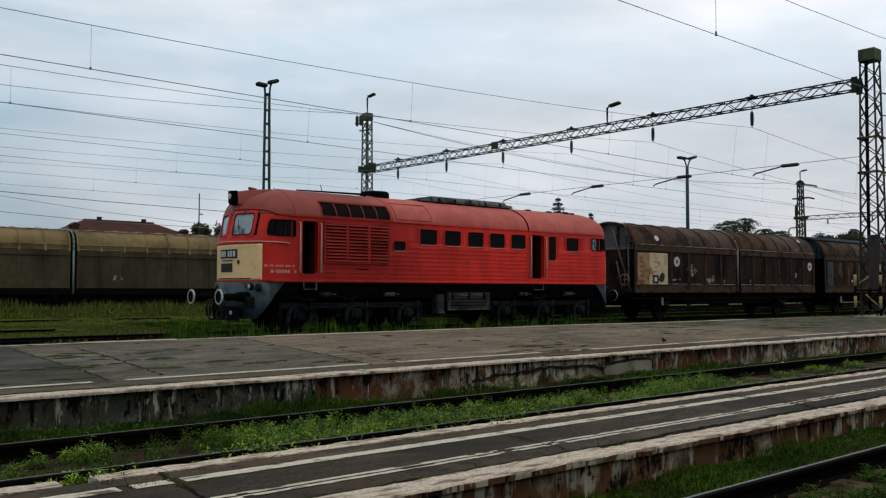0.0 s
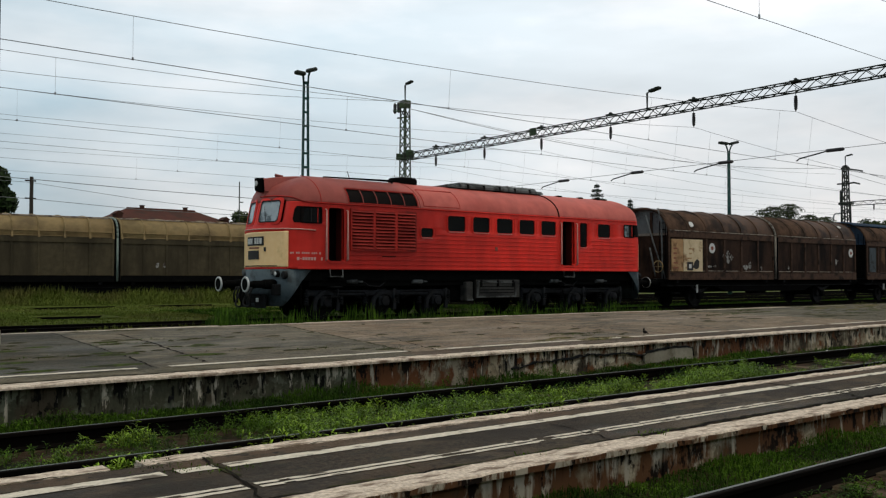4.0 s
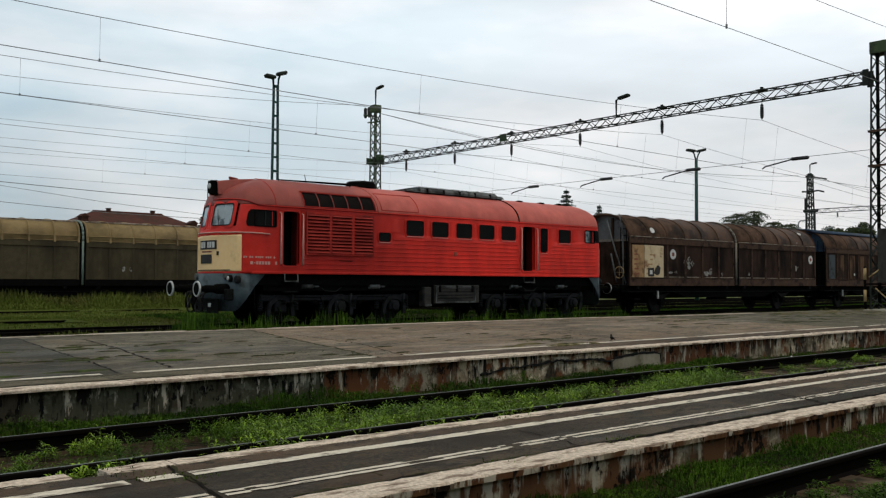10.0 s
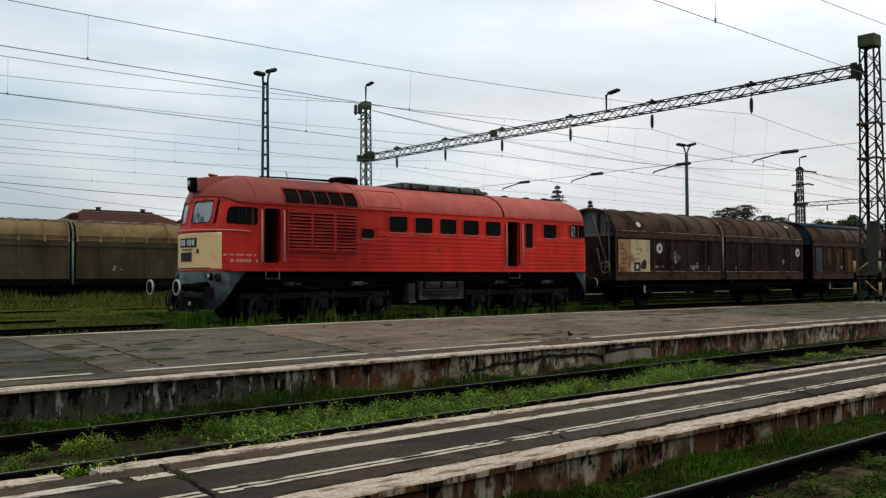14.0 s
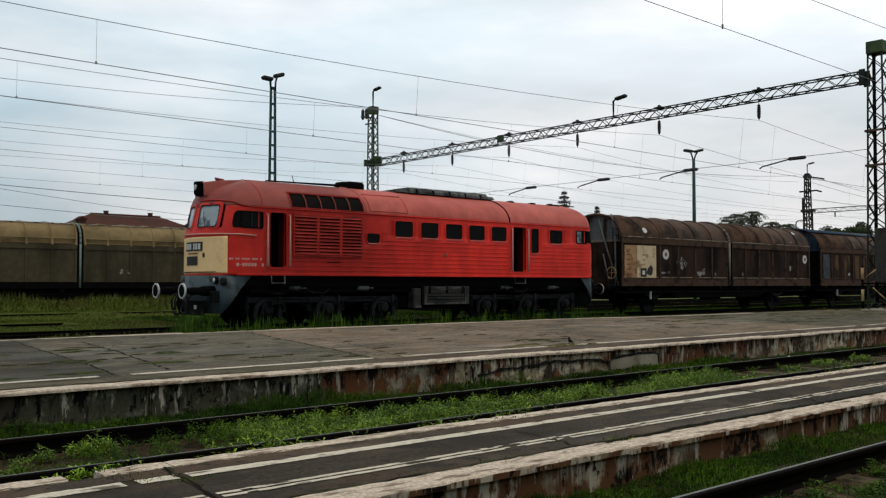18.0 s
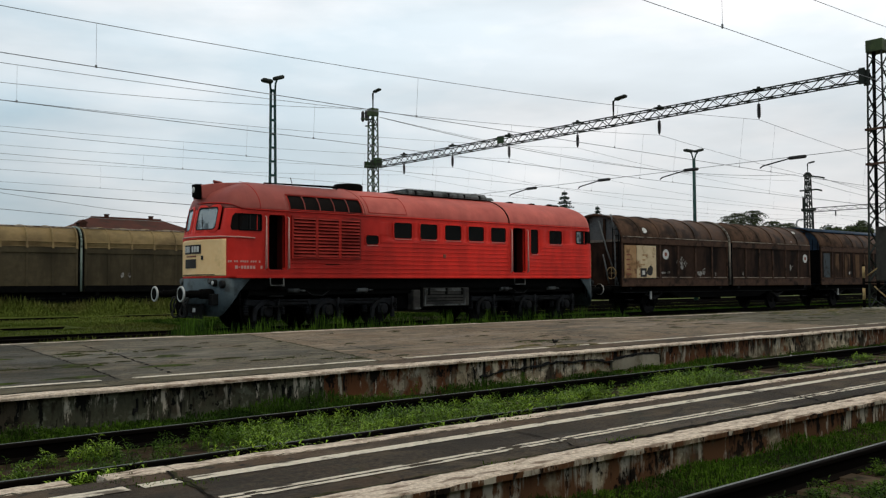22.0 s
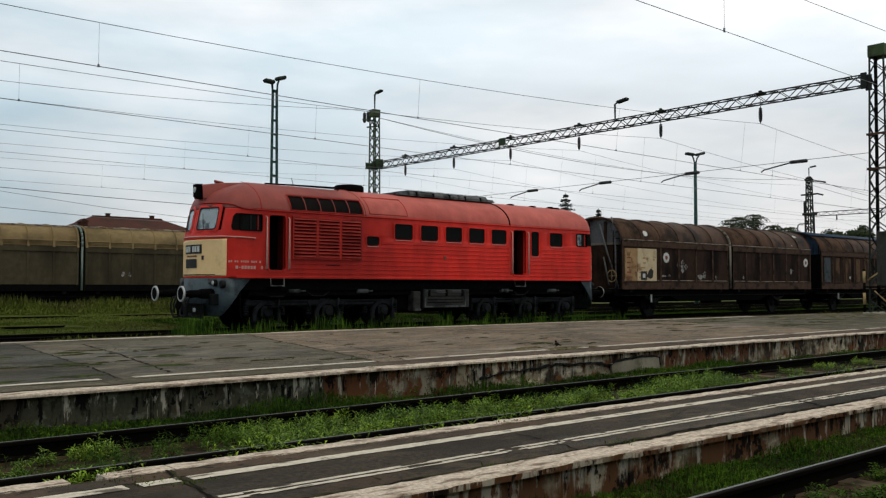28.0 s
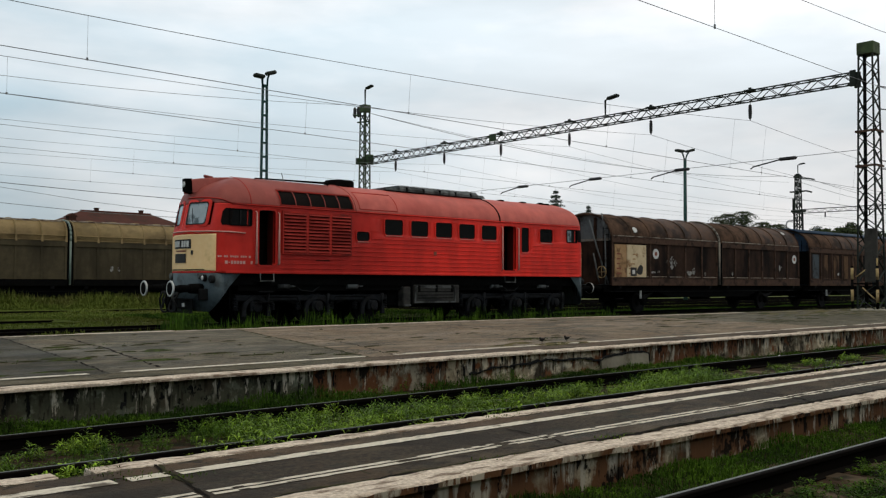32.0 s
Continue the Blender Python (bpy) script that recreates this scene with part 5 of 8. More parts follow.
    # windscreens
    for sgn, xo in ((1, 0.0), (-1, LENGTH)):
        for lo, hi in ((0, 2), (3, 5)):
            cols = plan(3.0)[front0:front0 + 6]
            ys = (cols[lo][1], cols[hi][1])
            ya, yb = (0.17, 0.97) if lo == 0 else (-0.97, -0.17)
            me, pane = Mesh(), Mesh()
            def at(y, z, out):
                x = (nose(z) if sgn > 0 else 0.72 + 0.5 * (nose(z) - 0.72)) + BOW * (y / 1.05) ** 2 - out
                return (xo + sgn * x, y, z)
            o, i2 = rounded(ya - 0.07, yb + 0.07, 2.80, 3.60, 0.13, 5), rounded(ya + 0.0, yb - 0.0, 2.87, 3.53, 0.10, 5)
            n = len(o)
            for j in range(n):
                k = (j + 1) % n
                me.face([at(*o[j], 0.008), at(*o[k], 0.008), at(*i2[k], 0.02), at(*i2[j], 0.02)])
                me.face([at(*o[j], 0.008), at(*o[k], 0.008), at(*o[k], -0.01), at(*o[j], -0.01)])
                me.face([at(*i2[j], 0.02), at(*i2[k], 0.02), at(*i2[k], -0.02), at(*i2[j], -0.02)])
            ws = part("windscreen", me, RED, loco, "windscreen with a rounded red surround", fix=True)
            gk, g2 = Mesh(), rounded(ya + 0.035, yb - 0.035, 2.905, 3.495, 0.09, 5)
            for j in range(n):
                k = (j + 1) % n
                gk.face([at(*i2[j], 0.012), at(*i2[k], 0.012), at(*g2[k], 0.012), at(*g2[j], 0.012)])
            part("gasket", gk, RUBBER, ws, "dark rubber gasket", fix=True)
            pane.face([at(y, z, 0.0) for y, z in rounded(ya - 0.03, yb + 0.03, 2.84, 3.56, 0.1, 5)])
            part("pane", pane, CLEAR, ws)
            part("wiper", Mesh().path([at((ya + yb) / 2, 2.9, 0.045), at((ya + yb) / 2 + 0.12, 3.2, 0.04)], 0.01, n=4).path([at((ya + yb) / 2 + 0.05, 2.98, 0.04), at((ya + yb) / 2 + 0.17, 3.35, 0.035)], 0.008, n=4), RUBBER, ws)
    part("cab_handrail", Mesh().path([(0.90, 0.95, 2.68), (0.74, 0.5, 2.68), (0.69, 0.0, 2.68), (0.74, -0.5, 2.68), (0.94, -1.03, 2.67), (1.02, -1.22, 2.67), (1.16, -1.41, 2.66), (1.45, Y - 0.03, 2.66), (1.95, Y - 0.03, 2.64)], 0.02), PINK, loco, "faded handrail below the windscreen")
    # curved drip strip over the cab's windows
    brow = []
    for y, z in ((0, 3.66), (-0.3, 3.66), (-0.6, 3.655), (-0.85, 3.645), (-1.0, 3.63)):
        brow.append((nose(z) + BOW * (y / 1.05) ** 2 - 0.012, y, z))
    for a, z in ((0.5, 3.60), (0.9, 3.56), (1.25, 3.51), (1.57, 3.47)):
        w = half_width(z)
        yb = 0.75 * w
        lo = nose(z) + BOW * (yb / 1.05) ** 2 + 0.36 * w / 1.475
        brow.append((lo - (0.36 * w / 1.475 + 0.012) * math.cos(a), -(yb + (w - yb + 0.012) * math.sin(a)), z))
    brow.append((2.0, Y - 0.012, 3.455))
    part("drip_strip", Mesh().path(brow, 0.02, n=6), RED_DARK, loco, "dark drip strip over the cab windows")
    # headlamp box on the cab roof
    for sgn, xo in ((1, 0), (-1, LENGTH)):
        def X(x): return xo + sgn * x
        me = Mesh()
        rows = []
        for x, w2, zt in ((0.92, 0.24, 4.20), (1.2, 0.25, 4.25), (1.6, 0.22, 4.31), (2.1, 0.16, 4.36), (2.7, 0.05, 4.39)):
            rows.append([(X(x), -w2 - 0.05, 3.7 + 0.12 * x), (X(x), -w2, zt - 0.05), (X(x), -w2 + 0.05, zt), (X(x), w2 - 0.05, zt), (X(x), w2, zt - 0.05), (X(x), w2 + 0.05, 3.7 + 0.12 * x)])
        me.sheet(rows)
        hl = part("headlamp_fairing", me, RED_ROOF, loco, "streamlined headlamp fairing on the cab roof", fix=True)
        a, b = sorted((X(0.76), X(0.92)))
        part("hood", Mesh().prism([(X(0.80), 3.86), (X(0.98), 3.80), (X(0.98), 4.24), (X(0.79), 4.22)], "y", -0.115, 0.115), BLACK, hl, "black headlamp hood", fix=True)
        part("lens", Mesh().lathe([(0, 0.085), (-sgn * 0.012, 0.08), (-sgn * 0.02, 0.03)], (X(0.79), 0.0, 4.06), "x", 18), SILVER, hl)
        for yy in (-0.75, 0.75):
            part("marker_lamp", Mesh().lathe([(0, 0.09), (-sgn * 0.05, 0.09), (-sgn * 0.08, 0.07)], (X(0.90), yy * 1.2, 1.42), "x", 14), BOXGREY, loco, "small round marker lamp")
        part("horn", Mesh().tube((X(1.75), 0.12, 4.36), (X(1.5), 0.12, 4.37), 0.02, 0.04, 8).tube((X(1.55), -0.12, 4.33), (X(1.35), -0.12, 4.34), 0.02, 0.04, 8).box(min(X(1.5), X(1.6)), max(X(1.5), X(1.6)), -0.16, 0.16, 4.27, 4.34), RED_ROOF, loco, "roof horns")
    # nose details: number plate, coupling socket, lettering bars
    def curved(name, ya, yb, z0, z1, out, mt, label=""):
        """A plate bent to the nose."""
        ys = np.linspace(ya, yb, 7)
        rows = [[(0.72 + BOW * (y / 1.05) ** 2 - out, y, z) for y in ys] for z in (z0, z1)]
        ob = part(name, Mesh().sheet(rows, smooth=False), mt, loco, label)
        md = ob.modifiers.new("thickness", "SOLIDIFY")
        md.thickness, md.offset = 0.012, 0
    curved("number_plate", -0.52, 0.46, 2.20, 2.46, 0.012, MARKDARK, "dark number plate with pale bars")
    for ya, yb in ((-0.45, -0.34), (-0.31, -0.20), (-0.17, -0.09), (0.04, 0.14), (0.17, 0.27), (0.30, 0.40)):
        curved("plate_bar", ya + 0.008, yb - 0.008, 2.245, 2.415, 0.022, MARKWHITE)
    curved("socket_panel", -0.30, 0.40, 1.79, 2.05, 0.012, MARKDARK, "dark socket recess")
    curved("small_bar", -0.30, 0.30, 2.11, 2.15, 0.01, MARKRED)
    curved("socket", -0.62, -0.54, 2.02, 2.14, 0.02, MARKDARK)
    curved("nose_lower_strip", -1.0, 1.0, 1.585, 1.61, 0.01, RUBBER)
    rows = []
    for z in (2.85, 2.95, 3.1, 3.24, 3.33):
        lo = nose(z) + BOW * (0.75 * 1.475 / 1.05) ** 2 + 0.36
        rows.append([(lo - 0.37 * math.cos(a), -(1.106 + 0.377 * math.sin(a)), z) for a in (0.95 + (0.16 if z in (2.85, 3.33) else 0), 1.1, 1.2, 1.3, 1.45, 1.57, 1.80)])
    part("soot_patch", Mesh().sheet(rows), DARKIN, loco, "sooty dark patch before the cab window")
    rows = [[(LENGTH - (p[0] - 0.5 * (nose(p[2]) - 0.72)), p[1], p[2]) for p in r] for r in rows]
    part("soot_patch", Mesh().sheet(rows), DARKIN, loco, "sooty dark patch behind the rear cab window")
    hc = Mesh()
    for xh, yh, ln in ((15.55, -0.35, 0.5), (15.75, -0.12, 0.55), (15.5, 0.15, 0.45)):
        hc.tube((xh, yh, 4.36), (xh + ln, yh, 4.34), 0.035, 0.075, 8).box(xh - 0.05, xh + 0.1, yh - 0.07, yh + 0.07, 4.2, 4.42)
    part("rear_horns", hc, BLACK, loco, "black horns on the rear cab roof")
    xb = 1.12
    for wd in (2, 2, 4, 3, 1):
        for _ in range(wd):
            part("lettering_bar", Mesh().box(xb, xb + 0.05, Y - 0.006, Y - 0.001, 1.935 + random.uniform(0, 0.01), 1.995), PINK, loco)
            xb += 0.068
        xb += 0.055
    xb = 1.34
    for wd, gap in ((0.085, 0.03), (0.04, 0.03), (0.07, 0.025), (0.07, 0.025), (0.07, 0.025), (0.07, 0.025), (0.07, 0.17), (0.06, 0)):
        part("lettering_bar", Mesh().box(xb, xb + wd, Y - 0.006, Y - 0.001, 1.79 if wd == 0.04 else 1.76, 1.82 if wd == 0.04 else 1.85), PINK, loco)
        xb += wd + gap
    part("emblem", Mesh().box(9.05, 9.17, Y - 0.02, Y - 0.001, 2.17, 2.30, bevel=0.01), MARKRED, loco, "small dark side emblem")
    # roof equipment
    part("roof_fan_cowl", Mesh().lathe([(4.32, 0.42), (4.40, 0.5), (4.54, 0.5), (4.60, 0.44), (4.61, 0.05)], (6.3, 0.15, 0), "z", 20).tube((6.3, 0.15, 4.2), (6.3, 0.15, 4.34), 0.4, n=16), BLACK, loco, "black roof fan cowl")
    silencer = Mesh()
    o = [(-0.55, 4.36), (0.55, 4.36), (0.55, 4.44), (0.42, 4.56), (-0.42, 4.56), (-0.55, 4.44)]
    silencer.prism(o, "x", 8.35, 12.0)
    silencer.prism([(-0.5, 4.37), (0.5, 4.37), (0.38, 4.46), (-0.38, 4.46)], "x", 7.8, 8.36)
    silencer.prism([(-0.5, 4.37), (0.5, 4.37), (0.38, 4.48), (-0.38, 4.48)], "x", 11.99, 12.4)
    sl = part("silencer", silencer, BOXGREY, loco, "grey exhaust silencer on the roof")
    for k in range(5):
        part("strap", Mesh().box(8.6 + 0.75 * k, 8.66 + 0.75 * k, -0.565, 0.565, 4.36, 4.50), BLACK, sl)
    for xv in (13.4, 14.6, 15.6):
        part("roof_vent", Mesh().lathe([(4.26, 0.10), (4.34, 0.10), (4.35, 0.15), (4.39, 0.14), (4.41, 0.04)], (xv, -0.3, 0), "z", 12), BLACK, loco, "small black roof vent")
    # added bar that stands in for the sooty dark band on the roof
    part("roof_ladder", Mesh().path([(2.8, -0.5, 4.26), (2.8, -0.5, 4.36), (5.4, -0.5, 4.40), (5.4, -0.5, 4.3)], 0.02), BLACK, loco, "added black bar for the sooty band along the roof top")
    part("antenna", Mesh().path([(4.3, 0.3, 4.38), (4.2, 0.3, 4.7)], 0.012, n=5), BLACK, loco)
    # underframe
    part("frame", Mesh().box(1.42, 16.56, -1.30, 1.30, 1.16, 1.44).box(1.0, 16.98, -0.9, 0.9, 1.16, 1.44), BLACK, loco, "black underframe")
    for sgn, xo in ((1, 0), (-1, LENGTH)):
        def X(x): return xo + sgn * x
        for yy in (-1.447, 1.407):
            o = [(X(1.34), 1.50), (X(1.86), 1.50), (X(1.50), 1.12), (X(1.34), 0.885)]
            part("side_skirt", Mesh().prism(o, "y", yy, yy + 0.04), SLATE, loco, "blue-grey end skirt", fix=True)
        # the beam follows the bowed plan of the nose; its foot rises round the corners
        bow = [(x - 0.03, y * 0.981) for x, y in plan(1.5)[front0 - 6:npt]]
        foot = [0.42 if x < 1.0 else 0.42 + (x - 1.0) * 1.37 for x, y in bow]
        bb = part("buffer_beam", Mesh().sheet([[(X(x), y, z) for (x, y), z in zip(bow, foot)], [(X(x), y, 1.0) for x, y in bow], [(X(x), y, 1.5) for x, y in bow]]), SLATE, loco, "bowed blue-grey buffer beam", fix=True)
        md = bb.modifiers.new("thickness", "SOLIDIFY")
        md.thickness, md.offset = 0.04, -1
        o = [(X(0.70), 0.36), (X(0.73), 0.36), (X(0.73), 0.78), (X(0.68), 0.78)]
        part("snow_plough", Mesh().prism(o, "y", -0.8, 0.8), GRIME, loco, "dark plough plate", fix=True)
        for yy in (-0.875, 0.875):
            buffer(loco, X(0.62), yy, 1.06, -sgn)
            part("buffer_housing", Mesh().tube((X(0.61), yy, 1.06), (X(0.95), yy, 1.06), 0.14, 0.15, n=14), BLACK, loco)
        me = Mesh().box(*sorted((X(0.30), X(0.74))), -0.07, 0.07, 0.97, 1.12, bevel=0.03)
        hk = part("draw_hook", me, BLACK, loco)
        for q, (yy, zz, rr) in enumerate(((-0.30, 0.62, 0.17), (0.22, 0.58, 0.15))):
            part("hose_loop", Mesh().path([(X(0.36 + 0.05 * math.sin(a * 2)), yy + rr * math.cos(a), zz + 1.3 * rr * math.sin(a)) for a in [radians(90 + 33 * i) for i in range(11)]] + [(X(0.6), yy, 1.02)], 0.03, n=7), RUBBER, hk, "looped rubber hose")
        for yy in (-0.59, 0.59):
            part("buffer_step", Mesh().box(*sorted((X(0.52), X(0.64))), yy - 0.13, yy + 0.13, 0.72, 0.75), BLACK, hk)
        part("screw_coupling", Mesh().path([(X(0.40), -0.08, 1.0), (X(0.34), -0.1, 0.72), (X(0.40), 0.0, 0.50), (X(0.34), 0.1, 0.72), (X(0.40), 0.08, 1.0)], 0.045), BLACK, hk)
        for yy in (-0.45, 0.4, 0.6):
            part("brake_hose", Mesh().path([(X(0.78), yy, 1.0), (X(0.45), yy, 0.95), (X(0.38), yy, 0.75), (X(0.42), yy + 0.03, 0.5)], 0.028), RUBBER, loco)
        bl = part("beam_lamp", Mesh().lathe([(0, 0.10), (-sgn * 0.07, 0.10), (-sgn * 0.1, 0.07)], (X(0.97), -1.06, 1.36), "x", 14), GRIME, loco, "round buffer-beam lamp")
        part("beam_lamp", Mesh().lathe([(0, 0.11), (-sgn * 0.10, 0.115), (-sgn * 0.12, 0.09), (-sgn * 0.122, 0.02)], (X(1.10), -1.29, 1.33), "x", 14), RUBBER, loco, "dark round lamp without a lens")
        part("junction_box", Mesh().box(*sorted((X(0.78), X(1.02))), -1.16, -0.98, 0.74, 1.06, bevel=0.02), GRIME, loco, "dark box under the buffer")
        part("hose_tap", Mesh().box(*sorted((X(0.46), X(0.52))), -0.74, -0.66, 0.55, 0.66, bevel=0.01), SILVER, loco, "pale brake tap")
        part("corner_step", Mesh().box(*sorted((X(0.86), X(0.98))), 0.92, 1.04, 1.30, 1.47, bevel=0.02), BOXGREY, loco)
        part("skirt_crease", Mesh().box(*sorted((X(1.34), X(1.40))), -1.452, -1.440, 1.02, 1.045), SLATE_DIRTY, loco)
        part("lens", Mesh().lathe([(-sgn * 0.095, 0.072), (-sgn * 0.115, 0.055), (-sgn * 0.122, 0.01)], (X(0.97), -1.06, 1.36), "x", 14), SILVER, bl, "pale lamp lens")
    for xc in (4.60, 13.38):
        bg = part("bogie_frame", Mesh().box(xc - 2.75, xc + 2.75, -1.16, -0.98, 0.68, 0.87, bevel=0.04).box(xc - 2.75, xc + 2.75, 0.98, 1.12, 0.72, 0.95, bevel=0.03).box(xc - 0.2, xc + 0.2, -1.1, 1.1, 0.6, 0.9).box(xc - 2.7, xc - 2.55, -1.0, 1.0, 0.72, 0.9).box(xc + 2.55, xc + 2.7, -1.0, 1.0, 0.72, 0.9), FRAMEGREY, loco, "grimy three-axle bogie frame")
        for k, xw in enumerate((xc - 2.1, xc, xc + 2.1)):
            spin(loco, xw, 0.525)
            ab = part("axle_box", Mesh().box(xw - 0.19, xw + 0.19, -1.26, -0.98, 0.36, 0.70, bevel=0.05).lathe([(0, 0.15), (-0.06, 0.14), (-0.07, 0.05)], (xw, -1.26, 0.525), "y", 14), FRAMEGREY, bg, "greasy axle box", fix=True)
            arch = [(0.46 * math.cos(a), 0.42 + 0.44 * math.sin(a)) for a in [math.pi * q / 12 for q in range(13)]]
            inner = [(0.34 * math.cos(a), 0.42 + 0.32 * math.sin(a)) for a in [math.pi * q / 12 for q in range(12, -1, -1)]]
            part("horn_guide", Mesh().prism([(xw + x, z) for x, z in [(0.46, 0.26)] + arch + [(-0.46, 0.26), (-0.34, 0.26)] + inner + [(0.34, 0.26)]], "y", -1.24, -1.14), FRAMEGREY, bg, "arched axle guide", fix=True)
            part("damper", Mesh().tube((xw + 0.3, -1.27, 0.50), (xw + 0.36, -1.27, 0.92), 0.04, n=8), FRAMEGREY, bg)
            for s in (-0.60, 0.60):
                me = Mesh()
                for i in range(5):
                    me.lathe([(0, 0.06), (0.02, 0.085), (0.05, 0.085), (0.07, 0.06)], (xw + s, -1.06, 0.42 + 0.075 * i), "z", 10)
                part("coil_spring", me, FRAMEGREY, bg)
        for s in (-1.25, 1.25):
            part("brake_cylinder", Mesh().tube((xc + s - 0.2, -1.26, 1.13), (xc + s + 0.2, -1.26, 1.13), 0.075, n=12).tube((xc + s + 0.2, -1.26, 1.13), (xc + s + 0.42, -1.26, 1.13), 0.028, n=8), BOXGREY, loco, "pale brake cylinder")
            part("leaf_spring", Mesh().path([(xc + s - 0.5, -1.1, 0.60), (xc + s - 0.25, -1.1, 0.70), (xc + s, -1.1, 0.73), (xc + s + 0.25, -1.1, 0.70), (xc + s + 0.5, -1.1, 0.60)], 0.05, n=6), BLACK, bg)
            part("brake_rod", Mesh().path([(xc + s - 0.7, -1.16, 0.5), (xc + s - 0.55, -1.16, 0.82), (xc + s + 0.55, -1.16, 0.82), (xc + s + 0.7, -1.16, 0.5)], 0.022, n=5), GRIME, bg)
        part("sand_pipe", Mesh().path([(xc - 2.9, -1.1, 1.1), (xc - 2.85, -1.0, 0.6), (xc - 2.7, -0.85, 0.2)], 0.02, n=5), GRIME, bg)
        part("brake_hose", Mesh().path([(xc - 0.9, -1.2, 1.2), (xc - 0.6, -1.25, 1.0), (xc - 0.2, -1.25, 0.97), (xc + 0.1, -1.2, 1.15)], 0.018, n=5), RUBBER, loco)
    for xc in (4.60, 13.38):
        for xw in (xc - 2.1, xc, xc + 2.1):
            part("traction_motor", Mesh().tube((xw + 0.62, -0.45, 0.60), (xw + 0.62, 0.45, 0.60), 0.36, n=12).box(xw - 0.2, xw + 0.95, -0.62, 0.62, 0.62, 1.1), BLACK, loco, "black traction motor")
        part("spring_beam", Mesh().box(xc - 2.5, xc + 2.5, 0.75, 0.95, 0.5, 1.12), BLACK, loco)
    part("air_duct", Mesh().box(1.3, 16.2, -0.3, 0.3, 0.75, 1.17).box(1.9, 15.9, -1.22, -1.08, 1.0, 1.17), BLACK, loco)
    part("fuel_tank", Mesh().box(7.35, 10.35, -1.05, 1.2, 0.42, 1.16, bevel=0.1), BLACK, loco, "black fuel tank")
    bb = part("battery_box", Mesh().box(8.24, 10.30, -1.40, -1.05, 0.56, 1.18, bevel=0.02), TANKGREY, loco, "faded brown-grey battery box")
    part("lid", Mesh().box(8.36, 10.02, -1.425, -1.40, 0.64, 1.10, bevel=0.012), TANKGREY, bb)
    part("box_frame", ring(Mesh(), [(8.28, 0.58), (10.10, 0.58), (10.10, 1.15), (8.28, 1.15)], [(8.34, 0.63), (10.04, 0.63), (10.04, 1.11), (8.34, 1.11)], "y", -1.435, -1.40), BOXGREY, bb, "paler worn rim")
    for zz in (0.74, 0.84, 0.95):
        part("rib", Mesh().box(8.40, 9.98, -1.436, -1.425, zz - 0.012, zz + 0.012), BLACK, bb)
    part("top_rail", Mesh().tube((8.44, -1.45, 1.08), (9.94, -1.45, 1.08), 0.014, n=5), BOXGREY, bb, "pale hinge rail")
    for xq in (8.46, 9.22, 9.94):
        part("latch", Mesh().box(xq - 0.035, xq + 0.035, -1.462, -1.42, 0.94, 1.17), BLACK, bb)
    part("tank_strap", Mesh().box(8.16, 8.23, -1.42, -1.06, 0.5, 1.2), BLACK, bb)
    sb = part("side_box", Mesh().box(7.84, 8.15, -1.38, -1.05, 0.46, 1.12, bevel=0.03), TANKGREY, loco, "narrow grey equipment box")
    part("foot_rail", Mesh().box(7.86, 8.13, -1.41, -1.38, 0.48, 0.54), BOXGREY, sb)
    return loco


LOCO = locomotive()


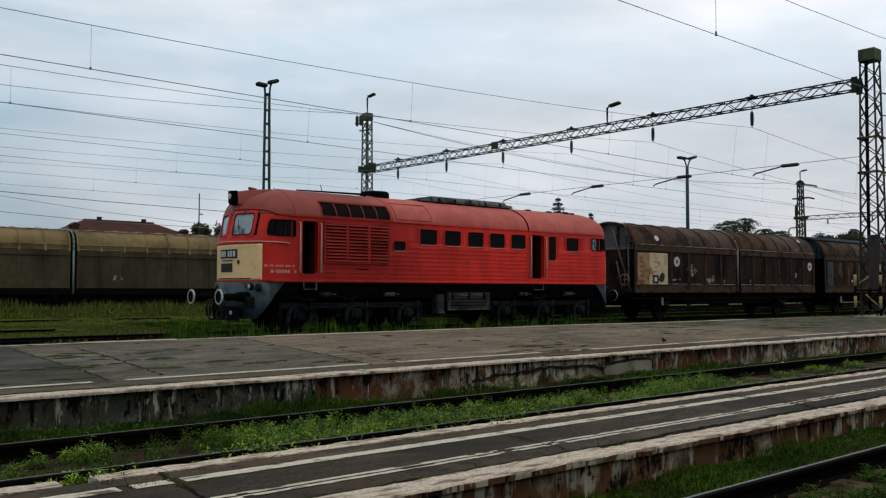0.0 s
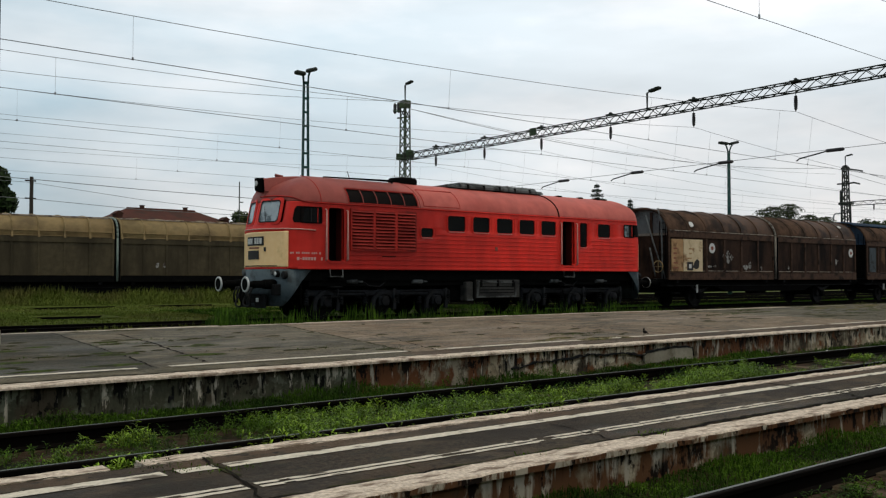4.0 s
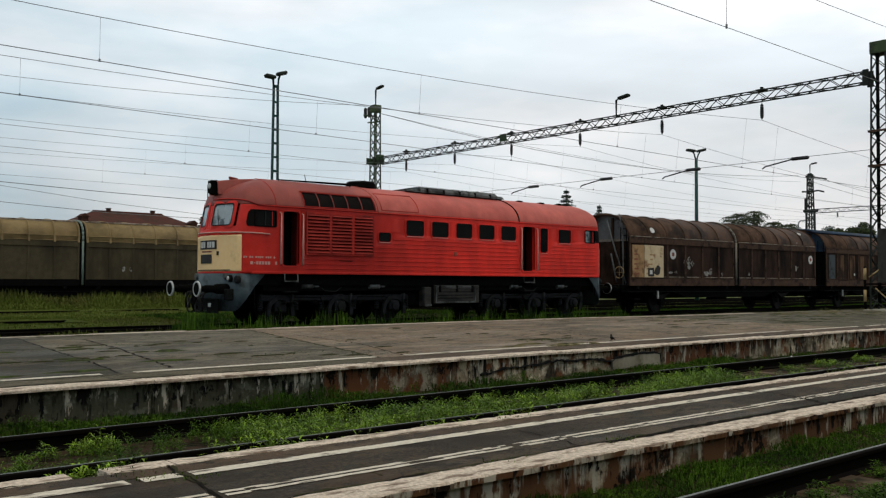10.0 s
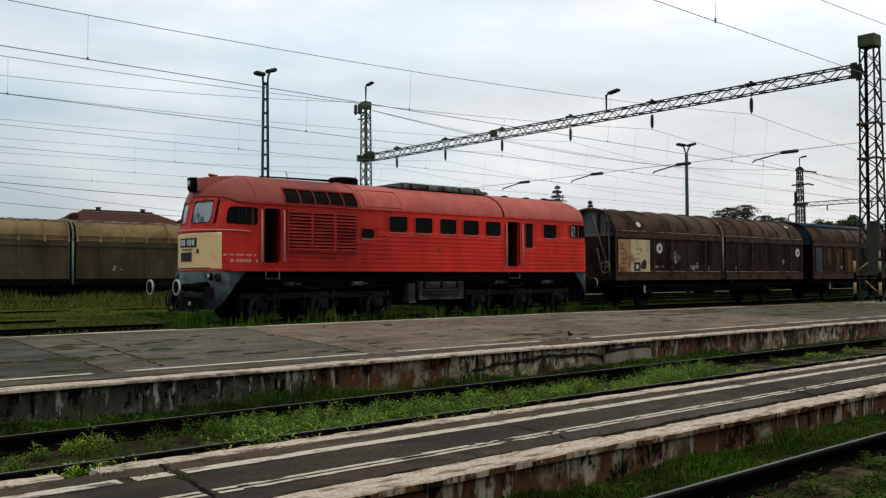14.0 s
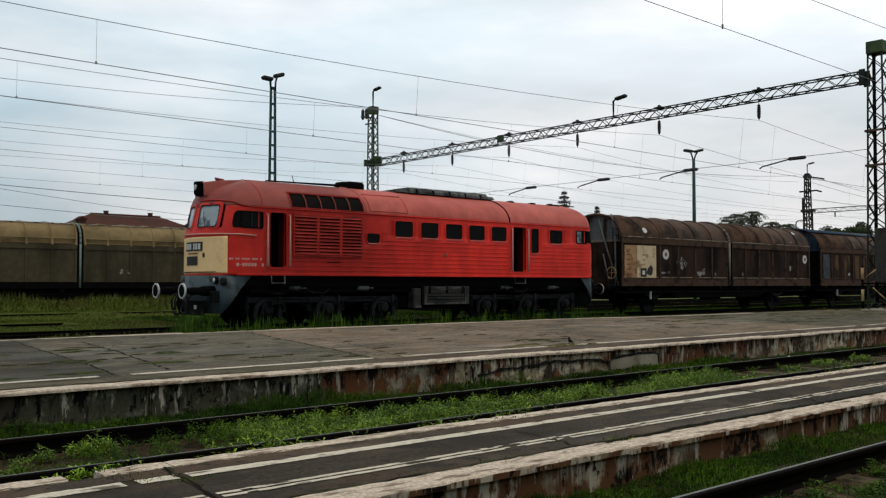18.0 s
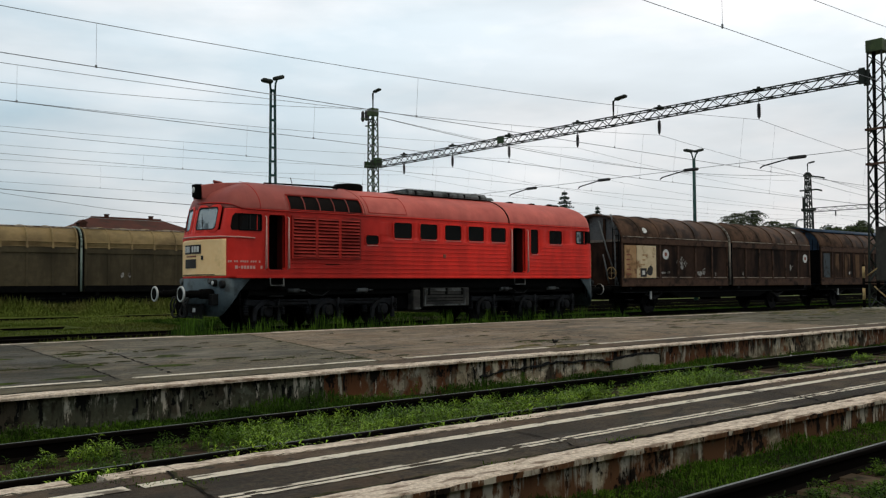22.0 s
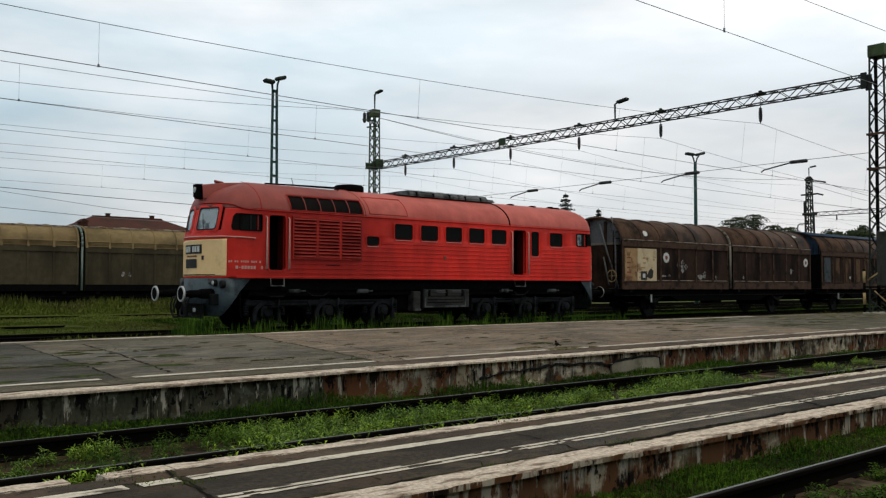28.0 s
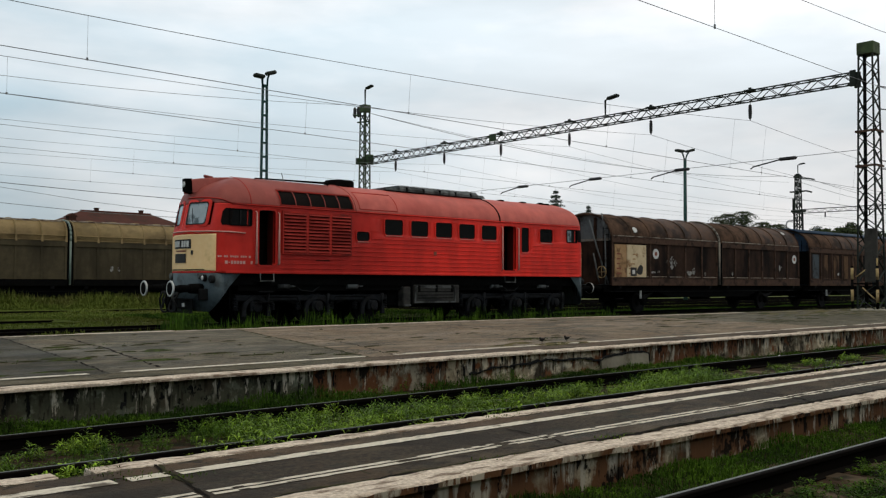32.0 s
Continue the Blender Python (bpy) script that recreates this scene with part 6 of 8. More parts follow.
def wagon(x0, x1, yc, label, roof_mat, side_mat, end_mat, post_mat, ribs, axles, mark, mid=0.0, z=0.0):
    """A two-axle wagon with two sliding walls a side and a barrel roof; its origin lies at the middle."""
    w = thing("covered_wagon", pose((x0 + x1) / 2, yc, z), label, "wagon")
    h = (x1 - x0) / 2
    frame_mat = WAG_FRAME if side_mat is WAG_BROWN else side_mat
    roofline = [(-1.42, 3.18), (-1.41, 3.3), (-1.36, 3.47), (-1.26, 3.65), (-1.10, 3.83), (-0.88, 3.98), (-0.6, 4.10), (-0.3, 4.17), (0, 4.19)]
    if mark == "cream":
        roofline = [(-1.42, 3.18), (-1.42, 3.42), (-1.39, 3.62), (-1.32, 3.80), (-1.20, 3.95), (-1.0, 4.07), (-0.7, 4.14), (-0.35, 4.18), (0, 4.19)]
    full = roofline + [(-y, z) for y, z in roofline[-2::-1]]
    for s in (-1, 1):
        o = [(-1.36, 1.2)] + [(y * 0.965, z - 0.05) for y, z in full] + [(1.36, 1.2)]
        e = part("end_wall", Mesh().prism(o, "x", s * (h - 0.30), s * (h - 0.38)), end_mat, w, fix=True)
        part("end_panel", Mesh().box(*sorted((s * (h - 0.30), s * (h - 0.285))), -1.3, 1.3, 1.22, 3.02), BLACK if mark == "blue" else side_mat, e)
        part("end_beam", Mesh().box(*sorted((s * (h - 0.33), s * (h - 0.26))), -1.33, 1.33, 3.02, 3.12), post_mat, e)
        part("end_post", Mesh().box(*sorted((s * (h - 0.33), s * (h - 0.22))), -0.5, -0.4, 1.2, 4.0).box(*sorted((s * (h - 0.33), s * (h - 0.22))), 0.4, 0.5, 1.2, 4.0), side_mat, e)
        part("end_platform", Mesh().box(*sorted((s * (h - 0.38), s * h)), -1.25, 1.25, 1.06, 1.18), BLACK, w)
        part("handbrake_wheel", Mesh().path([(s * (h - 0.05), -0.95 + 0.24 * math.cos(a), 1.72 + 0.24 * math.sin(a)) for a in [radians(30 * i) for i in range(13)]], 0.018, n=5).tube((s * (h - 0.05), -1.19, 1.72), (s * (h - 0.05), -0.71, 1.72), 0.012, n=5).tube((s * (h - 0.05), -0.95, 1.48), (s * (h - 0.05), -0.95, 1.96), 0.012, n=5).tube((s * (h - 0.05), -0.95, 1.72), (s * (h - 0.3), -0.95, 1.72), 0.02, n=6), YELLOW if s < 0 and mark == "brown" else BLACK, e, "handbrake wheel")
        part("end_ladder", Mesh().path([(s * (h - 0.12), -1.28, 1.2), (s * (h - 0.12), -1.28, 3.6)], 0.02, n=5).path([(s * (h - 0.12), -0.98, 2.0), (s * (h - 0.12), -0.98, 3.6)], 0.02, n=5), BLACK, e)
        for yy in (-0.875, 0.875):
            buffer(w, s * h, yy, 1.06, s, BLACK)
    for a, b in ((-h + 0.10, mid - 0.15), (mid + 0.15, h - 0.10)):
        n = ribs
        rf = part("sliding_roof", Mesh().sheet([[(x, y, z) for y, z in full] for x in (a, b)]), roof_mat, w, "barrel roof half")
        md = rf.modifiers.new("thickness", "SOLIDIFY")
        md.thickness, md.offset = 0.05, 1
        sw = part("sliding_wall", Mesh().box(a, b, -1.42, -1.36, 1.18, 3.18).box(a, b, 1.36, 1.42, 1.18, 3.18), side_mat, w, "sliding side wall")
        for k in range(n + 1):
            x = a + (b - a) * k / n
            me = Mesh()
            for (ya, za), (yb, zb) in zip(full[:-1], full[1:]):
                me.tube((min(max(x, a + 0.03), b - 0.03), ya * 1.008, za + 0.012), (min(max(x, a + 0.03), b - 0.03), yb * 1.008, zb + 0.012), 0.042 if mark == "cream" else 0.028, n=5, caps=False)
            part("roof_rib", me, roof_mat, rf)
            xm = min(max(x, a + 0.05), b - 0.05)
            if mark != "cream" and k < n:
                part("panel_ledge", Mesh().box(x + 0.12, x + (b - a) / n - 0.12, -1.452, -1.42, 1.53, 1.56, bevel=0.006), STRIP if mark == "brown" else frame_mat, sw)
            part("wall_post", Mesh().box(xm - 0.05, xm + 0.05, -1.46, -1.42, 1.22, 3.0, bevel=0.012), frame_mat, sw)
        part("top_rail", Mesh().box(a, b, -1.47, -1.42, 2.93, 3.19, bevel=0.015), frame_mat, sw)
        if mark == "cream":
            part("band_seam", Mesh().box(a + 0.05, b - 0.05, -1.465, -1.415, 3.41, 3.45, bevel=0.01), WAG_CREAM, sw, "cream lip along the band")
            part("top_edge", Mesh().box(a + 0.05, b - 0.05, -1.03, -0.96, 4.09, 4.15, bevel=0.015), STRIP, rf, "pale strip along the roof edge")
        for k in range(n + 1) if mark == "cream" else ():
            xm = min(max(a + (b - a) * k / n, a + 0.05), b - 0.05)
            part("rib_bracket", Mesh().prism([(-1.50, 3.14), (-1.42, 3.14), (-1.40, 3.42), (-1.44, 3.42)], "x", xm - 0.045, xm + 0.045), WAG_CREAM, sw, fix=True)
        part("cant_strip", Mesh().box(a + 0.05, b - 0.05, -1.485, -1.44, 3.20, 3.235, bevel=0.008), STRIP if mark == "brown" else roof_mat, sw, "pale worn strip" if mark == "brown" else "")
        part("bottom_rail", Mesh().box(a, b, -1.47, -1.42, 1.16, 1.46, bevel=0.015), BLACK if mark == "cream" else frame_mat, sw)
        part("sill_ledge", Mesh().box(a, b, -1.475, -1.42, 1.47, 1.50, bevel=0.006), side_mat if mark == "cream" else roof_mat, sw)
        part("far_posts", Mesh().box(a, b, 1.42, 1.46, 1.16, 1.46).box(a, b, 1.42, 1.46, 2.93, 3.19), side_mat, sw)
        for xx in (a + 0.6, b - 0.6):
            part("roller_bracket", Mesh().box(xx - 0.08, xx + 0.08, -1.44, -1.3, 1.04, 1.17, bevel=0.01), GRIME, sw)
    pm = Mesh()
    pts = [(-1.44, 1.2)] + [(y * 1.01, z + 0.01) for y, z in full] + [(1.44, 1.2)]
    for (ya, za), (yb, zb) in zip(pts[:-1], pts[1:]):
        pm.tube((mid, ya, za), (mid + 0.0001, yb, zb), 0.05 if mark == "cream" else 0.055, n=6)
    part("middle_post", pm, post_mat, w, "pale middle post")
    # black strips drawn for the shaded gaps beside the middle post
    if mark == "brown":
        for dx in (-0.17, 0.17):
            part("edge_post", Mesh().box(mid + dx - 0.03, mid + dx + 0.03, -1.475, -1.40, 1.2, 3.15, bevel=0.01), BLACK, w)
    part("gap_lining", Mesh().prism([(-1.38, 1.2)] + [(y * 0.97, z - 0.06) for y, z in full] + [(1.38, 1.2)], "x", mid - 0.2, mid + 0.2), BLACK, w, fix=True)
    if mark == "blue":
        cap = [(y * 1.01, z + 0.06) for y, z in full if abs(y) < 1.0]
        rc = part("roof_cap", Mesh().sheet([[(x, y, z) for y, z in cap] for x in (-h, h)]), WAG_BLUE, w, "dull blue roof cap")
        md = rc.modifiers.new("thickness", "SOLIDIFY")
        md.thickness, md.offset = 0.06, 0
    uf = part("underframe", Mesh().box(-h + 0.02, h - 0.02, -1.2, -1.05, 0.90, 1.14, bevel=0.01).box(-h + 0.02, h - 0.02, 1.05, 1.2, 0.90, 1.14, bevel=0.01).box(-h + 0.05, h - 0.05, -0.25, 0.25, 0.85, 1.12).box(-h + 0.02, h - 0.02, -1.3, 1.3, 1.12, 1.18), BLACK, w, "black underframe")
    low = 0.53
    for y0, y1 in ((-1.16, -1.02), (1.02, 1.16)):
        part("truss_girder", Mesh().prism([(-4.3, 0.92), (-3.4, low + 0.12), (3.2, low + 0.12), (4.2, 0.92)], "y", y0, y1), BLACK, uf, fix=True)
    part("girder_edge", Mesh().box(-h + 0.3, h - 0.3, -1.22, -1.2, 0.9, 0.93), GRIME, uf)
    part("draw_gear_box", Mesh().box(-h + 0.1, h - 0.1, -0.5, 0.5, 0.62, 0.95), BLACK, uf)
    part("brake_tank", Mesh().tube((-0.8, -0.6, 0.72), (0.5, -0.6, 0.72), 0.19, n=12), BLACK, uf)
    part("step", Mesh().box(-h + 0.5, -h + 0.9, -1.42, -1.25, 0.6, 0.63).box(h - 0.9, h - 0.5, -1.42, -1.25, 0.6, 0.63), GRIME, uf)
    part("brake_lever", Mesh().box(-h + 2.15, -h + 2.21, -1.36, -1.3, 0.62, 0.95), SILVER, uf, "pale brake changeover plate")
    for xw in axles:
        spin(w, xw, 0.48)
        for y0, y1 in ((0.99, 1.02), (-1.02, -0.99)):
            ag = part("axle_guard", Mesh().prism([(xw - 0.30, 0.95), (xw - 0.13, 0.34), (xw + 0.13, 0.34), (xw + 0.30, 0.95)], "y", y0, y1), BLACK, w, "black axle guard", fix=True)
        part("axle_box", Mesh().box(xw - 0.15, xw + 0.15, -1.16, -0.98, 0.33, 0.62, bevel=0.05), BLACK, ag)
        me = Mesh()
        for k in range(4):
            hl2 = 0.62 - 0.12 * k
            me.path([(xw - hl2, -1.08, 0.84 - 0.05 * k), (xw, -1.08, 0.74 - 0.045 * k), (xw + hl2, -1.08, 0.84 - 0.05 * k)], 0.03, n=4)
        part("leaf_spring", me, GRIME, ag)
        for s in (-0.65, 0.65):
            part("brake_gear", Mesh().box(xw + s * 0.9 - 0.04, xw + s * 0.9 + 0.04, -0.85, 0.85, 0.42, 0.78), BLACK, w)
    return w


X0 = 10.653
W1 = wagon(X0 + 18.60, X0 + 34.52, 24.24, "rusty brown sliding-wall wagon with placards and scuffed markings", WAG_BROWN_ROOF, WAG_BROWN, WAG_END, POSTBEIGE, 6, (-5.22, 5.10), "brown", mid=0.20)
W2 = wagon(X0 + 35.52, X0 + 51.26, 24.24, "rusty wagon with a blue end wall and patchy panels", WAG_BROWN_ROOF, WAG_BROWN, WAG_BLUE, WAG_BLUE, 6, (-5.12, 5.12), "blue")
W3 = wagon(6.31, 22.11, 43.0, "cream-topped sliding-wall wagon with olive-brown sides, standing", WAG_CREAM, WAG_OLIVE, WAG_END, PALEGREEN, 7, (-5.1, 5.1), "cream", z=-0.13)


def wagon_marks():
    """Placards, round markings and scuffs, each a plate on the wall."""
    yp = -1.466
    c1, c2, y = 26.56, 43.39, -1.427   # middles of the wagons, counted from the locomotive's front
    def disc(x, z, r, mat, parent, name, lbl, yy=-1.43, sy=1.0):
        o = [(x - c + r * sy * math.cos(a), z + r * math.sin(a)) for a in [2 * math.pi * k / 18 for k in range(18)]]
        return part(name, Mesh().prism(o, "y", yy, yy - 0.006), mat, parent, lbl, fix=True)
    def blob(x, z, w, h, mat, parent, lbl, n=9):
        o = []
        for k in range(n):
            a = 2 * math.pi * k / n
            q = random.uniform(0.55, 1.0)
            o.append((x - c + w * q * math.cos(a), z + h * q * math.sin(a)))
        at = y if x > 21.1 or x < 18 else yp - 0.006
        return part("scuff", Mesh().prism(o, "y", at, at - 0.005), mat, parent, lbl, fix=True)
    c = c1
    for xa, xb, z0, z1, mt, lbl in ((18.86, 19.64, 1.52, 2.86, POSTER2, "rust-stained placard"), (19.68, 21.0, 1.52, 2.87, POSTER, "faded cream placard")):
        pl = part("placard", Mesh().box(xa - c, xb - c, yp - 0.008, yp + 0.03, z0, z1, bevel=0.002), mt, W1, lbl)
        for k in range(5):
            xq, zq = xa + 0.12 + (0.25 if k > 2 and xb - xa > 1 else 0), z0 + 0.12 + k * 0.2
            part("print_bar", Mesh().box(xq - c, xq - c + random.uniform(0.16, 0.42), yp - 0.011, yp - 0.007, zq, zq + 0.06), POSTER2 if mt is POSTER else MARKRED, pl)
    part("placard_square", Mesh().box(19.90 - c, 20.32 - c, yp - 0.012, yp - 0.007, 1.56, 1.92), MARKDARK, W1, "dark square mark")
    part("placard_square_dot", Mesh().box(20.02 - c, 20.2 - c, yp - 0.015, yp - 0.011, 1.65, 1.82), MARKWHITE, W1)
    blob(20.55, 1.78, 0.32, 0.28, MARKDARK, W1, "dark smear")
    disc(21.75, 2.53, 0.22, MARKWHITE, W1, "round_marking", "white round marking", -1.43)
    disc(21.75, 2.53, 0.09, MARKRED, W1, "round_marking_core", "", -1.437)
    disc(33.92, 2.53, 0.22, MARKWHITE, W1, "round_marking", "white round marking", -1.43)
    disc(33.92, 2.53, 0.09, MARKRED, W1, "round_marking_core", "", -1.437)
    for xq, zq in ((22.65, 2.2), (22.95, 2.32), (23.2, 2.15), (22.95, 2.0), (22.93, 2.17)):
        o = [(xq - c - 0.14, zq), (xq - c, zq + 0.14), (xq - c + 0.14, zq), (xq - c, zq - 0.14)]
        part("scuff", Mesh().prism(o, "y", y, y - 0.005), SCUFF, W1, "grey scuffed mark", fix=True)
    for xq, zq, w2, h2 in ((24.3, 1.72, 0.28, 0.16), (24.65, 1.80, 0.16, 0.26), (21.55, 1.74, 0.2, 0.06), (21.95, 1.75, 0.14, 0.07), (32.4, 2.02, 0.1, 0.2), (32.55, 2.12, 0.12, 0.05), (25.6, 1.7, 0.1, 0.1), (27.9, 1.75, 0.08, 0.12)):
        blob(xq, zq, w2, h2, SCUFF, W1, "grey scuffed mark")
    for xq, zr, sz in ((20.35, 3.52, 0.15), (32.6, 3.42, 0.09), (33.4, 3.88, 0.12)):
        yy = -1.33 if zr < 3.6 else -1.06
        m = pose(xq - c, yy - 0.035, zr, -28 if zr < 3.6 else -52)
        o = [m @ Vector((sz * math.cos(a), 0, sz * 0.85 * math.sin(a))) for a in [2 * math.pi * k / 12 for k in range(12)]]
        me = Mesh()
        me.face(o)
        me.face([p + Vector((0, 0.03, -0.02)) for p in o][::-1])
        part("roof_patch", me, MARKWHITE, W1, "white roof patch")
    c = c2
    for xq, w2, mt in ((36.3, 0.7, SLATE_DIRTY), (37.45, 0.5, RUSTPANEL), (38.7, 0.6, RUSTPANEL), (39.9, 0.5, RUSTPANEL), (41.1, 0.6, RUSTPANEL)):
        part("patched_panel", Mesh().box(xq - c - w2 / 2, xq - c + w2 / 2, y - 0.006, y, 1.55, 2.85), mt, W2, "patchy faded panel")
    blob(38.9, 1.8, 0.3, 0.2, MARKDARK, W2, "dark smear")
    disc(38.9, 1.8, 0.07, MARKWHITE, W2, "dot", "", -1.437)
    c = 14.15
    for xq in (16.05, 16.4):
        blob(xq, 1.95, 0.1, 0.16, SCUFF, W3, "pale scuff")
    for way in ([(-7.85, -1.1, 1.2), (-7.9, -1.15, 2.2), (-7.82, -1.05, 3.6), (-7.85, -0.9, 4.15)], [(-7.9, -0.8, 1.3), (-8.0, -0.7, 2.1), (-7.88, -0.5, 2.5)], [(-7.82, -1.25, 1.2), (-7.84, -0.7, 2.6), (-7.82, -0.25, 3.9)]):
        part("brake_pipe", Mesh().path(way, 0.034, n=6), WAG_END, W1, "grey pipe on the end wall")
    for k in range(7):
        part("ladder_rung", Mesh().tube((-7.84, -1.28, 1.9 + 0.27 * k), (-7.84, -0.98, 1.9 + 0.27 * k), 0.016, n=5), BLACK, W1)


wagon_marks()



def small_bird(m, label):
    """A small dark bird that trips along the platform; it faces the way of -x, feet at the origin."""
    b = thing("small_bird", m, label, "bird", "birds on the platform")
    def egg(c, r, n=10):
        me = Mesh()
        me.sheet([[(c[0] + r[0] * math.cos(u), c[1] + r[1] * math.sin(u) * math.cos(v), c[2] + r[2] * math.sin(u) * math.sin(v)) for v in np.linspace(0, 2 * math.pi, n + 1)] for u in np.linspace(0.05, math.pi - 0.05, 8)])
        return me
    part("body", egg((0, 0, 0.062), (0.045, 0.024, 0.028)), BIRD, b, "dark feathered body")
    hd = part("head", egg((-0.036, 0, 0.095), (0.019, 0.017, 0.018)), BIRD, b)
    part("beak", Mesh().tube((-0.052, 0, 0.094), (-0.070, 0, 0.091), 0.004, 0.001, 6), RUBBER, hd)
    part("tail", Mesh().prism([(0.030, 0.062), (0.105, 0.072), (0.108, 0.077), (0.034, 0.072)], "y", -0.010, 0.010), BIRD, b, fix=True)
    for s in (-1, 1):
        part("wing", egg((0.012, s * 0.022, 0.066), (0.042, 0.007, 0.018), 8), BIRD, b)
        part("leg", Mesh().tube((0, s * 0.010, 0.0), (0.006, s * 0.010, 0.040), 0.0025, 0.003, 5).tube((0, s * 0.010, 0.002), (-0.016, s * 0.010, 0.002), 0.0025, 0.002, 5), RUBBER, b)
    return b


BIRD_THING = small_bird(pose(14.02, 9.78, FPZ), "small dark bird tripping along the platform")
SECOND_BIRD = small_bird(pose(30, 9.2, FPZ), "small dark bird that flies in along the platform")
scrap = Mesh()
scrap.sheet([[(-0.07, -0.05, 0.0), (0.0, -0.06, 0.03), (0.07, -0.04, 0.01)], [(-0.06, 0.0, 0.04), (0.01, 0.0, 0.07), (0.08, 0.01, 0.03)], [(-0.05, 0.05, 0.01), (0.0, 0.06, 0.03), (0.06, 0.05, 0.0)]])
scrap = tagged(part("paper_scrap", scrap, MARKWHITE), "crumpled white paper scrap in the grass", "litter")
scrap.location = (15.8, 8.4, -0.13)


# ---- overhead line ----
GX = 34.1


def lattice_mast(x, y, z0, h, w0, w1, label, mat=MASTGREEN, step=0.5, cap=True, t=0.045):
    m = thing("lattice_mast", pose(x, y, z0), label, "mast", "overhead line masts")
    def hw(z): return (w0 + (w1 - w0) * z / h) / 2
    for sx in (-1, 1):
        for sy in (-1, 1):
            part("leg", Mesh().tube((sx * hw(0), sy * hw(0), 0), (sx * hw(h), sy * hw(h), h), t, n=4), mat, m)
    n = int(h / step)
    for face in range(4):
        pts = []
        for k in range(n + 1):
            z, q = k * h / n, 1 if k % 2 else -1
            a = hw(z)
            pts.append({0: (q * a, -a, z), 1: (q * a, a, z), 2: (-a, q * a, z), 3: (a, q * a, z)}[face])
        part("lacing", Mesh().path(pts, t * 0.62, n=4), mat, m)
    if cap:
        c = hw(h) + 0.06
        part("cap", Mesh().box(-c, c, -c, c, h - 0.4, h + 0.06, bevel=0.02), CAPGREEN, m, "green painted steel mast head")
    return m


def mast_lamp(parent, x, y, z, rise, reach):
    """A short pole with a lamp head that points along -y."""
    p = part("lamp_bracket", Mesh().path([(x, y, z), (x, y, z + rise), (x, y + 0.25 * reach, z + rise + 0.1)], 0.035), MASTDARK, parent)
    part("lamp_head", Mesh().box(-0.14, 0.14, -0.32, 0.32, -0.08, 0.06, bevel=0.05, m=pose(x, y + 0.45 * reach, z + rise + 0.12, 8 * reach)), MASTDARK, p)


MB = lattice_mast(GX, 14.45, FPZ, 10.0, 0.72, 0.50, "dark green steel lattice mast on the wide platform", MASTDARK, t=0.038)
part("base_block", Mesh().box(-0.55, 0.55, -0.55, 0.55, -0.02, 0.06, bevel=0.02), CONCRETE, MB)
part("switch_cabinet", Mesh().box(-0.40, -0.30, -0.39, 0.07, 1.05, 3.05, bevel=0.02), CABINET, MB, "weathered grey-brown switch cabinet")
for zz in (5.4, 6.7):
    part("clamp_bar", Mesh().box(-0.36, 0.36, -0.38, -0.33, zz - 0.04, zz + 0.04).box(-0.36, 0.36, 0.33, 0.38, zz - 0.04, zz + 0.04).box(-0.36, -0.31, -0.38, 0.38, zz - 0.04, zz + 0.04), RUSTBAR, MB, "rusty clamp round the mast")
part("cable_pipe", Mesh().tube((-0.18, 0.1, 0.2), (-0.14, 0.08, 9.6), 0.065, n=8), BLACK, MB, "black cable pipe")
gf = thing("guard_frame", pose(33.72, 14.45, FPZ), "low guard frame with faded yellow bands before the mast", "guard rail")
for yy, bands in ((-0.38, ((0.31, 0.78, 0.056), (1.15, 1.56, 0.056), (1.56, 1.94, 0.034))), (0.54, ((0.35, 0.78, 0.056), (1.16, 1.59, 0.056)))):
    gp = part("post", Mesh().tube((0, yy, 0), (0, yy, 1.66), 0.050, n=8), BLACK, gf)
    for z0, z1, r in bands:
        part("yellow_band", Mesh().tube((0, yy, z0), (0, yy, z1), r, n=8), YELLOW, gp, "faded yellow band")
part("brace", Mesh().tube((0, 0.40, 1.25), (0, 0.02, 1.53), 0.026, n=6), YELLOW, gf, "faded yellow brace")
part("brace", Mesh().tube((0, 0.16, 0.85), (0, -0.30, 0.42), 0.026, n=6), YELLOW, gf, "faded yellow brace")
part("rail", Mesh().tube((0, 0.54, 1.0), (0, -0.38, 1.0), 0.03, n=6), BLACK, gf)
for zz in (7.55, 8.4, 5.6, 5.3):
    part("insulator_arm", Mesh().tube((0.2, -0.3, zz), (0.7, -0.45, zz), 0.022, n=6).lathe([(0, 0.03), (0.04, 0.055), (0.2, 0.055), (0.24, 0.03)], (0.7, -0.45, zz), "x", 10), INSUL, MB)
MA = lattice_mast(GX, 46.2, -0.17, 12.75, 0.60, 0.42, "green steel lattice mast behind the standing wagons", MASTGREEN)
mast_lamp(MA, 0, 0, 12.7, 1.1, -1)
part("clamp_frame", Mesh().box(-0.4, 0.4, -0.42, -0.34, 9.0, 9.4).box(-0.4, 0.4, 0.34, 0.42, 9.0, 9.4).box(-0.42, -0.34, -0.4, 0.4, 9.0, 9.1), MASTGREEN, MA)
part("feeder_bracket", Mesh().tube((0, 0, 12.1), (0, 1.3, 12.35), 0.05, n=6).tube((0.35, 0, 11.8), (0.35, 1.3, 11.9), 0.05, n=6), MASTGREEN, MA)
for k, yy in enumerate((0.85, 1.25)):
    part("feeder_insulator", Mesh().lathe([(0, 0.05), (0.1, 0.11), (0.6, 0.11), (0.7, 0.05)], (0.1, yy, 12.15), "z", 10), INSUL, MA)


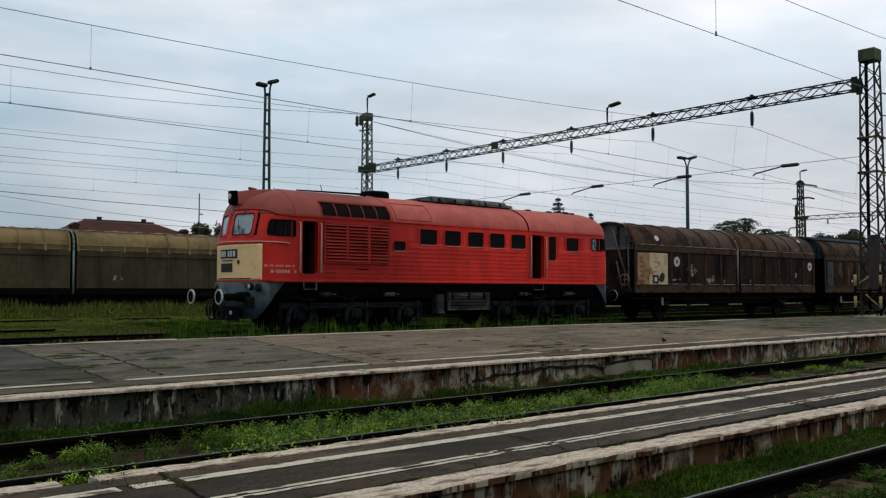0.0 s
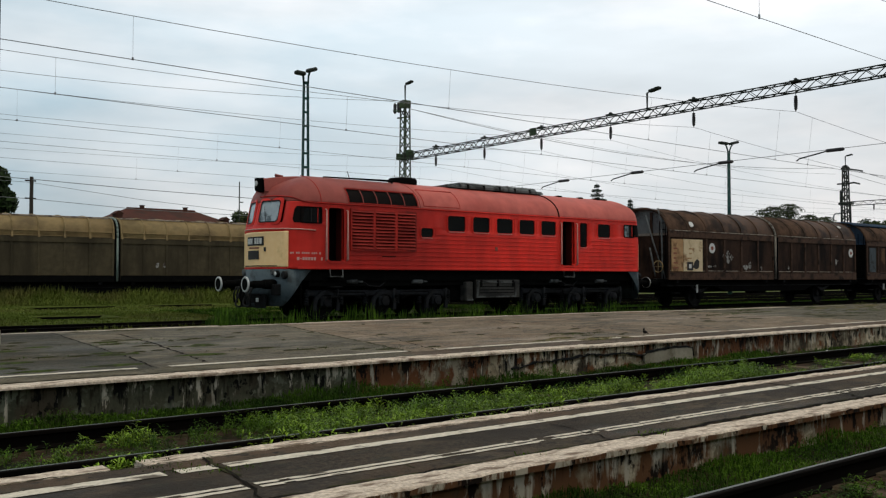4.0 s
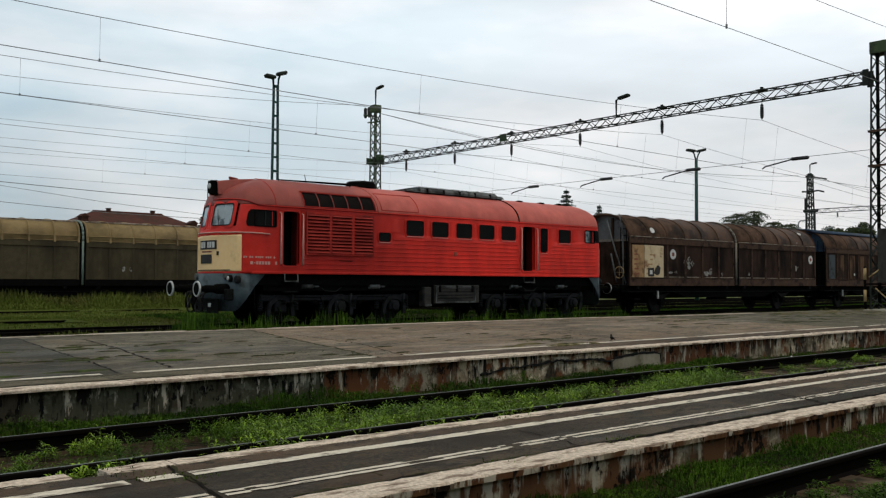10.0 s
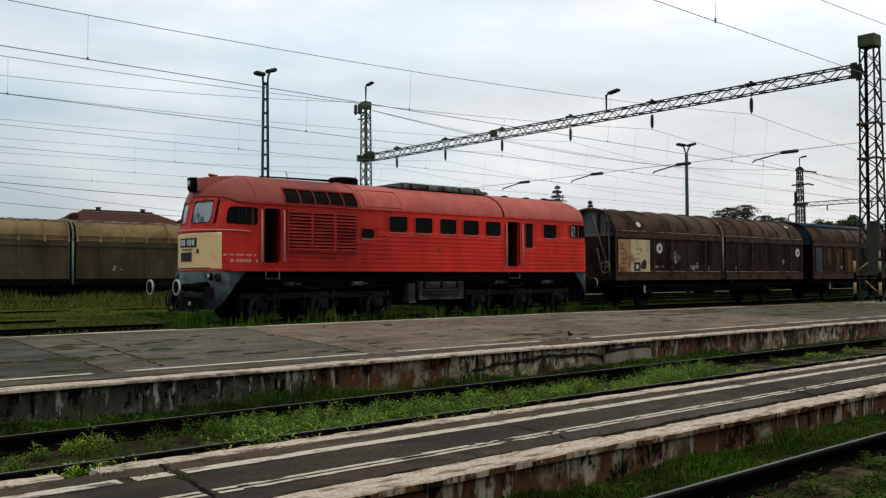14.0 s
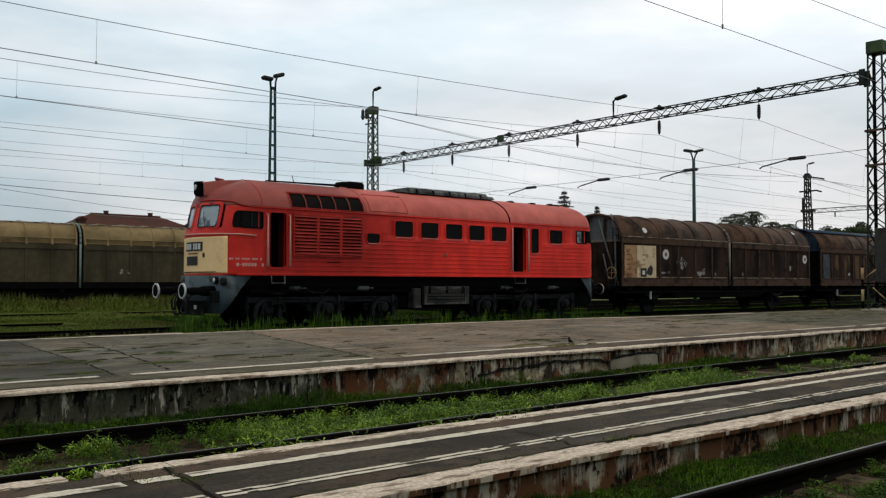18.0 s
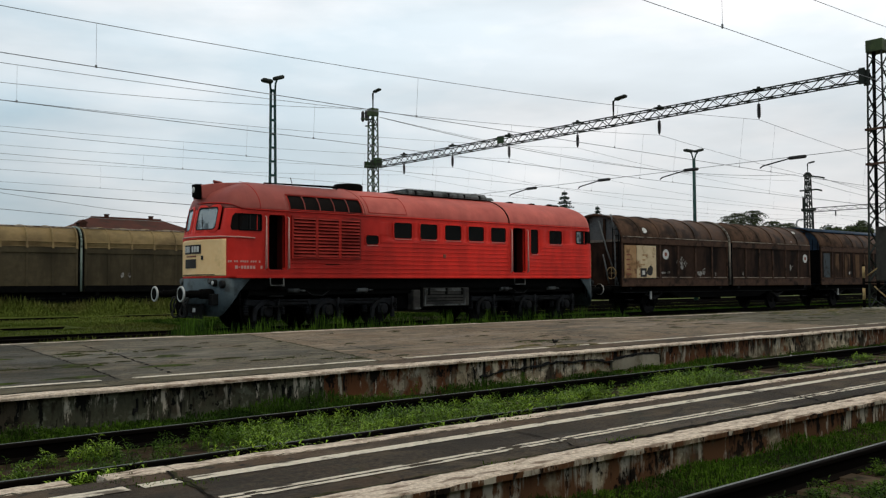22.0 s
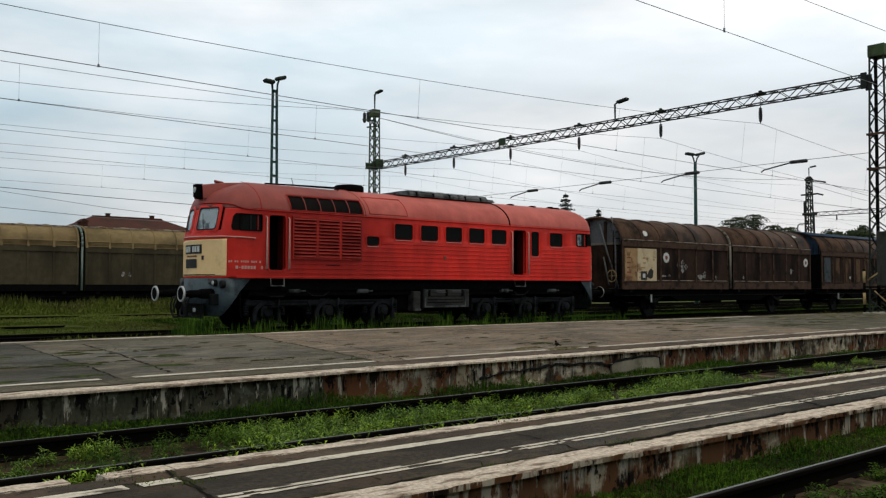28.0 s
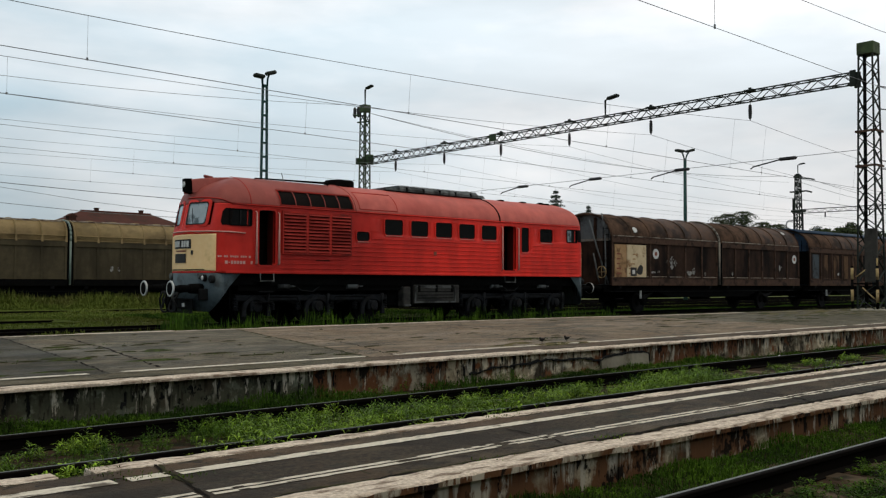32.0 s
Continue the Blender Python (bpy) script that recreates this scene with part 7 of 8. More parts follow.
def truss_beam(x, ya, yb, za, zb, label):
    b = thing("portal_beam", pose(x, ya, za), label, "beam", "portal beams")
    L, rise = yb - ya, zb - za
    for sx in (-0.2, 0.2):
        for sz in (-1, 1):
            part("chord", Mesh().tube((sx, 0, sz * 0.2), (sx, L, rise + sz * 0.2), 0.032, n=4), MASTDARK, b)
    n = int(L / 0.5)
    for face in range(4):
        pts = []
        for k in range(n + 1):
            u, q = k * L / n, 0.2 if k % 2 else -0.2
            z = rise * u / L
            pts.append({0: (-0.2, u, z + q), 1: (0.2, u, z + q), 2: (q, u, z + 0.2), 3: (q, u, z - 0.2)}[face])
        part("lacing", Mesh().path(pts, 0.018, n=4), MASTDARK, b)
    return b


PB = truss_beam(GX, 14.95, 45.75, 9.09, 8.98, "long dark steel lattice beam carrying the overhead wires")
part("end_bracket", Mesh().box(-0.24, -0.18, -0.12, 0.12, -0.34, 0.28, bevel=0.02).box(0.18, 0.24, -0.12, 0.12, -0.34, 0.28, bevel=0.02).box(-0.2, 0.2, -0.1, 0.0, -0.32, -0.22), MASTDARK, PB)
part("end_bracket", Mesh().box(-0.24, 0.24, 30.6, 30.85, -0.3, 0.3, bevel=0.03), MASTGREEN, PB)
mast_lamp(PB, 0, 26.85 - 14.95, 0.15, 0.78, -1)
part("mast_number_board", Mesh().box(-0.26, -0.22, 19.1, 19.6, -0.2, 0.2), MASTGREEN, PB)

HUNG = (19.3, 24.24, 29.1, 33.9, 38.5, 43.0)
for yt in HUNG:
    ins = thing("suspension_insulator", pose(GX, yt, 9.0), "dark suspension insulator hanging from the beam", "insulator", "hanging insulators")
    prof = [(-0.28, 0.03)]
    for k in range(7):
        zc, q = -0.32 - 0.08 * k, 0.065 + 0.018 * math.sin(math.pi * (k + 0.5) / 7)
        prof += [(zc, q), (zc - 0.03, q), (zc - 0.05, q * 0.72)]
    me = Mesh().lathe(prof + [(-0.9, 0.03)], (0, 0, 0), "z", 10)
    part("sheds", me, INSUL, ins, fix=True)
    part("link", Mesh().tube((0, 0, 0.02), (0, 0, -0.3), 0.014, n=5).tube((0, 0, -0.8), (0, 0, -0.96), 0.014, n=5), MASTDARK, ins)
    part("saddle", Mesh().box(-0.14, 0.14, -0.2, 0.2, 0.27, 0.34).box(-0.05, 0.05, -0.05, 0.05, 0.32, 0.43), MASTDARK, ins)


SPANS = (-22.5, GX, 90.7, 147.3)


def messenger(x, top, sag):
    for a, b in zip(SPANS, SPANS[1:]):
        if a <= x <= b:
            u = (x - a) / (b - a)
            return top - 4 * sag * u * (1 - u)
    return top


for k, yt in enumerate(HUNG):
    cw = thing("overhead_wire", pose(0, yt, 0), "thin overhead contact and carrier wire with droppers", "wire", "overhead wires")
    pts = [(x, 0, messenger(x, 8.05, 1.1)) for x in np.linspace(-22.5, 147.3, 61)]
    part("carrier_wire", Mesh().path(pts, 0.0088 if k < 2 else 0.0075, n=4), WIRE, cw)
    zz = [(x, (0.25 if i % 2 else -0.25), 6.0) for i, x in enumerate(SPANS)]
    part("contact_wire", Mesh().path(zz, 0.0105 if k < 2 else 0.0085, n=4), WIRE, cw)
    def cy(x):
        for (xa, ya, _), (xb, yb, _) in zip(zz, zz[1:]):
            if xa <= x <= xb:
                return ya + (yb - ya) * (x - xa) / (xb - xa)
        return 0
    for x in [6.75 + 0.12 * (-1) ** k + 8.95 * i for i in (-2, -1, 0, 1, 2)] + [32.9, 35.4] + [44.0 + 9.1 * i for i in range(11)]:
        part("dropper", Mesh().tube((x, 0, messenger(x, 8.05, 1.1)), (x, cy(x), 6.0), 0.0035 if k < 2 else 0.0025, n=4), WIRE, cw)
        part("clip", Mesh().box(x - 0.02, x + 0.02, cy(x) - 0.012, cy(x) + 0.012, 5.985, 6.045), WIRE, cw)
    # registration arm on the cross wire
    ra = thing("registration_arm", pose(GX, yt, 0), "slanting registration arm with a dark insulator", "arm", "registration arms")
    part("tube_arm", Mesh().path([(0, 0.0, 6.02), (0, -0.12, 6.1), (0, -1.25, 6.28)], 0.028, n=6), MASTDARK, ra)
    part("arm_insulator", Mesh().lathe([(-1.25, 0.04), (-1.3, 0.075), (-1.95, 0.075), (-2.0, 0.04)], (0, 0, 6.30), "y", 10), INSUL, ra)
cross = thing("cross_span_wire", pose(GX, 0, 0), "thin cross-span wires between the masts", "wire", "overhead wires")
part("lower_wire", Mesh().path([(0, 14.8, 6.34), (0, 46, 6.30)], 0.014, n=4), WIRE, cross)

nw = thing("overhead_wire", pose(0, 7.13, 0), "overhead contact and carrier wire above the near track", "wire", "overhead wires")
part("contact_wire", Mesh().path([(-80, -14.1, 5.6), (-25, 0.5, 5.33), (9, 0.5, 5.31), (17, 0.5, 5.26), (60, 0.5, 5.2)], 0.0055, n=4), WIRE, nw)
part("carrier_wire", Mesh().path([(-25, 0.5, 7.4), (-10, 0.5, 6.7), (2, 0.5, 6.36), (10, 0.5, 6.28), (15.3, 0.5, 6.34), (18.5, 0.5, 6.41), (25, 0.5, 6.7), (34, 0.5, 7.3)], 0.0055, n=4), WIRE, nw)
for x, z in ((3.4, 6.35), (12.43, 6.3), (21.4, 6.53)):
    part("dropper", Mesh().tube((x, 0.5, 5.3), (x, 0.5, z), 0.004, n=4), WIRE, nw)
    part("clip", Mesh().box(x - 0.015, x + 0.015, 0.49, 0.51, 5.27, 5.34), WIRE, nw)

feed = thing("feeder_line", pose(0, 47.2, 0), "feeder cables carried on the mast head", "wire", "overhead wires")
for dy, za, zb, sag, r, xs in ((0.0, 12.78, 12.78, 1.5, 0.013, (-22.5, GX)), (0.0, 12.5, 12.8, 1.35, 0.02, (GX, 90.7)), (-0.3, 12.4, 12.1, 0.95, 0.012, (GX, 90.7)), (-1.3, 12.8, 12.6, 1.2, 0.02, (90.7, 147.3)), (-1.3, 12.12, 12.1, 1.2, 0.02, (90.7, 147.3))):
    pts = []
    for u in np.linspace(0, 1, 22):
        pts.append((xs[0] + (xs[1] - xs[0]) * u, dy, za + (zb - za) * u - 4 * sag * u * (1 - u)))
    part("cable", Mesh().path(pts, r, n=5), WIRE, feed)

# the next portal down the line
M2 = lattice_mast(90.7, 45.9, -0.17, 13.0, 0.80, 0.40, "distant steel lattice mast", MASTDARK, step=0.7, cap=False, t=0.075)
mast_lamp(M2, 0, 0, 12.9, 1.1, -1)
part("cap", Mesh().box(-0.32, 0.32, -0.36, 0.36, 12.66, 12.84, bevel=0.03).box(-0.16, 0.16, -0.18, 0.18, 12.82, 13.1, bevel=0.03), MASTDARK, M2)
part("feeder_arm", Mesh().path([(0, -0.2, 12.62), (0, -1.1, 12.52), (0, -1.8, 12.34)], 0.075, n=6), MASTDARK, M2)
part("cross_arm", Mesh().path([(0, 0.9, 11.2), (0, 0, 11.18), (0, -0.9, 11.22), (0, -1.5, 11.04)], 0.085, n=6), MASTDARK, M2)
part("tension_weight", Mesh().tube((-0.1, 0.44, 8.9), (-0.1, 0.44, 10.5), 0.15, n=8).tube((-0.1, 0.44, 10.4), (-0.1, 0.1, 11.2), 0.03, n=5), MASTDARK, M2, "column of tension weights")
part("guide_frame", Mesh().tube((0, 0.52, 5.5), (0, 0.50, 9.3), 0.06, n=4).tube((0, -0.55, 5.5), (0, -0.50, 9.3), 0.06, n=4).path([(0, 0.5 if k % 2 else -0.5, 5.6 + 0.6 * k) for k in range(7)], 0.04, n=4), MASTDARK, M2)
part("work_stage", Mesh().box(-0.4, 0.4, -0.66, 0.62, 8.98, 9.24, bevel=0.03), MASTDARK, M2)
truss_beam(90.7, 14.5, 45.6, 8.9, 8.9, "distant steel lattice beam")
for yt in HUNG:
    io = part("suspension_insulator", Mesh().tube((0, 0, -0.15), (0, 0, -0.75), 0.07, n=8), INSUL)
    io.location = (90.7, yt, 8.9)
    tagged(io, "dark suspension insulator on the distant beam", "insulator", "hanging insulators")


# ---- lamps ----
def lamp_mast(x, y, z0, h, label, w=0.42, mat=TEAL, top=True, step=0.72, taper=0.38, first=0.7):
    """Two legs joined by plates like a ladder, set along the tracks."""
    m = thing("lamp_mast", pose(x, y, z0), label, "lamp", "yard lamp masts")
    for s in (-1, 1):
        a, b = w / 2, w / 2 * (1 - taper)
        part("leg", Mesh().prism([(s * (a - 0.05), 0), (s * (a + 0.05), 0), (s * (b + 0.045), h), (s * (b - 0.045), h)], "y", -0.06, 0.06), mat, m, fix=True)
    z = first
    while z < h - 0.3:
        ww = w / 2 * (1 - taper * z / h) - 0.03
        part("rung", Mesh().box(-ww, ww, -0.05, 0.05, z - 0.055, z + 0.055), mat, m)
        z += step
    if top:
        part("neck", Mesh().box(-0.15, 0.15, -0.06, 0.06, h - 0.12, h + 0.02), mat, m)
        for s in (-1, 1):
            br = part("bracket", Mesh().path([(s * 0.13, 0, h - 0.1), (s * 0.16, 0, h + 0.35), (s * 0.25, -0.02, h + 0.42 + (0.2 if s > 0 else 0))], 0.05), mat, m)
            part("lamp_head", Mesh().box(-0.30, 0.30, -0.18, 0.18, -0.10, 0.10, bevel=0.07, m=pose(s * 0.34, 0, h + 0.42 + (0.26 if s > 0 else 0), 0, -18 if s > 0 else 3)), MASTDARK, br)
    return m


lamp_mast(23.62, 40.75, -0.17, 11.65, "tall teal-painted ladder-frame lamp mast with two lamp heads", w=0.46, taper=0.5)
l2 = thing("lamp_mast", pose(61.9, 40.75, -0.17), "slim green pole with twin lamp heads", "lamp", "yard lamp masts")
part("pole", Mesh().tube((0, 0, 0), (0, 0, 11.4), 0.17, 0.12, n=10), TEAL, l2)
for s in (-1, 1):
    ar = part("lamp_arm", Mesh().path([(0, 0, 11.2), (s * 0.3, 0, 11.8), (s * 0.5, 0, 11.95)], 0.06), TEAL, l2)
    part("lamp_head", Mesh().box(-0.5, 0.5, -0.18, 0.18, -0.1, 0.1, bevel=0.05, m=pose(s * 0.72, 0, 12.0 + (0.15 if s > 0 else 0), 0, -14 if s > 0 else 0)), MASTDARK, ar)
nm = lamp_mast(2.87, 14.75, FPZ, 12.0, "teal ladder-frame lamp mast on a concrete foot with a switch box", w=0.60, top=False, step=0.55, taper=0.1, first=0.55)
part("foot", Mesh().box(-0.85, 0.32, -0.5, 0.55, -0.05, 0.24, bevel=0.04), CONCRETE, nm, "pale concrete foot")
cb = part("switch_box", Mesh().box(-0.62, 0.31, -0.22, -0.07, 0.24, 0.84, bevel=0.015), TEAL, nm, "teal steel switch box")
part("lid", Mesh().box(-0.64, 0.33, -0.25, -0.06, 0.84, 0.87), MASTDARK, cb)
part("notice", Mesh().box(-0.05, 0.06, -0.235, -0.22, 0.62, 0.76), YELLOW, cb, "small yellow notice")
part("dark_band", Mesh().box(0.262, 0.358, -0.065, 0.065, 0.87, 1.52), RUBBER, nm, "black painted foot of the leg")
part("marker_stripe", Mesh().box(0.256, 0.364, -0.07, 0.07, 1.14, 1.36), YELLOW, nm, "faded yellow stripe")

# ---- backdrop: house, poles, trees ----
house = thing("house", pose(43.0, 110, -0.2), "long house with a hipped dark red tile roof and chimneys", "house")
hx, hy = 8.0, 5.2
a = [(-hx, -hy, 8.0), (hx, -hy, 8.0), (hx, hy, 8.0), (-hx, hy, 8.0)]
r0, r1 = (-4.3, 0, 9.95), (4.5, 0, 9.95)
for nm2, pts in (("roof_slope", (a[0], a[1], r1, r0)), ("roof_slope", (a[2], a[3], r0, r1)), ("roof_hip", (a[1], a[2], r1)), ("roof_hip", (a[3], a[0], r0))):
    me = Mesh()
    me.face(pts)
    rf = part(nm2, me, ROOFTILE, house, "dark red tiled roof plane")
    md = rf.modifiers.new("thickness", "SOLIDIFY")
    md.thickness = 0.15
part("ridge_tiles", Mesh().path([r0, r1], 0.14, n=6), ROOFTILE, house)
part("wall", Mesh().box(-hx + 0.5, hx - 0.5, -hy + 0.5, hy - 0.5, 0.0, 8.0), PLASTER, house)
for xx in (-2.4, 3.2):
    part("chimney", Mesh().box(xx - 0.22, xx + 0.22, -0.22, 0.22, 9.4, 10.32).box(xx - 0.27, xx + 0.27, -0.27, 0.27, 10.32, 10.4), ROOFTILE, house)
part("dormer", Mesh().box(-7.2, -6.4, -4.6, -3.5, 8.0, 8.9).prism([(-7.4, 8.9), (-6.2, 8.9), (-6.8, 9.3)], "y", -4.7, -3.2), ROOFTILE, house, fix=True)
part("dormer", Mesh().box(6.3, 7.1, -4.6, -3.5, 8.0, 8.7).prism([(6.1, 8.7), (7.3, 8.7), (6.7, 9.1)], "y", -4.7, -3.2), ROOFTILE, house, fix=True)

up = thing("utility_pole", pose(17.62, 70, -0.17), "dark wooden utility pole with insulators", "pole")
part("pole", Mesh().tube((0, 0, 0), (0, 0, 8.8), 0.17, 0.13, n=8), BARK, up)
for zz in (8.5, 7.2):
    part("cross_arm", Mesh().box(-0.45, 0.3, -0.05, 0.05, zz - 0.05, zz + 0.05), BARK, up)
uw = thing("utility_wires", pose(17.62, 70, 0), "drooping utility wires from the pole", "wire", "overhead wires")
for z0, z1, z2, r in ((8.55, 8.2, 7.6, 0.026), (8.3, 7.4, 6.3, 0.016), (7.1, 6.6, 6.2, 0.02)):
    part("cable", Mesh().path([(-30, 0, z0 + 0.8), (-12, 0, z0 + 0.1), (0, 0, z0 - 0.1), (8, 0, z1), (18, -4, z2)], r, n=5), WIRE, uw)
rod = thing("lightning_rod", pose(29.3, 60, -0.17), "thin dark pole behind the wagons", "pole")
part("rod", Mesh().tube((0, 0, 0), (0, 0, 8.4), 0.06, 0.04, n=6), MASTDARK, rod)
part("arm", Mesh().tube((0, 0, 6.9), (0.3, 0, 6.9), 0.04, n=5), MASTDARK, rod)


def leaf_cloud(me, c, r, n, size):
    """Leaf tufts through a lumpy volume."""
    for _ in range(n):
        d = Vector((random.gauss(0, 1), random.gauss(0, 1), random.gauss(0, 1))).normalized()
        p = Vector(c) + Vector((d.x * r[0], d.y * r[1], d.z * r[2])) * random.random() ** 0.45
        u = Vector((random.gauss(0, 1), random.gauss(0, 1), random.gauss(0, 1))).normalized()
        v = u.orthogonal().normalized()
        s = size * random.uniform(0.5, 1.3)
        me.face([p - u * s, p + v * s * 0.6, p + u * s, p - v * s * 0.6])


def broad_tree(x, y, h, w, label, n=1600, low=0.25, leaf=LEAF):
    t = thing("tree", pose(x, y, -0.17), label, "tree", "background trees")
    tk = Mesh().tube((0, 0, 0), (0.1, 0, h * 0.45), h * 0.03, h * 0.018, 8)
    tips = []
    for k in range(15):
        a = k * 2.4 + random.uniform(-0.4, 0.4)
        zt = random.uniform(low + 0.1, 0.88)
        reach = w * random.uniform(0.2, 0.46) * (1.15 - 0.75 * max(0.0, zt - 0.5))
        tip = (math.cos(a) * reach, math.sin(a) * reach, h * zt)
        tk.tube((0.1, 0, h * random.uniform(0.25, 0.45)), tip, h * 0.012, h * 0.004, 5)
        tips.append(tip)
    part("trunk", tk, BARK, t)
    me = Mesh()
    for tip in tips:
        q = random.uniform(0.5, 1.1)
        leaf_cloud(me, tip, (w * 0.2 * q, w * 0.2 * q, h * 0.13 * q), int(n * q / 4), h * 0.02 + 0.07)
    part("crown", me, leaf, t, "dark green uneven crown")
    return t


def fir(x, y, h, w):
    t = thing("fir_tree", pose(x, y, -0.17), "dark pointed fir tree in the distance", "tree", "background trees")
    part("trunk", Mesh().tube((0, 0, 0), (0, 0, h * 0.98), h * 0.018, 0.03, 6), BARK, t)
    me = Mesh()
    tiers = 20
    for k in range(tiers):
        z = h * (0.22 + 0.77 * k / tiers)
        r = w * (1 - k / tiers) ** 0.85 * random.uniform(0.7, 1.15) + 0.12
        for j in range(9):
            a = j * 0.7 + k * 1.3 + random.uniform(-0.25, 0.25)
            for u in (0.15, 0.4, 0.7, 1.0):
                q = r * u * random.uniform(0.8, 1.1)
                leaf_cloud(me, (math.cos(a) * q, math.sin(a) * q, z - 0.28 * q), (0.04 + 0.2 * r, 0.04 + 0.2 * r, 0.22), 6, 0.10 + 0.09 * r)
    part("crown", me, LEAF_FIR, t)


fir(89.7, 78.9, 14.2, 3.6)
fir(96.6, 79.0, 12.5, 2.4)
broad_tree(17.2, 100, 14.0, 10.5, "dense dark broadleaf tree behind the wagons", n=5200, low=0.12, leaf=LEAF_DENSE)
broad_tree(9.5, 103, 12.8, 10, "dense dark broadleaf tree behind the wagons", n=3000, low=0.15, leaf=LEAF_DENSE)


def feathery_tree(x, y, h, w, label, stems=8):
    """A loose tree whose long drooping fronds stand apart against the sky."""
    t = thing("tree", pose(x, y, -0.17), label, "tree", "background trees")
    tk, me = Mesh().tube((0, 0, 0), (0, 0, h * 0.5), h * 0.025, h * 0.016, 7), Mesh()
    for k in range(stems):
        a, q = k * 2.4, w * (0.1 + 0.32 * k / stems)
        tip = Vector((math.cos(a) * q, math.sin(a) * q, h * random.uniform(0.70, 0.93)))
        tk.tube((0, 0, h * random.uniform(0.3, 0.5)), tip, h * 0.01, h * 0.004, 5)
        leaf_cloud(me, tip - Vector((0, 0, 0.1 * h)), (w * 0.16, w * 0.16, h * 0.10), 130, 0.26)
        for f in range(11):
            b, L = f * 0.6 + random.uniform(-0.3, 0.3), w * random.uniform(0.16, 0.30)
            for u in range(1, 9):
                u = u / 8
                p = tip + Vector((math.cos(b) * L * u, math.sin(b) * L * u, L * (0.75 * u - 0.95 * u * u)))
                leaf_cloud(me, p, (0.16, 0.16, 0.10), 4, 0.17)
    part("trunk", tk, BARK, t)
    part("crown", me, LEAF, t, "loose drooping green fronds")


random.seed(41)
for k, (xt, ht, wt) in enumerate(((137.5, 12.6, 6.5), (143.6, 14.0, 7.5), (147.8, 15.2, 8), (151.4, 14.1, 7), (158.0, 13.9, 7), (162.4, 13.8, 6))):
    feathery_tree(xt, 85 + (k % 3), ht, wt, "loose feathery tree on the far side of the yard")
for xt, ht, wt, nl in ((183.0, 13.9, 10, 2200), (189.0, 14.9, 10, 2400), (194, 13.9, 9, 1600), (206, 13.8, 9, 1200)):
    broad_tree(xt, 86, ht, wt, "bushy olive tree on the far side of the yard", n=nl, low=0.2)
for k, (xt, yt2) in enumerate(((24.5, 118), (53.6, 106), (51.6, 105), (29, 115))):
    broad_tree(xt, yt2, (10.4, 11.4, 10.6, 9.2)[k], (2.5, 3.0, 3.4, 4)[k], "small garden tree beside the house", n=500)
for xs, hs, arm in ((161.6, 13.4, 2.4), (172.4, 12.5, 2.2)):
    sl = thing("street_lamp", pose(xs, 84.2, -0.17), "tall grey street lamp with a curved arm beyond the yard", "lamp", "street lamps")
    part("pole", Mesh().path([(0, 0, 0), (0, 0, hs - 0.9), (0.25, 0, hs - 0.25), (0.8, 0, hs), (arm * 0.6, 0, hs + 0.1)], 0.13, n=7), LAMPGREY, sl)
    part("lamp_head", Mesh().box(-0.75, 0.75, -0.2, 0.2, -0.14, 0.12, bevel=0.08, m=pose(arm, 0, hs + 0.16, 0, -8)), LAMPGREY, sl, "grey lamp head")
me = Mesh()
for k in range(60):
    xk = -60 + k * 9 + random.uniform(-3, 3)
    leaf_cloud(me, (xk, 150 + random.uniform(-6, 6), 2.2), (7, 3, 3.4), 130, 0.5)
tagged(part("far_hedge", me, LEAF), "low dark hedge along the far edge of the yard", "hedge", kind="stuff")


# ---- grass ----
def blades(name, label, n, place, length, width, mat, lean=0.5, clump=1):
    """One object of many blades; place(i) gives x, y, z and a scale."""
    v, f = [], []
    for i in range(n):
        cx, cy, z, s = place(i)
        for _ in range(clump):
            a = random.uniform(0, 2 * math.pi)
            x, y = (cx, cy) if clump == 1 else (cx + random.gauss(0, 0.03), cy + random.gauss(0, 0.03))
            L, wd = length * s * random.uniform(0.5, 1.25), width * random.uniform(0.7, 1.3)
            dx, dy = math.cos(a), math.sin(a)
            b = random.uniform(0.1, lean) * L
            k = len(v)
            up = math.sqrt(max(0.02 * L * L, L * L - b * b))
            v += [(x - dy * wd * 0.6, y + dx * wd * 0.6, z), (x + dy * wd * 0.6, y - dx * wd * 0.6, z), (x + dx * b * 0.35 + dy * wd, y + dy * b * 0.35 - dx * wd, z + up * 0.62),
                  (x + dx * b * 0.35 - dy * wd, y + dy * b * 0.35 + dx * wd, z + up * 0.62), (x + dx * b, y + dy * b, z + up * (1.0 - 0.3 * b / L))]
            f += [(k, k + 1, k + 2, k + 3), (k + 3, k + 2, k + 4)]
    d = bpy.data.meshes.new(name)
    d.from_pydata(v, [], f)
    d.materials.append(mat)
    return tagged(new(name, d), label, "grass", kind="stuff")


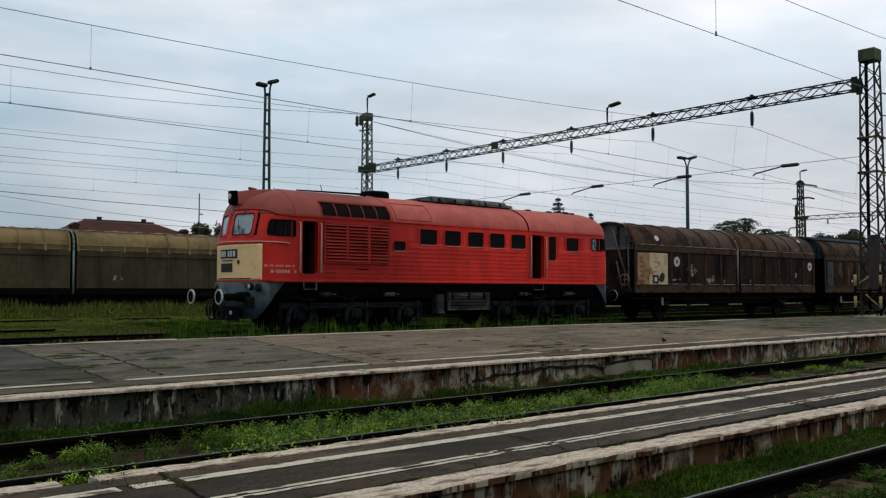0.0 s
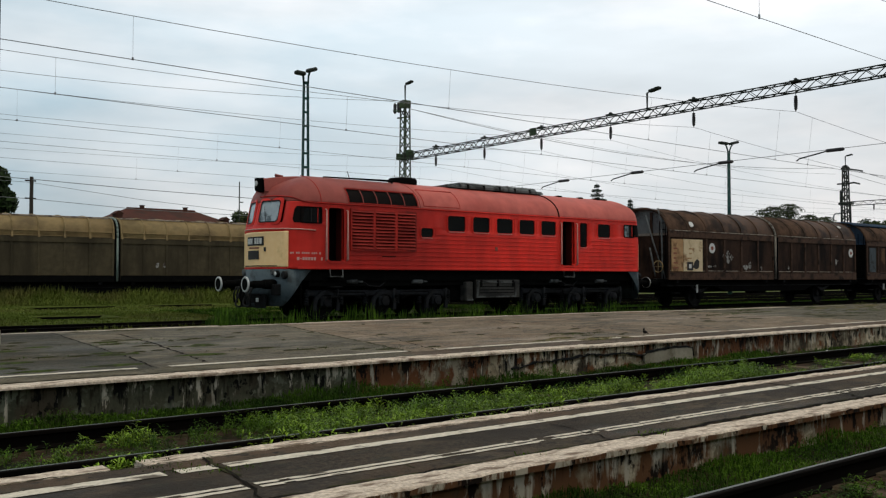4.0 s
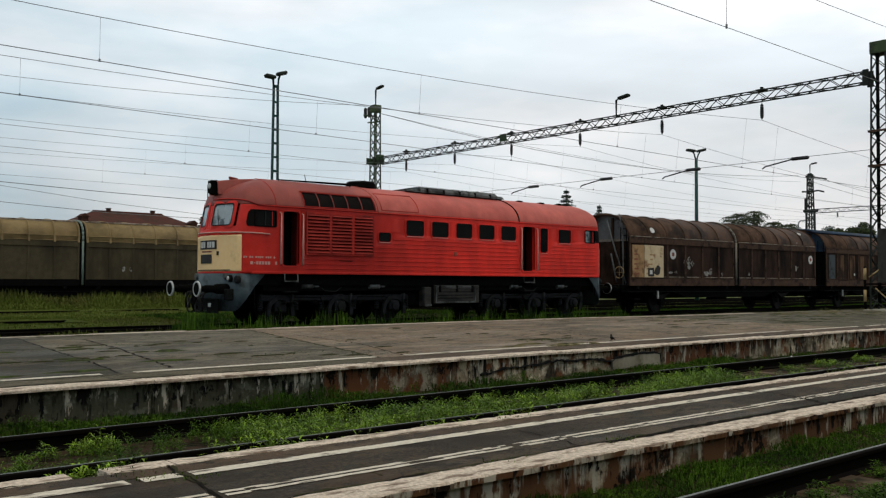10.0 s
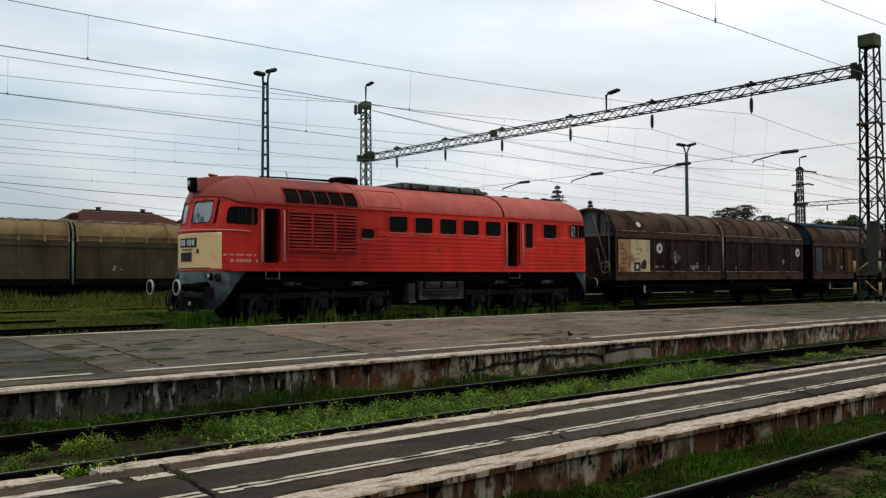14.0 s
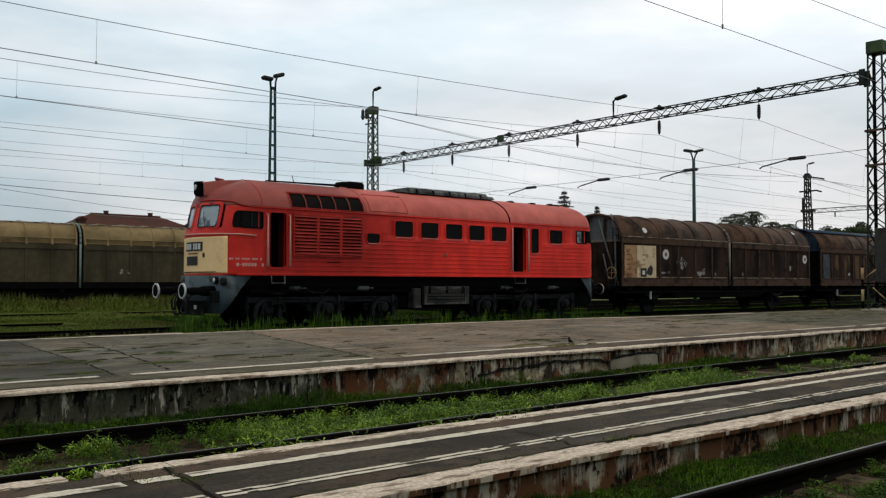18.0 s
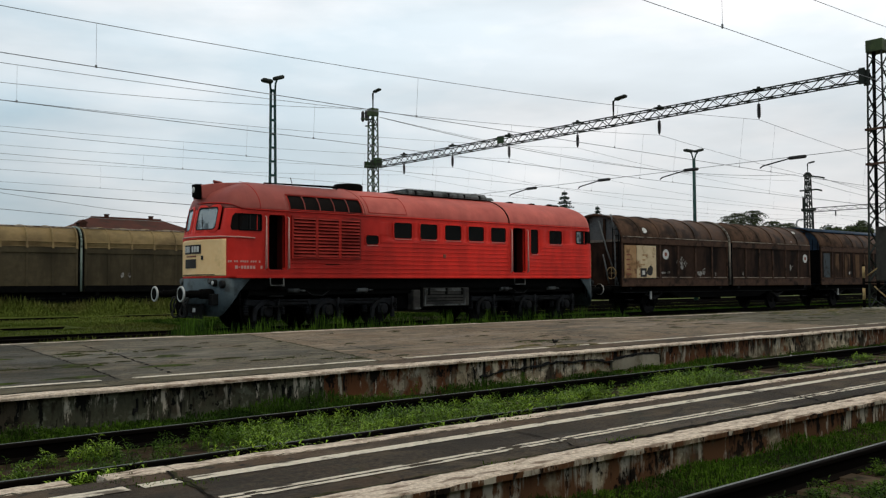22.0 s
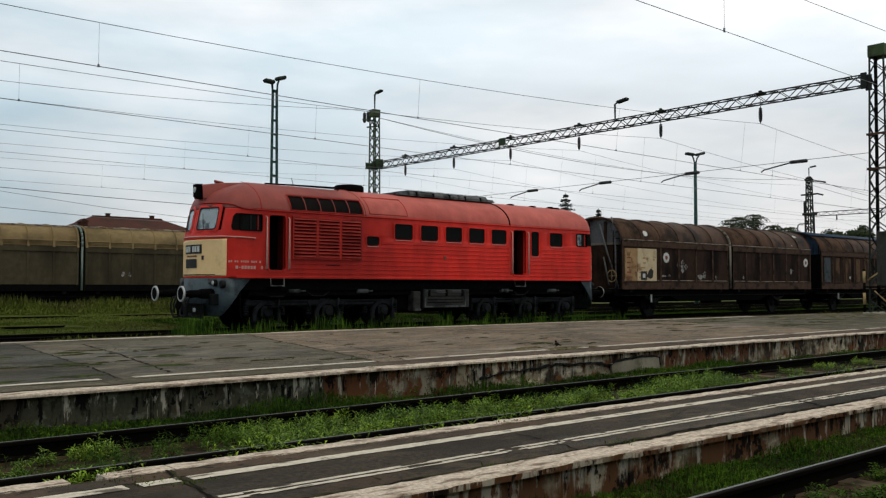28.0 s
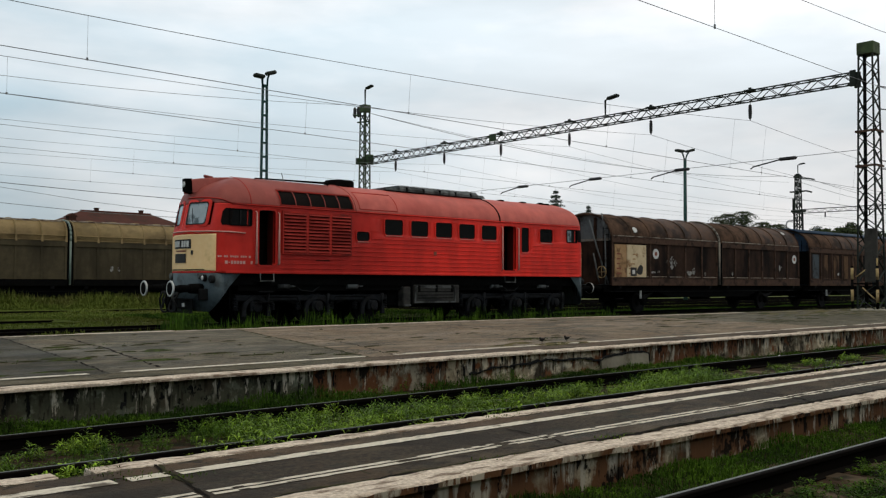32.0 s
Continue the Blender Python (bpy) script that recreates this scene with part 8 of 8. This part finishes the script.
def stalks(name, label, n, place, height, leaf, width, mat, leaves=14):
    """One object of branching weeds: upright stems with narrow leaves set round them."""
    v, f = [], []
    for i in range(n):
        cx, cy, z, s = place(i)
        for _ in range(random.choice((1, 2, 2, 3))):
            h = height * s * random.uniform(0.5, 1.25)
            tx, ty = random.gauss(0, 0.28) * h, random.gauss(0, 0.28) * h
            bx, by = cx + random.gauss(0, 0.035), cy + random.gauss(0, 0.035)
            k = len(v)
            v += [(bx - 0.003, by, z), (bx + 0.003, by, z), (bx + tx, by + ty, z + h)]
            f.append((k, k + 1, k + 2))
            m = max(4, int(leaves * (0.5 + 0.5 * s)))
            for q in range(m):
                u = 0.12 + 0.88 * (q + random.random()) / m
                a = q * 2.4 + random.uniform(-0.4, 0.4)
                L, w = leaf * random.uniform(0.55, 1.2) * (1.15 - 0.55 * u), width * random.uniform(0.7, 1.3)
                dx, dy, up = math.cos(a), math.sin(a), random.uniform(0.0, 1.3)
                px, py, pz = bx + tx * u, by + ty * u, z + h * u
                mx, my, mz = px + dx * L * 0.5, py + dy * L * 0.5, pz + up * L * 0.5
                k = len(v)
                v += [(px, py, pz), (mx - dy * w, my + dx * w, mz), (px + dx * L, py + dy * L, pz + up * L * 0.7 - 0.15 * L), (mx + dy * w, my - dx * w, mz)]
                f.append((k, k + 1, k + 2, k + 3))
    d = bpy.data.meshes.new(name)
    d.from_pydata(v, [], f)
    d.materials.append(mat)
    return tagged(new(name, d), label, "weeds", kind="stuff")


def rough_ground(x0, x1, y0, y1, seed, rise=None):
    """Grass on the turf, thin where the rails lie open."""
    def place(i):
        while True:
            x, y = x0 + (x1 - x0) * random.random() ** 1.3, random.uniform(y0, y1)
            z = turf(x, y)
            q = -0.6 if z < -0.1 and x < 22 else noise.noise((x * 0.35, y * 0.2, seed))
            return x, y, z, (0.75 + 0.5 * q) * (rise(y) if rise else 1.0)
    return place


def tufts(x0, x1, y0, y1, z, thresh, scale, seed):
    def place(i):
        while True:
            x, y = x0 + (x1 - x0) * random.random() ** 1.5, random.uniform(y0, y1)
            d = noise.noise((x * scale, y * scale * 1.3, seed))
            if d > thresh:
                return x, y, z, 0.6 + min(0.8, (d - thresh) * 1.6)
    return place


def clumps(x0, x1, y0, y1, seed):
    """Weeds in ragged clumps with bare soil between them."""
    def place(i):
        while True:
            x, y = x0 + (x1 - x0) * random.random() ** 1.6, random.uniform(y0, y1)
            d = noise.noise((x * 1.1, y * 1.9, seed)) + 0.5 * noise.noise((x * 3.1, y * 3.7, seed + 1)) - (0.20 if x < 3.9 else 0.12 if x > 12 else -0.24)
            if d > 0.15:
                return x, y, -0.16, (random.uniform(0.45, 1.1) + min(0.5, d)) * (1.0 if x < 12 else 0.6)
    return place


def bank(x0, x1, y0, y1, rise, seed):
    """Grass on soil that is heaped up against a wall."""
    def place(i):
        while True:
            x, y = x0 + (x1 - x0) * random.random() ** 1.5, y0 + (y1 - y0) * random.random() ** 0.8
            d = noise.noise((x * 0.9, y, seed)) + 0.5 * noise.noise((x * 2.7, y * 2, seed))
            if d > -0.45:
                return x, y, -0.165 + (rise * (0.7 + 0.6 * d)) * ((y - y0) / (y1 - y0)) ** 1.5, 0.6 + max(0.0, d)
    return place


stalks("weeds_in_track", "fresh green narrow-leaved weeds between the rails", 1650, clumps(0.5, 45, 6.44, 7.84, 31), 0.115, 0.078, 0.0056, WEED, 16)
stalks("dark_weeds_in_track", "darker low weeds between the rails", 1100, clumps(0.5, 45, 6.44, 7.84, 33), 0.095, 0.062, 0.0045, GRASS_MID, 11)
stalks("weeds_at_track_end", "dark green weeds on the bare track bed", 280, tufts(0.8, 4.6, 6.45, 7.75, -0.16, -0.12, 1.5, 37), 0.11, 0.06, 0.0045, GRASS_MID, 13)
blades("low_grass_in_track", "low green growth between the rails", 5000, clumps(0.5, 45, 6.46, 7.82, 31), 0.05, 0.005, GRASS, 0.8)
blades("grass_by_platform", "green grass along the platform wall", 60000, bank(0, 60, 7.98, 8.72, 0.12, 5), 0.07, 0.0055, GRASS_DEEP, 0.9)
blades("thick_grass_by_platform", "thick green grass at the foot of the wall", 12000, bank(0.5, 6.5, 8.05, 8.72, 0.15, 7), 0.085, 0.004, GRASS_DEEP, 0.7)
stalks("weeds_by_platform", "leafy weeds along the platform wall", 1500, bank(0, 60, 8.0, 8.68, 0.11, 6), 0.10, 0.06, 0.006, GRASS_MID, 10)
blades("grass_by_strip", "low grass beside the narrow platform", 80000, bank(1, 40, 3.19, 3.86, 0.10, 9), 0.06, 0.0032, GRASS_DEEP, 0.95)
stalks("weeds_by_strip", "leafy weeds beside the narrow platform", 600, bank(1, 30, 3.22, 3.8, 0.09, 8), 0.06, 0.035, 0.0045, GRASS_MID, 8)
stalks("weeds_by_near_rail", "leafy weeds that lean over the rail", 170, tufts(2.0, 40, 6.22, 6.42, -0.13, 0.05, 1.3, 11), 0.15, 0.10, 0.0085, WEED, 9)
stalks("weeds_beside_near_rail", "leafy weeds between the nearest sleepers", 420, tufts(2.0, 6.0, 1.7, 2.92, -0.16, -0.05, 2.2, 14), 0.10, 0.06, 0.0055, GRASS_MID, 13)
stalks("weeds_on_sleepers", "sparse weeds in the nearest track bed", 2600, tufts(2, 30, 1.55, 2.98, -0.16, -0.12, 1.4, 13), 0.075, 0.055, 0.006, GRASS_MID, 11)
blades("tall_grass", "sparse tall grass in front of the locomotive wheels", 1250, tufts(10.2, 29, 21.9, 23.2, -0.15, -0.1, 0.9, 15), 0.44, 0.0075, GRASS_MID, 0.16)
blades("grass_by_yard_rail", "low grass beside the yard track", 3600, tufts(10.8, 30, 21.6, 23.3, -0.15, -0.25, 0.8, 16), 0.20, 0.012, GRASS_DEEP, 0.7)
blades("dull_grass_by_yard_rail", "dull low grass beside the yard track", 3500, tufts(28, 75, 21.6, 23.3, -0.15, 0.0, 0.8, 18), 0.13, 0.012, GRASS_DULL, 0.7)
blades("thin_grass_by_yard_rail", "thin low grass beside the yard track", 1500, tufts(3, 12, 21.6, 23.2, -0.15, 0.05, 0.9, 17), 0.20, 0.010, GRASS_DRY, 0.5)
blades("yard_grass", "short rough grass over the yard tracks", 40000, rough_ground(3, 13, 25.4, 31.0, 19), 0.10, 0.010, GRASS_DRY, 0.9)
# deep green here stands in for the train's shade on the grass
blades("yard_grass_by_train", "short grass beside the train, coloured dark for its shade", 70000, rough_ground(12, 75, 25.4, 31.0, 20), 0.17, 0.013, GRASS_DEEP, 0.9)
blades("yard_grass_beyond", "rough grass over the farther yard tracks", 90000, rough_ground(3, 85, 31.0, 39.6, 21), 0.12, 0.013, GRASS_OLIVE, 0.95)
blades("yard_tall_grass", "taller olive grass at the foot of the standing wagons", 60000, rough_ground(3, 42, 39.4, 42.1, 23, lambda y: 0.15 + 0.85 * min(1, (y - 39.4) / 1.9)), 0.86, 0.016, GRASS_OLIVE, 0.9)
MOSS_AT = ((5.7, 11.2), (6.4, 10.8), (5.1, 14), (4.45, 13.3), (6.06, 13.7), (3.15, 11.6), (5.3, 16.5), (11.66, 10.8), (11.28, 10.68), (20.5, 13.9), (22.4, 14.3), (24, 15.3), (24.5, 12.15), (26.3, 13.4), (7.3, 10.2))


def on_platform(i):
    x, y = MOSS_AT[i % len(MOSS_AT)]
    return x + random.gauss(0, 0.34), y + random.gauss(0, 0.13), FPZ - 0.005, random.uniform(0.3, 1.0)


def on_strip(i):
    x, y = ((2.0, 5.42), (2.05, 5.2), (2.12, 5.05), (4.05, 4.1), (5.27, 4.13), (5.4, 5.38), (2.3, 4.9), (1.95, 5.5))[i % 8]
    return x + random.gauss(0, 0.09), y + random.gauss(0, 0.04), NPZ - 0.01, random.uniform(0.5, 1.0)


blades("platform_weeds", "small weeds in the cracks of the wide platform", 1500, on_platform, 0.022, 0.005, GRASS_DEEP, 0.9)
blades("strip_weeds", "small weeds in the joints of the narrow platform", 420, on_strip, 0.035, 0.0035, GRASS, 0.98)


# ---- movement ----
def motions():
    for ob in (LOCO, W1, W2):
        base = ob.matrix_basis.copy()
        walk(ob, [(t, Matrix.Translation((d, 0, 0)) @ base) for t, d in TRAIN])
    # the bird: where it stands, by time, and how upright
    rows = [(0, 14.02, 8), (0.5, 13.87, 0), (1.5, 13.43, 0), (2.0, 13.02, 0), (3.0, 12.85, 5), (3.5, 12.28, 25), (10.0, 12.24, 30), (11.0, 12.15, 10), (12.0, 11.87, 0), (12.5, 11.42, -8), (13.5, 11.37, 0), (14.5, 11.35, 25), (16.5, 11.19, 30), (18.6, 11.22, 30), (19.2, 10.96, 0), (20.5, 10.96, -10), (27.0, 10.96, -10), (28.0, 10.97, 25), (29.5, 11.0, 10), (30.5, 10.9, -10), (32, 10.9, -12)]
    walk(BIRD_THING, [(t, pose(x, 9.78 if t < 19 else 9.88, FPZ, 0, up, 0)) for t, x, up in rows])
    rows = [(0, 30, 9.2, FPZ, 0), (27.9, 30, 9.2, FPZ, 0), (28.3, 26.8, 9.9, 0.9, 20), (29.0, 18.9, 11.2, 0.95, 5), (29.6, 14.0, 11.2, 0.62, 20), (29.8, 12.4, 10.9, 0.40, 40), (30.0, 12.1, 10.8, FPZ, 25)]
    rows += [(30.2, 11.7, 10.45, FPZ, 10), (30.5, 11.25, 10.2, FPZ, 30), (30.8, 11.3, 9.98, FPZ, 0), (31.4, 11.4, 9.88, FPZ, -8), (32, 11.5, 9.88, FPZ, -5)]
    walk(SECOND_BIRD, [(t, pose(x, y, z, 0, up, 0)) for t, x, y, z, up in rows])
    for ob, x, r in WHEELS:
        if ob.parent in (LOCO, W1, W2):
            walk(ob, [(t, pose(x, 0, r, 0, math.degrees(d / r), 0)) for t, d in TRAIN])


motions()
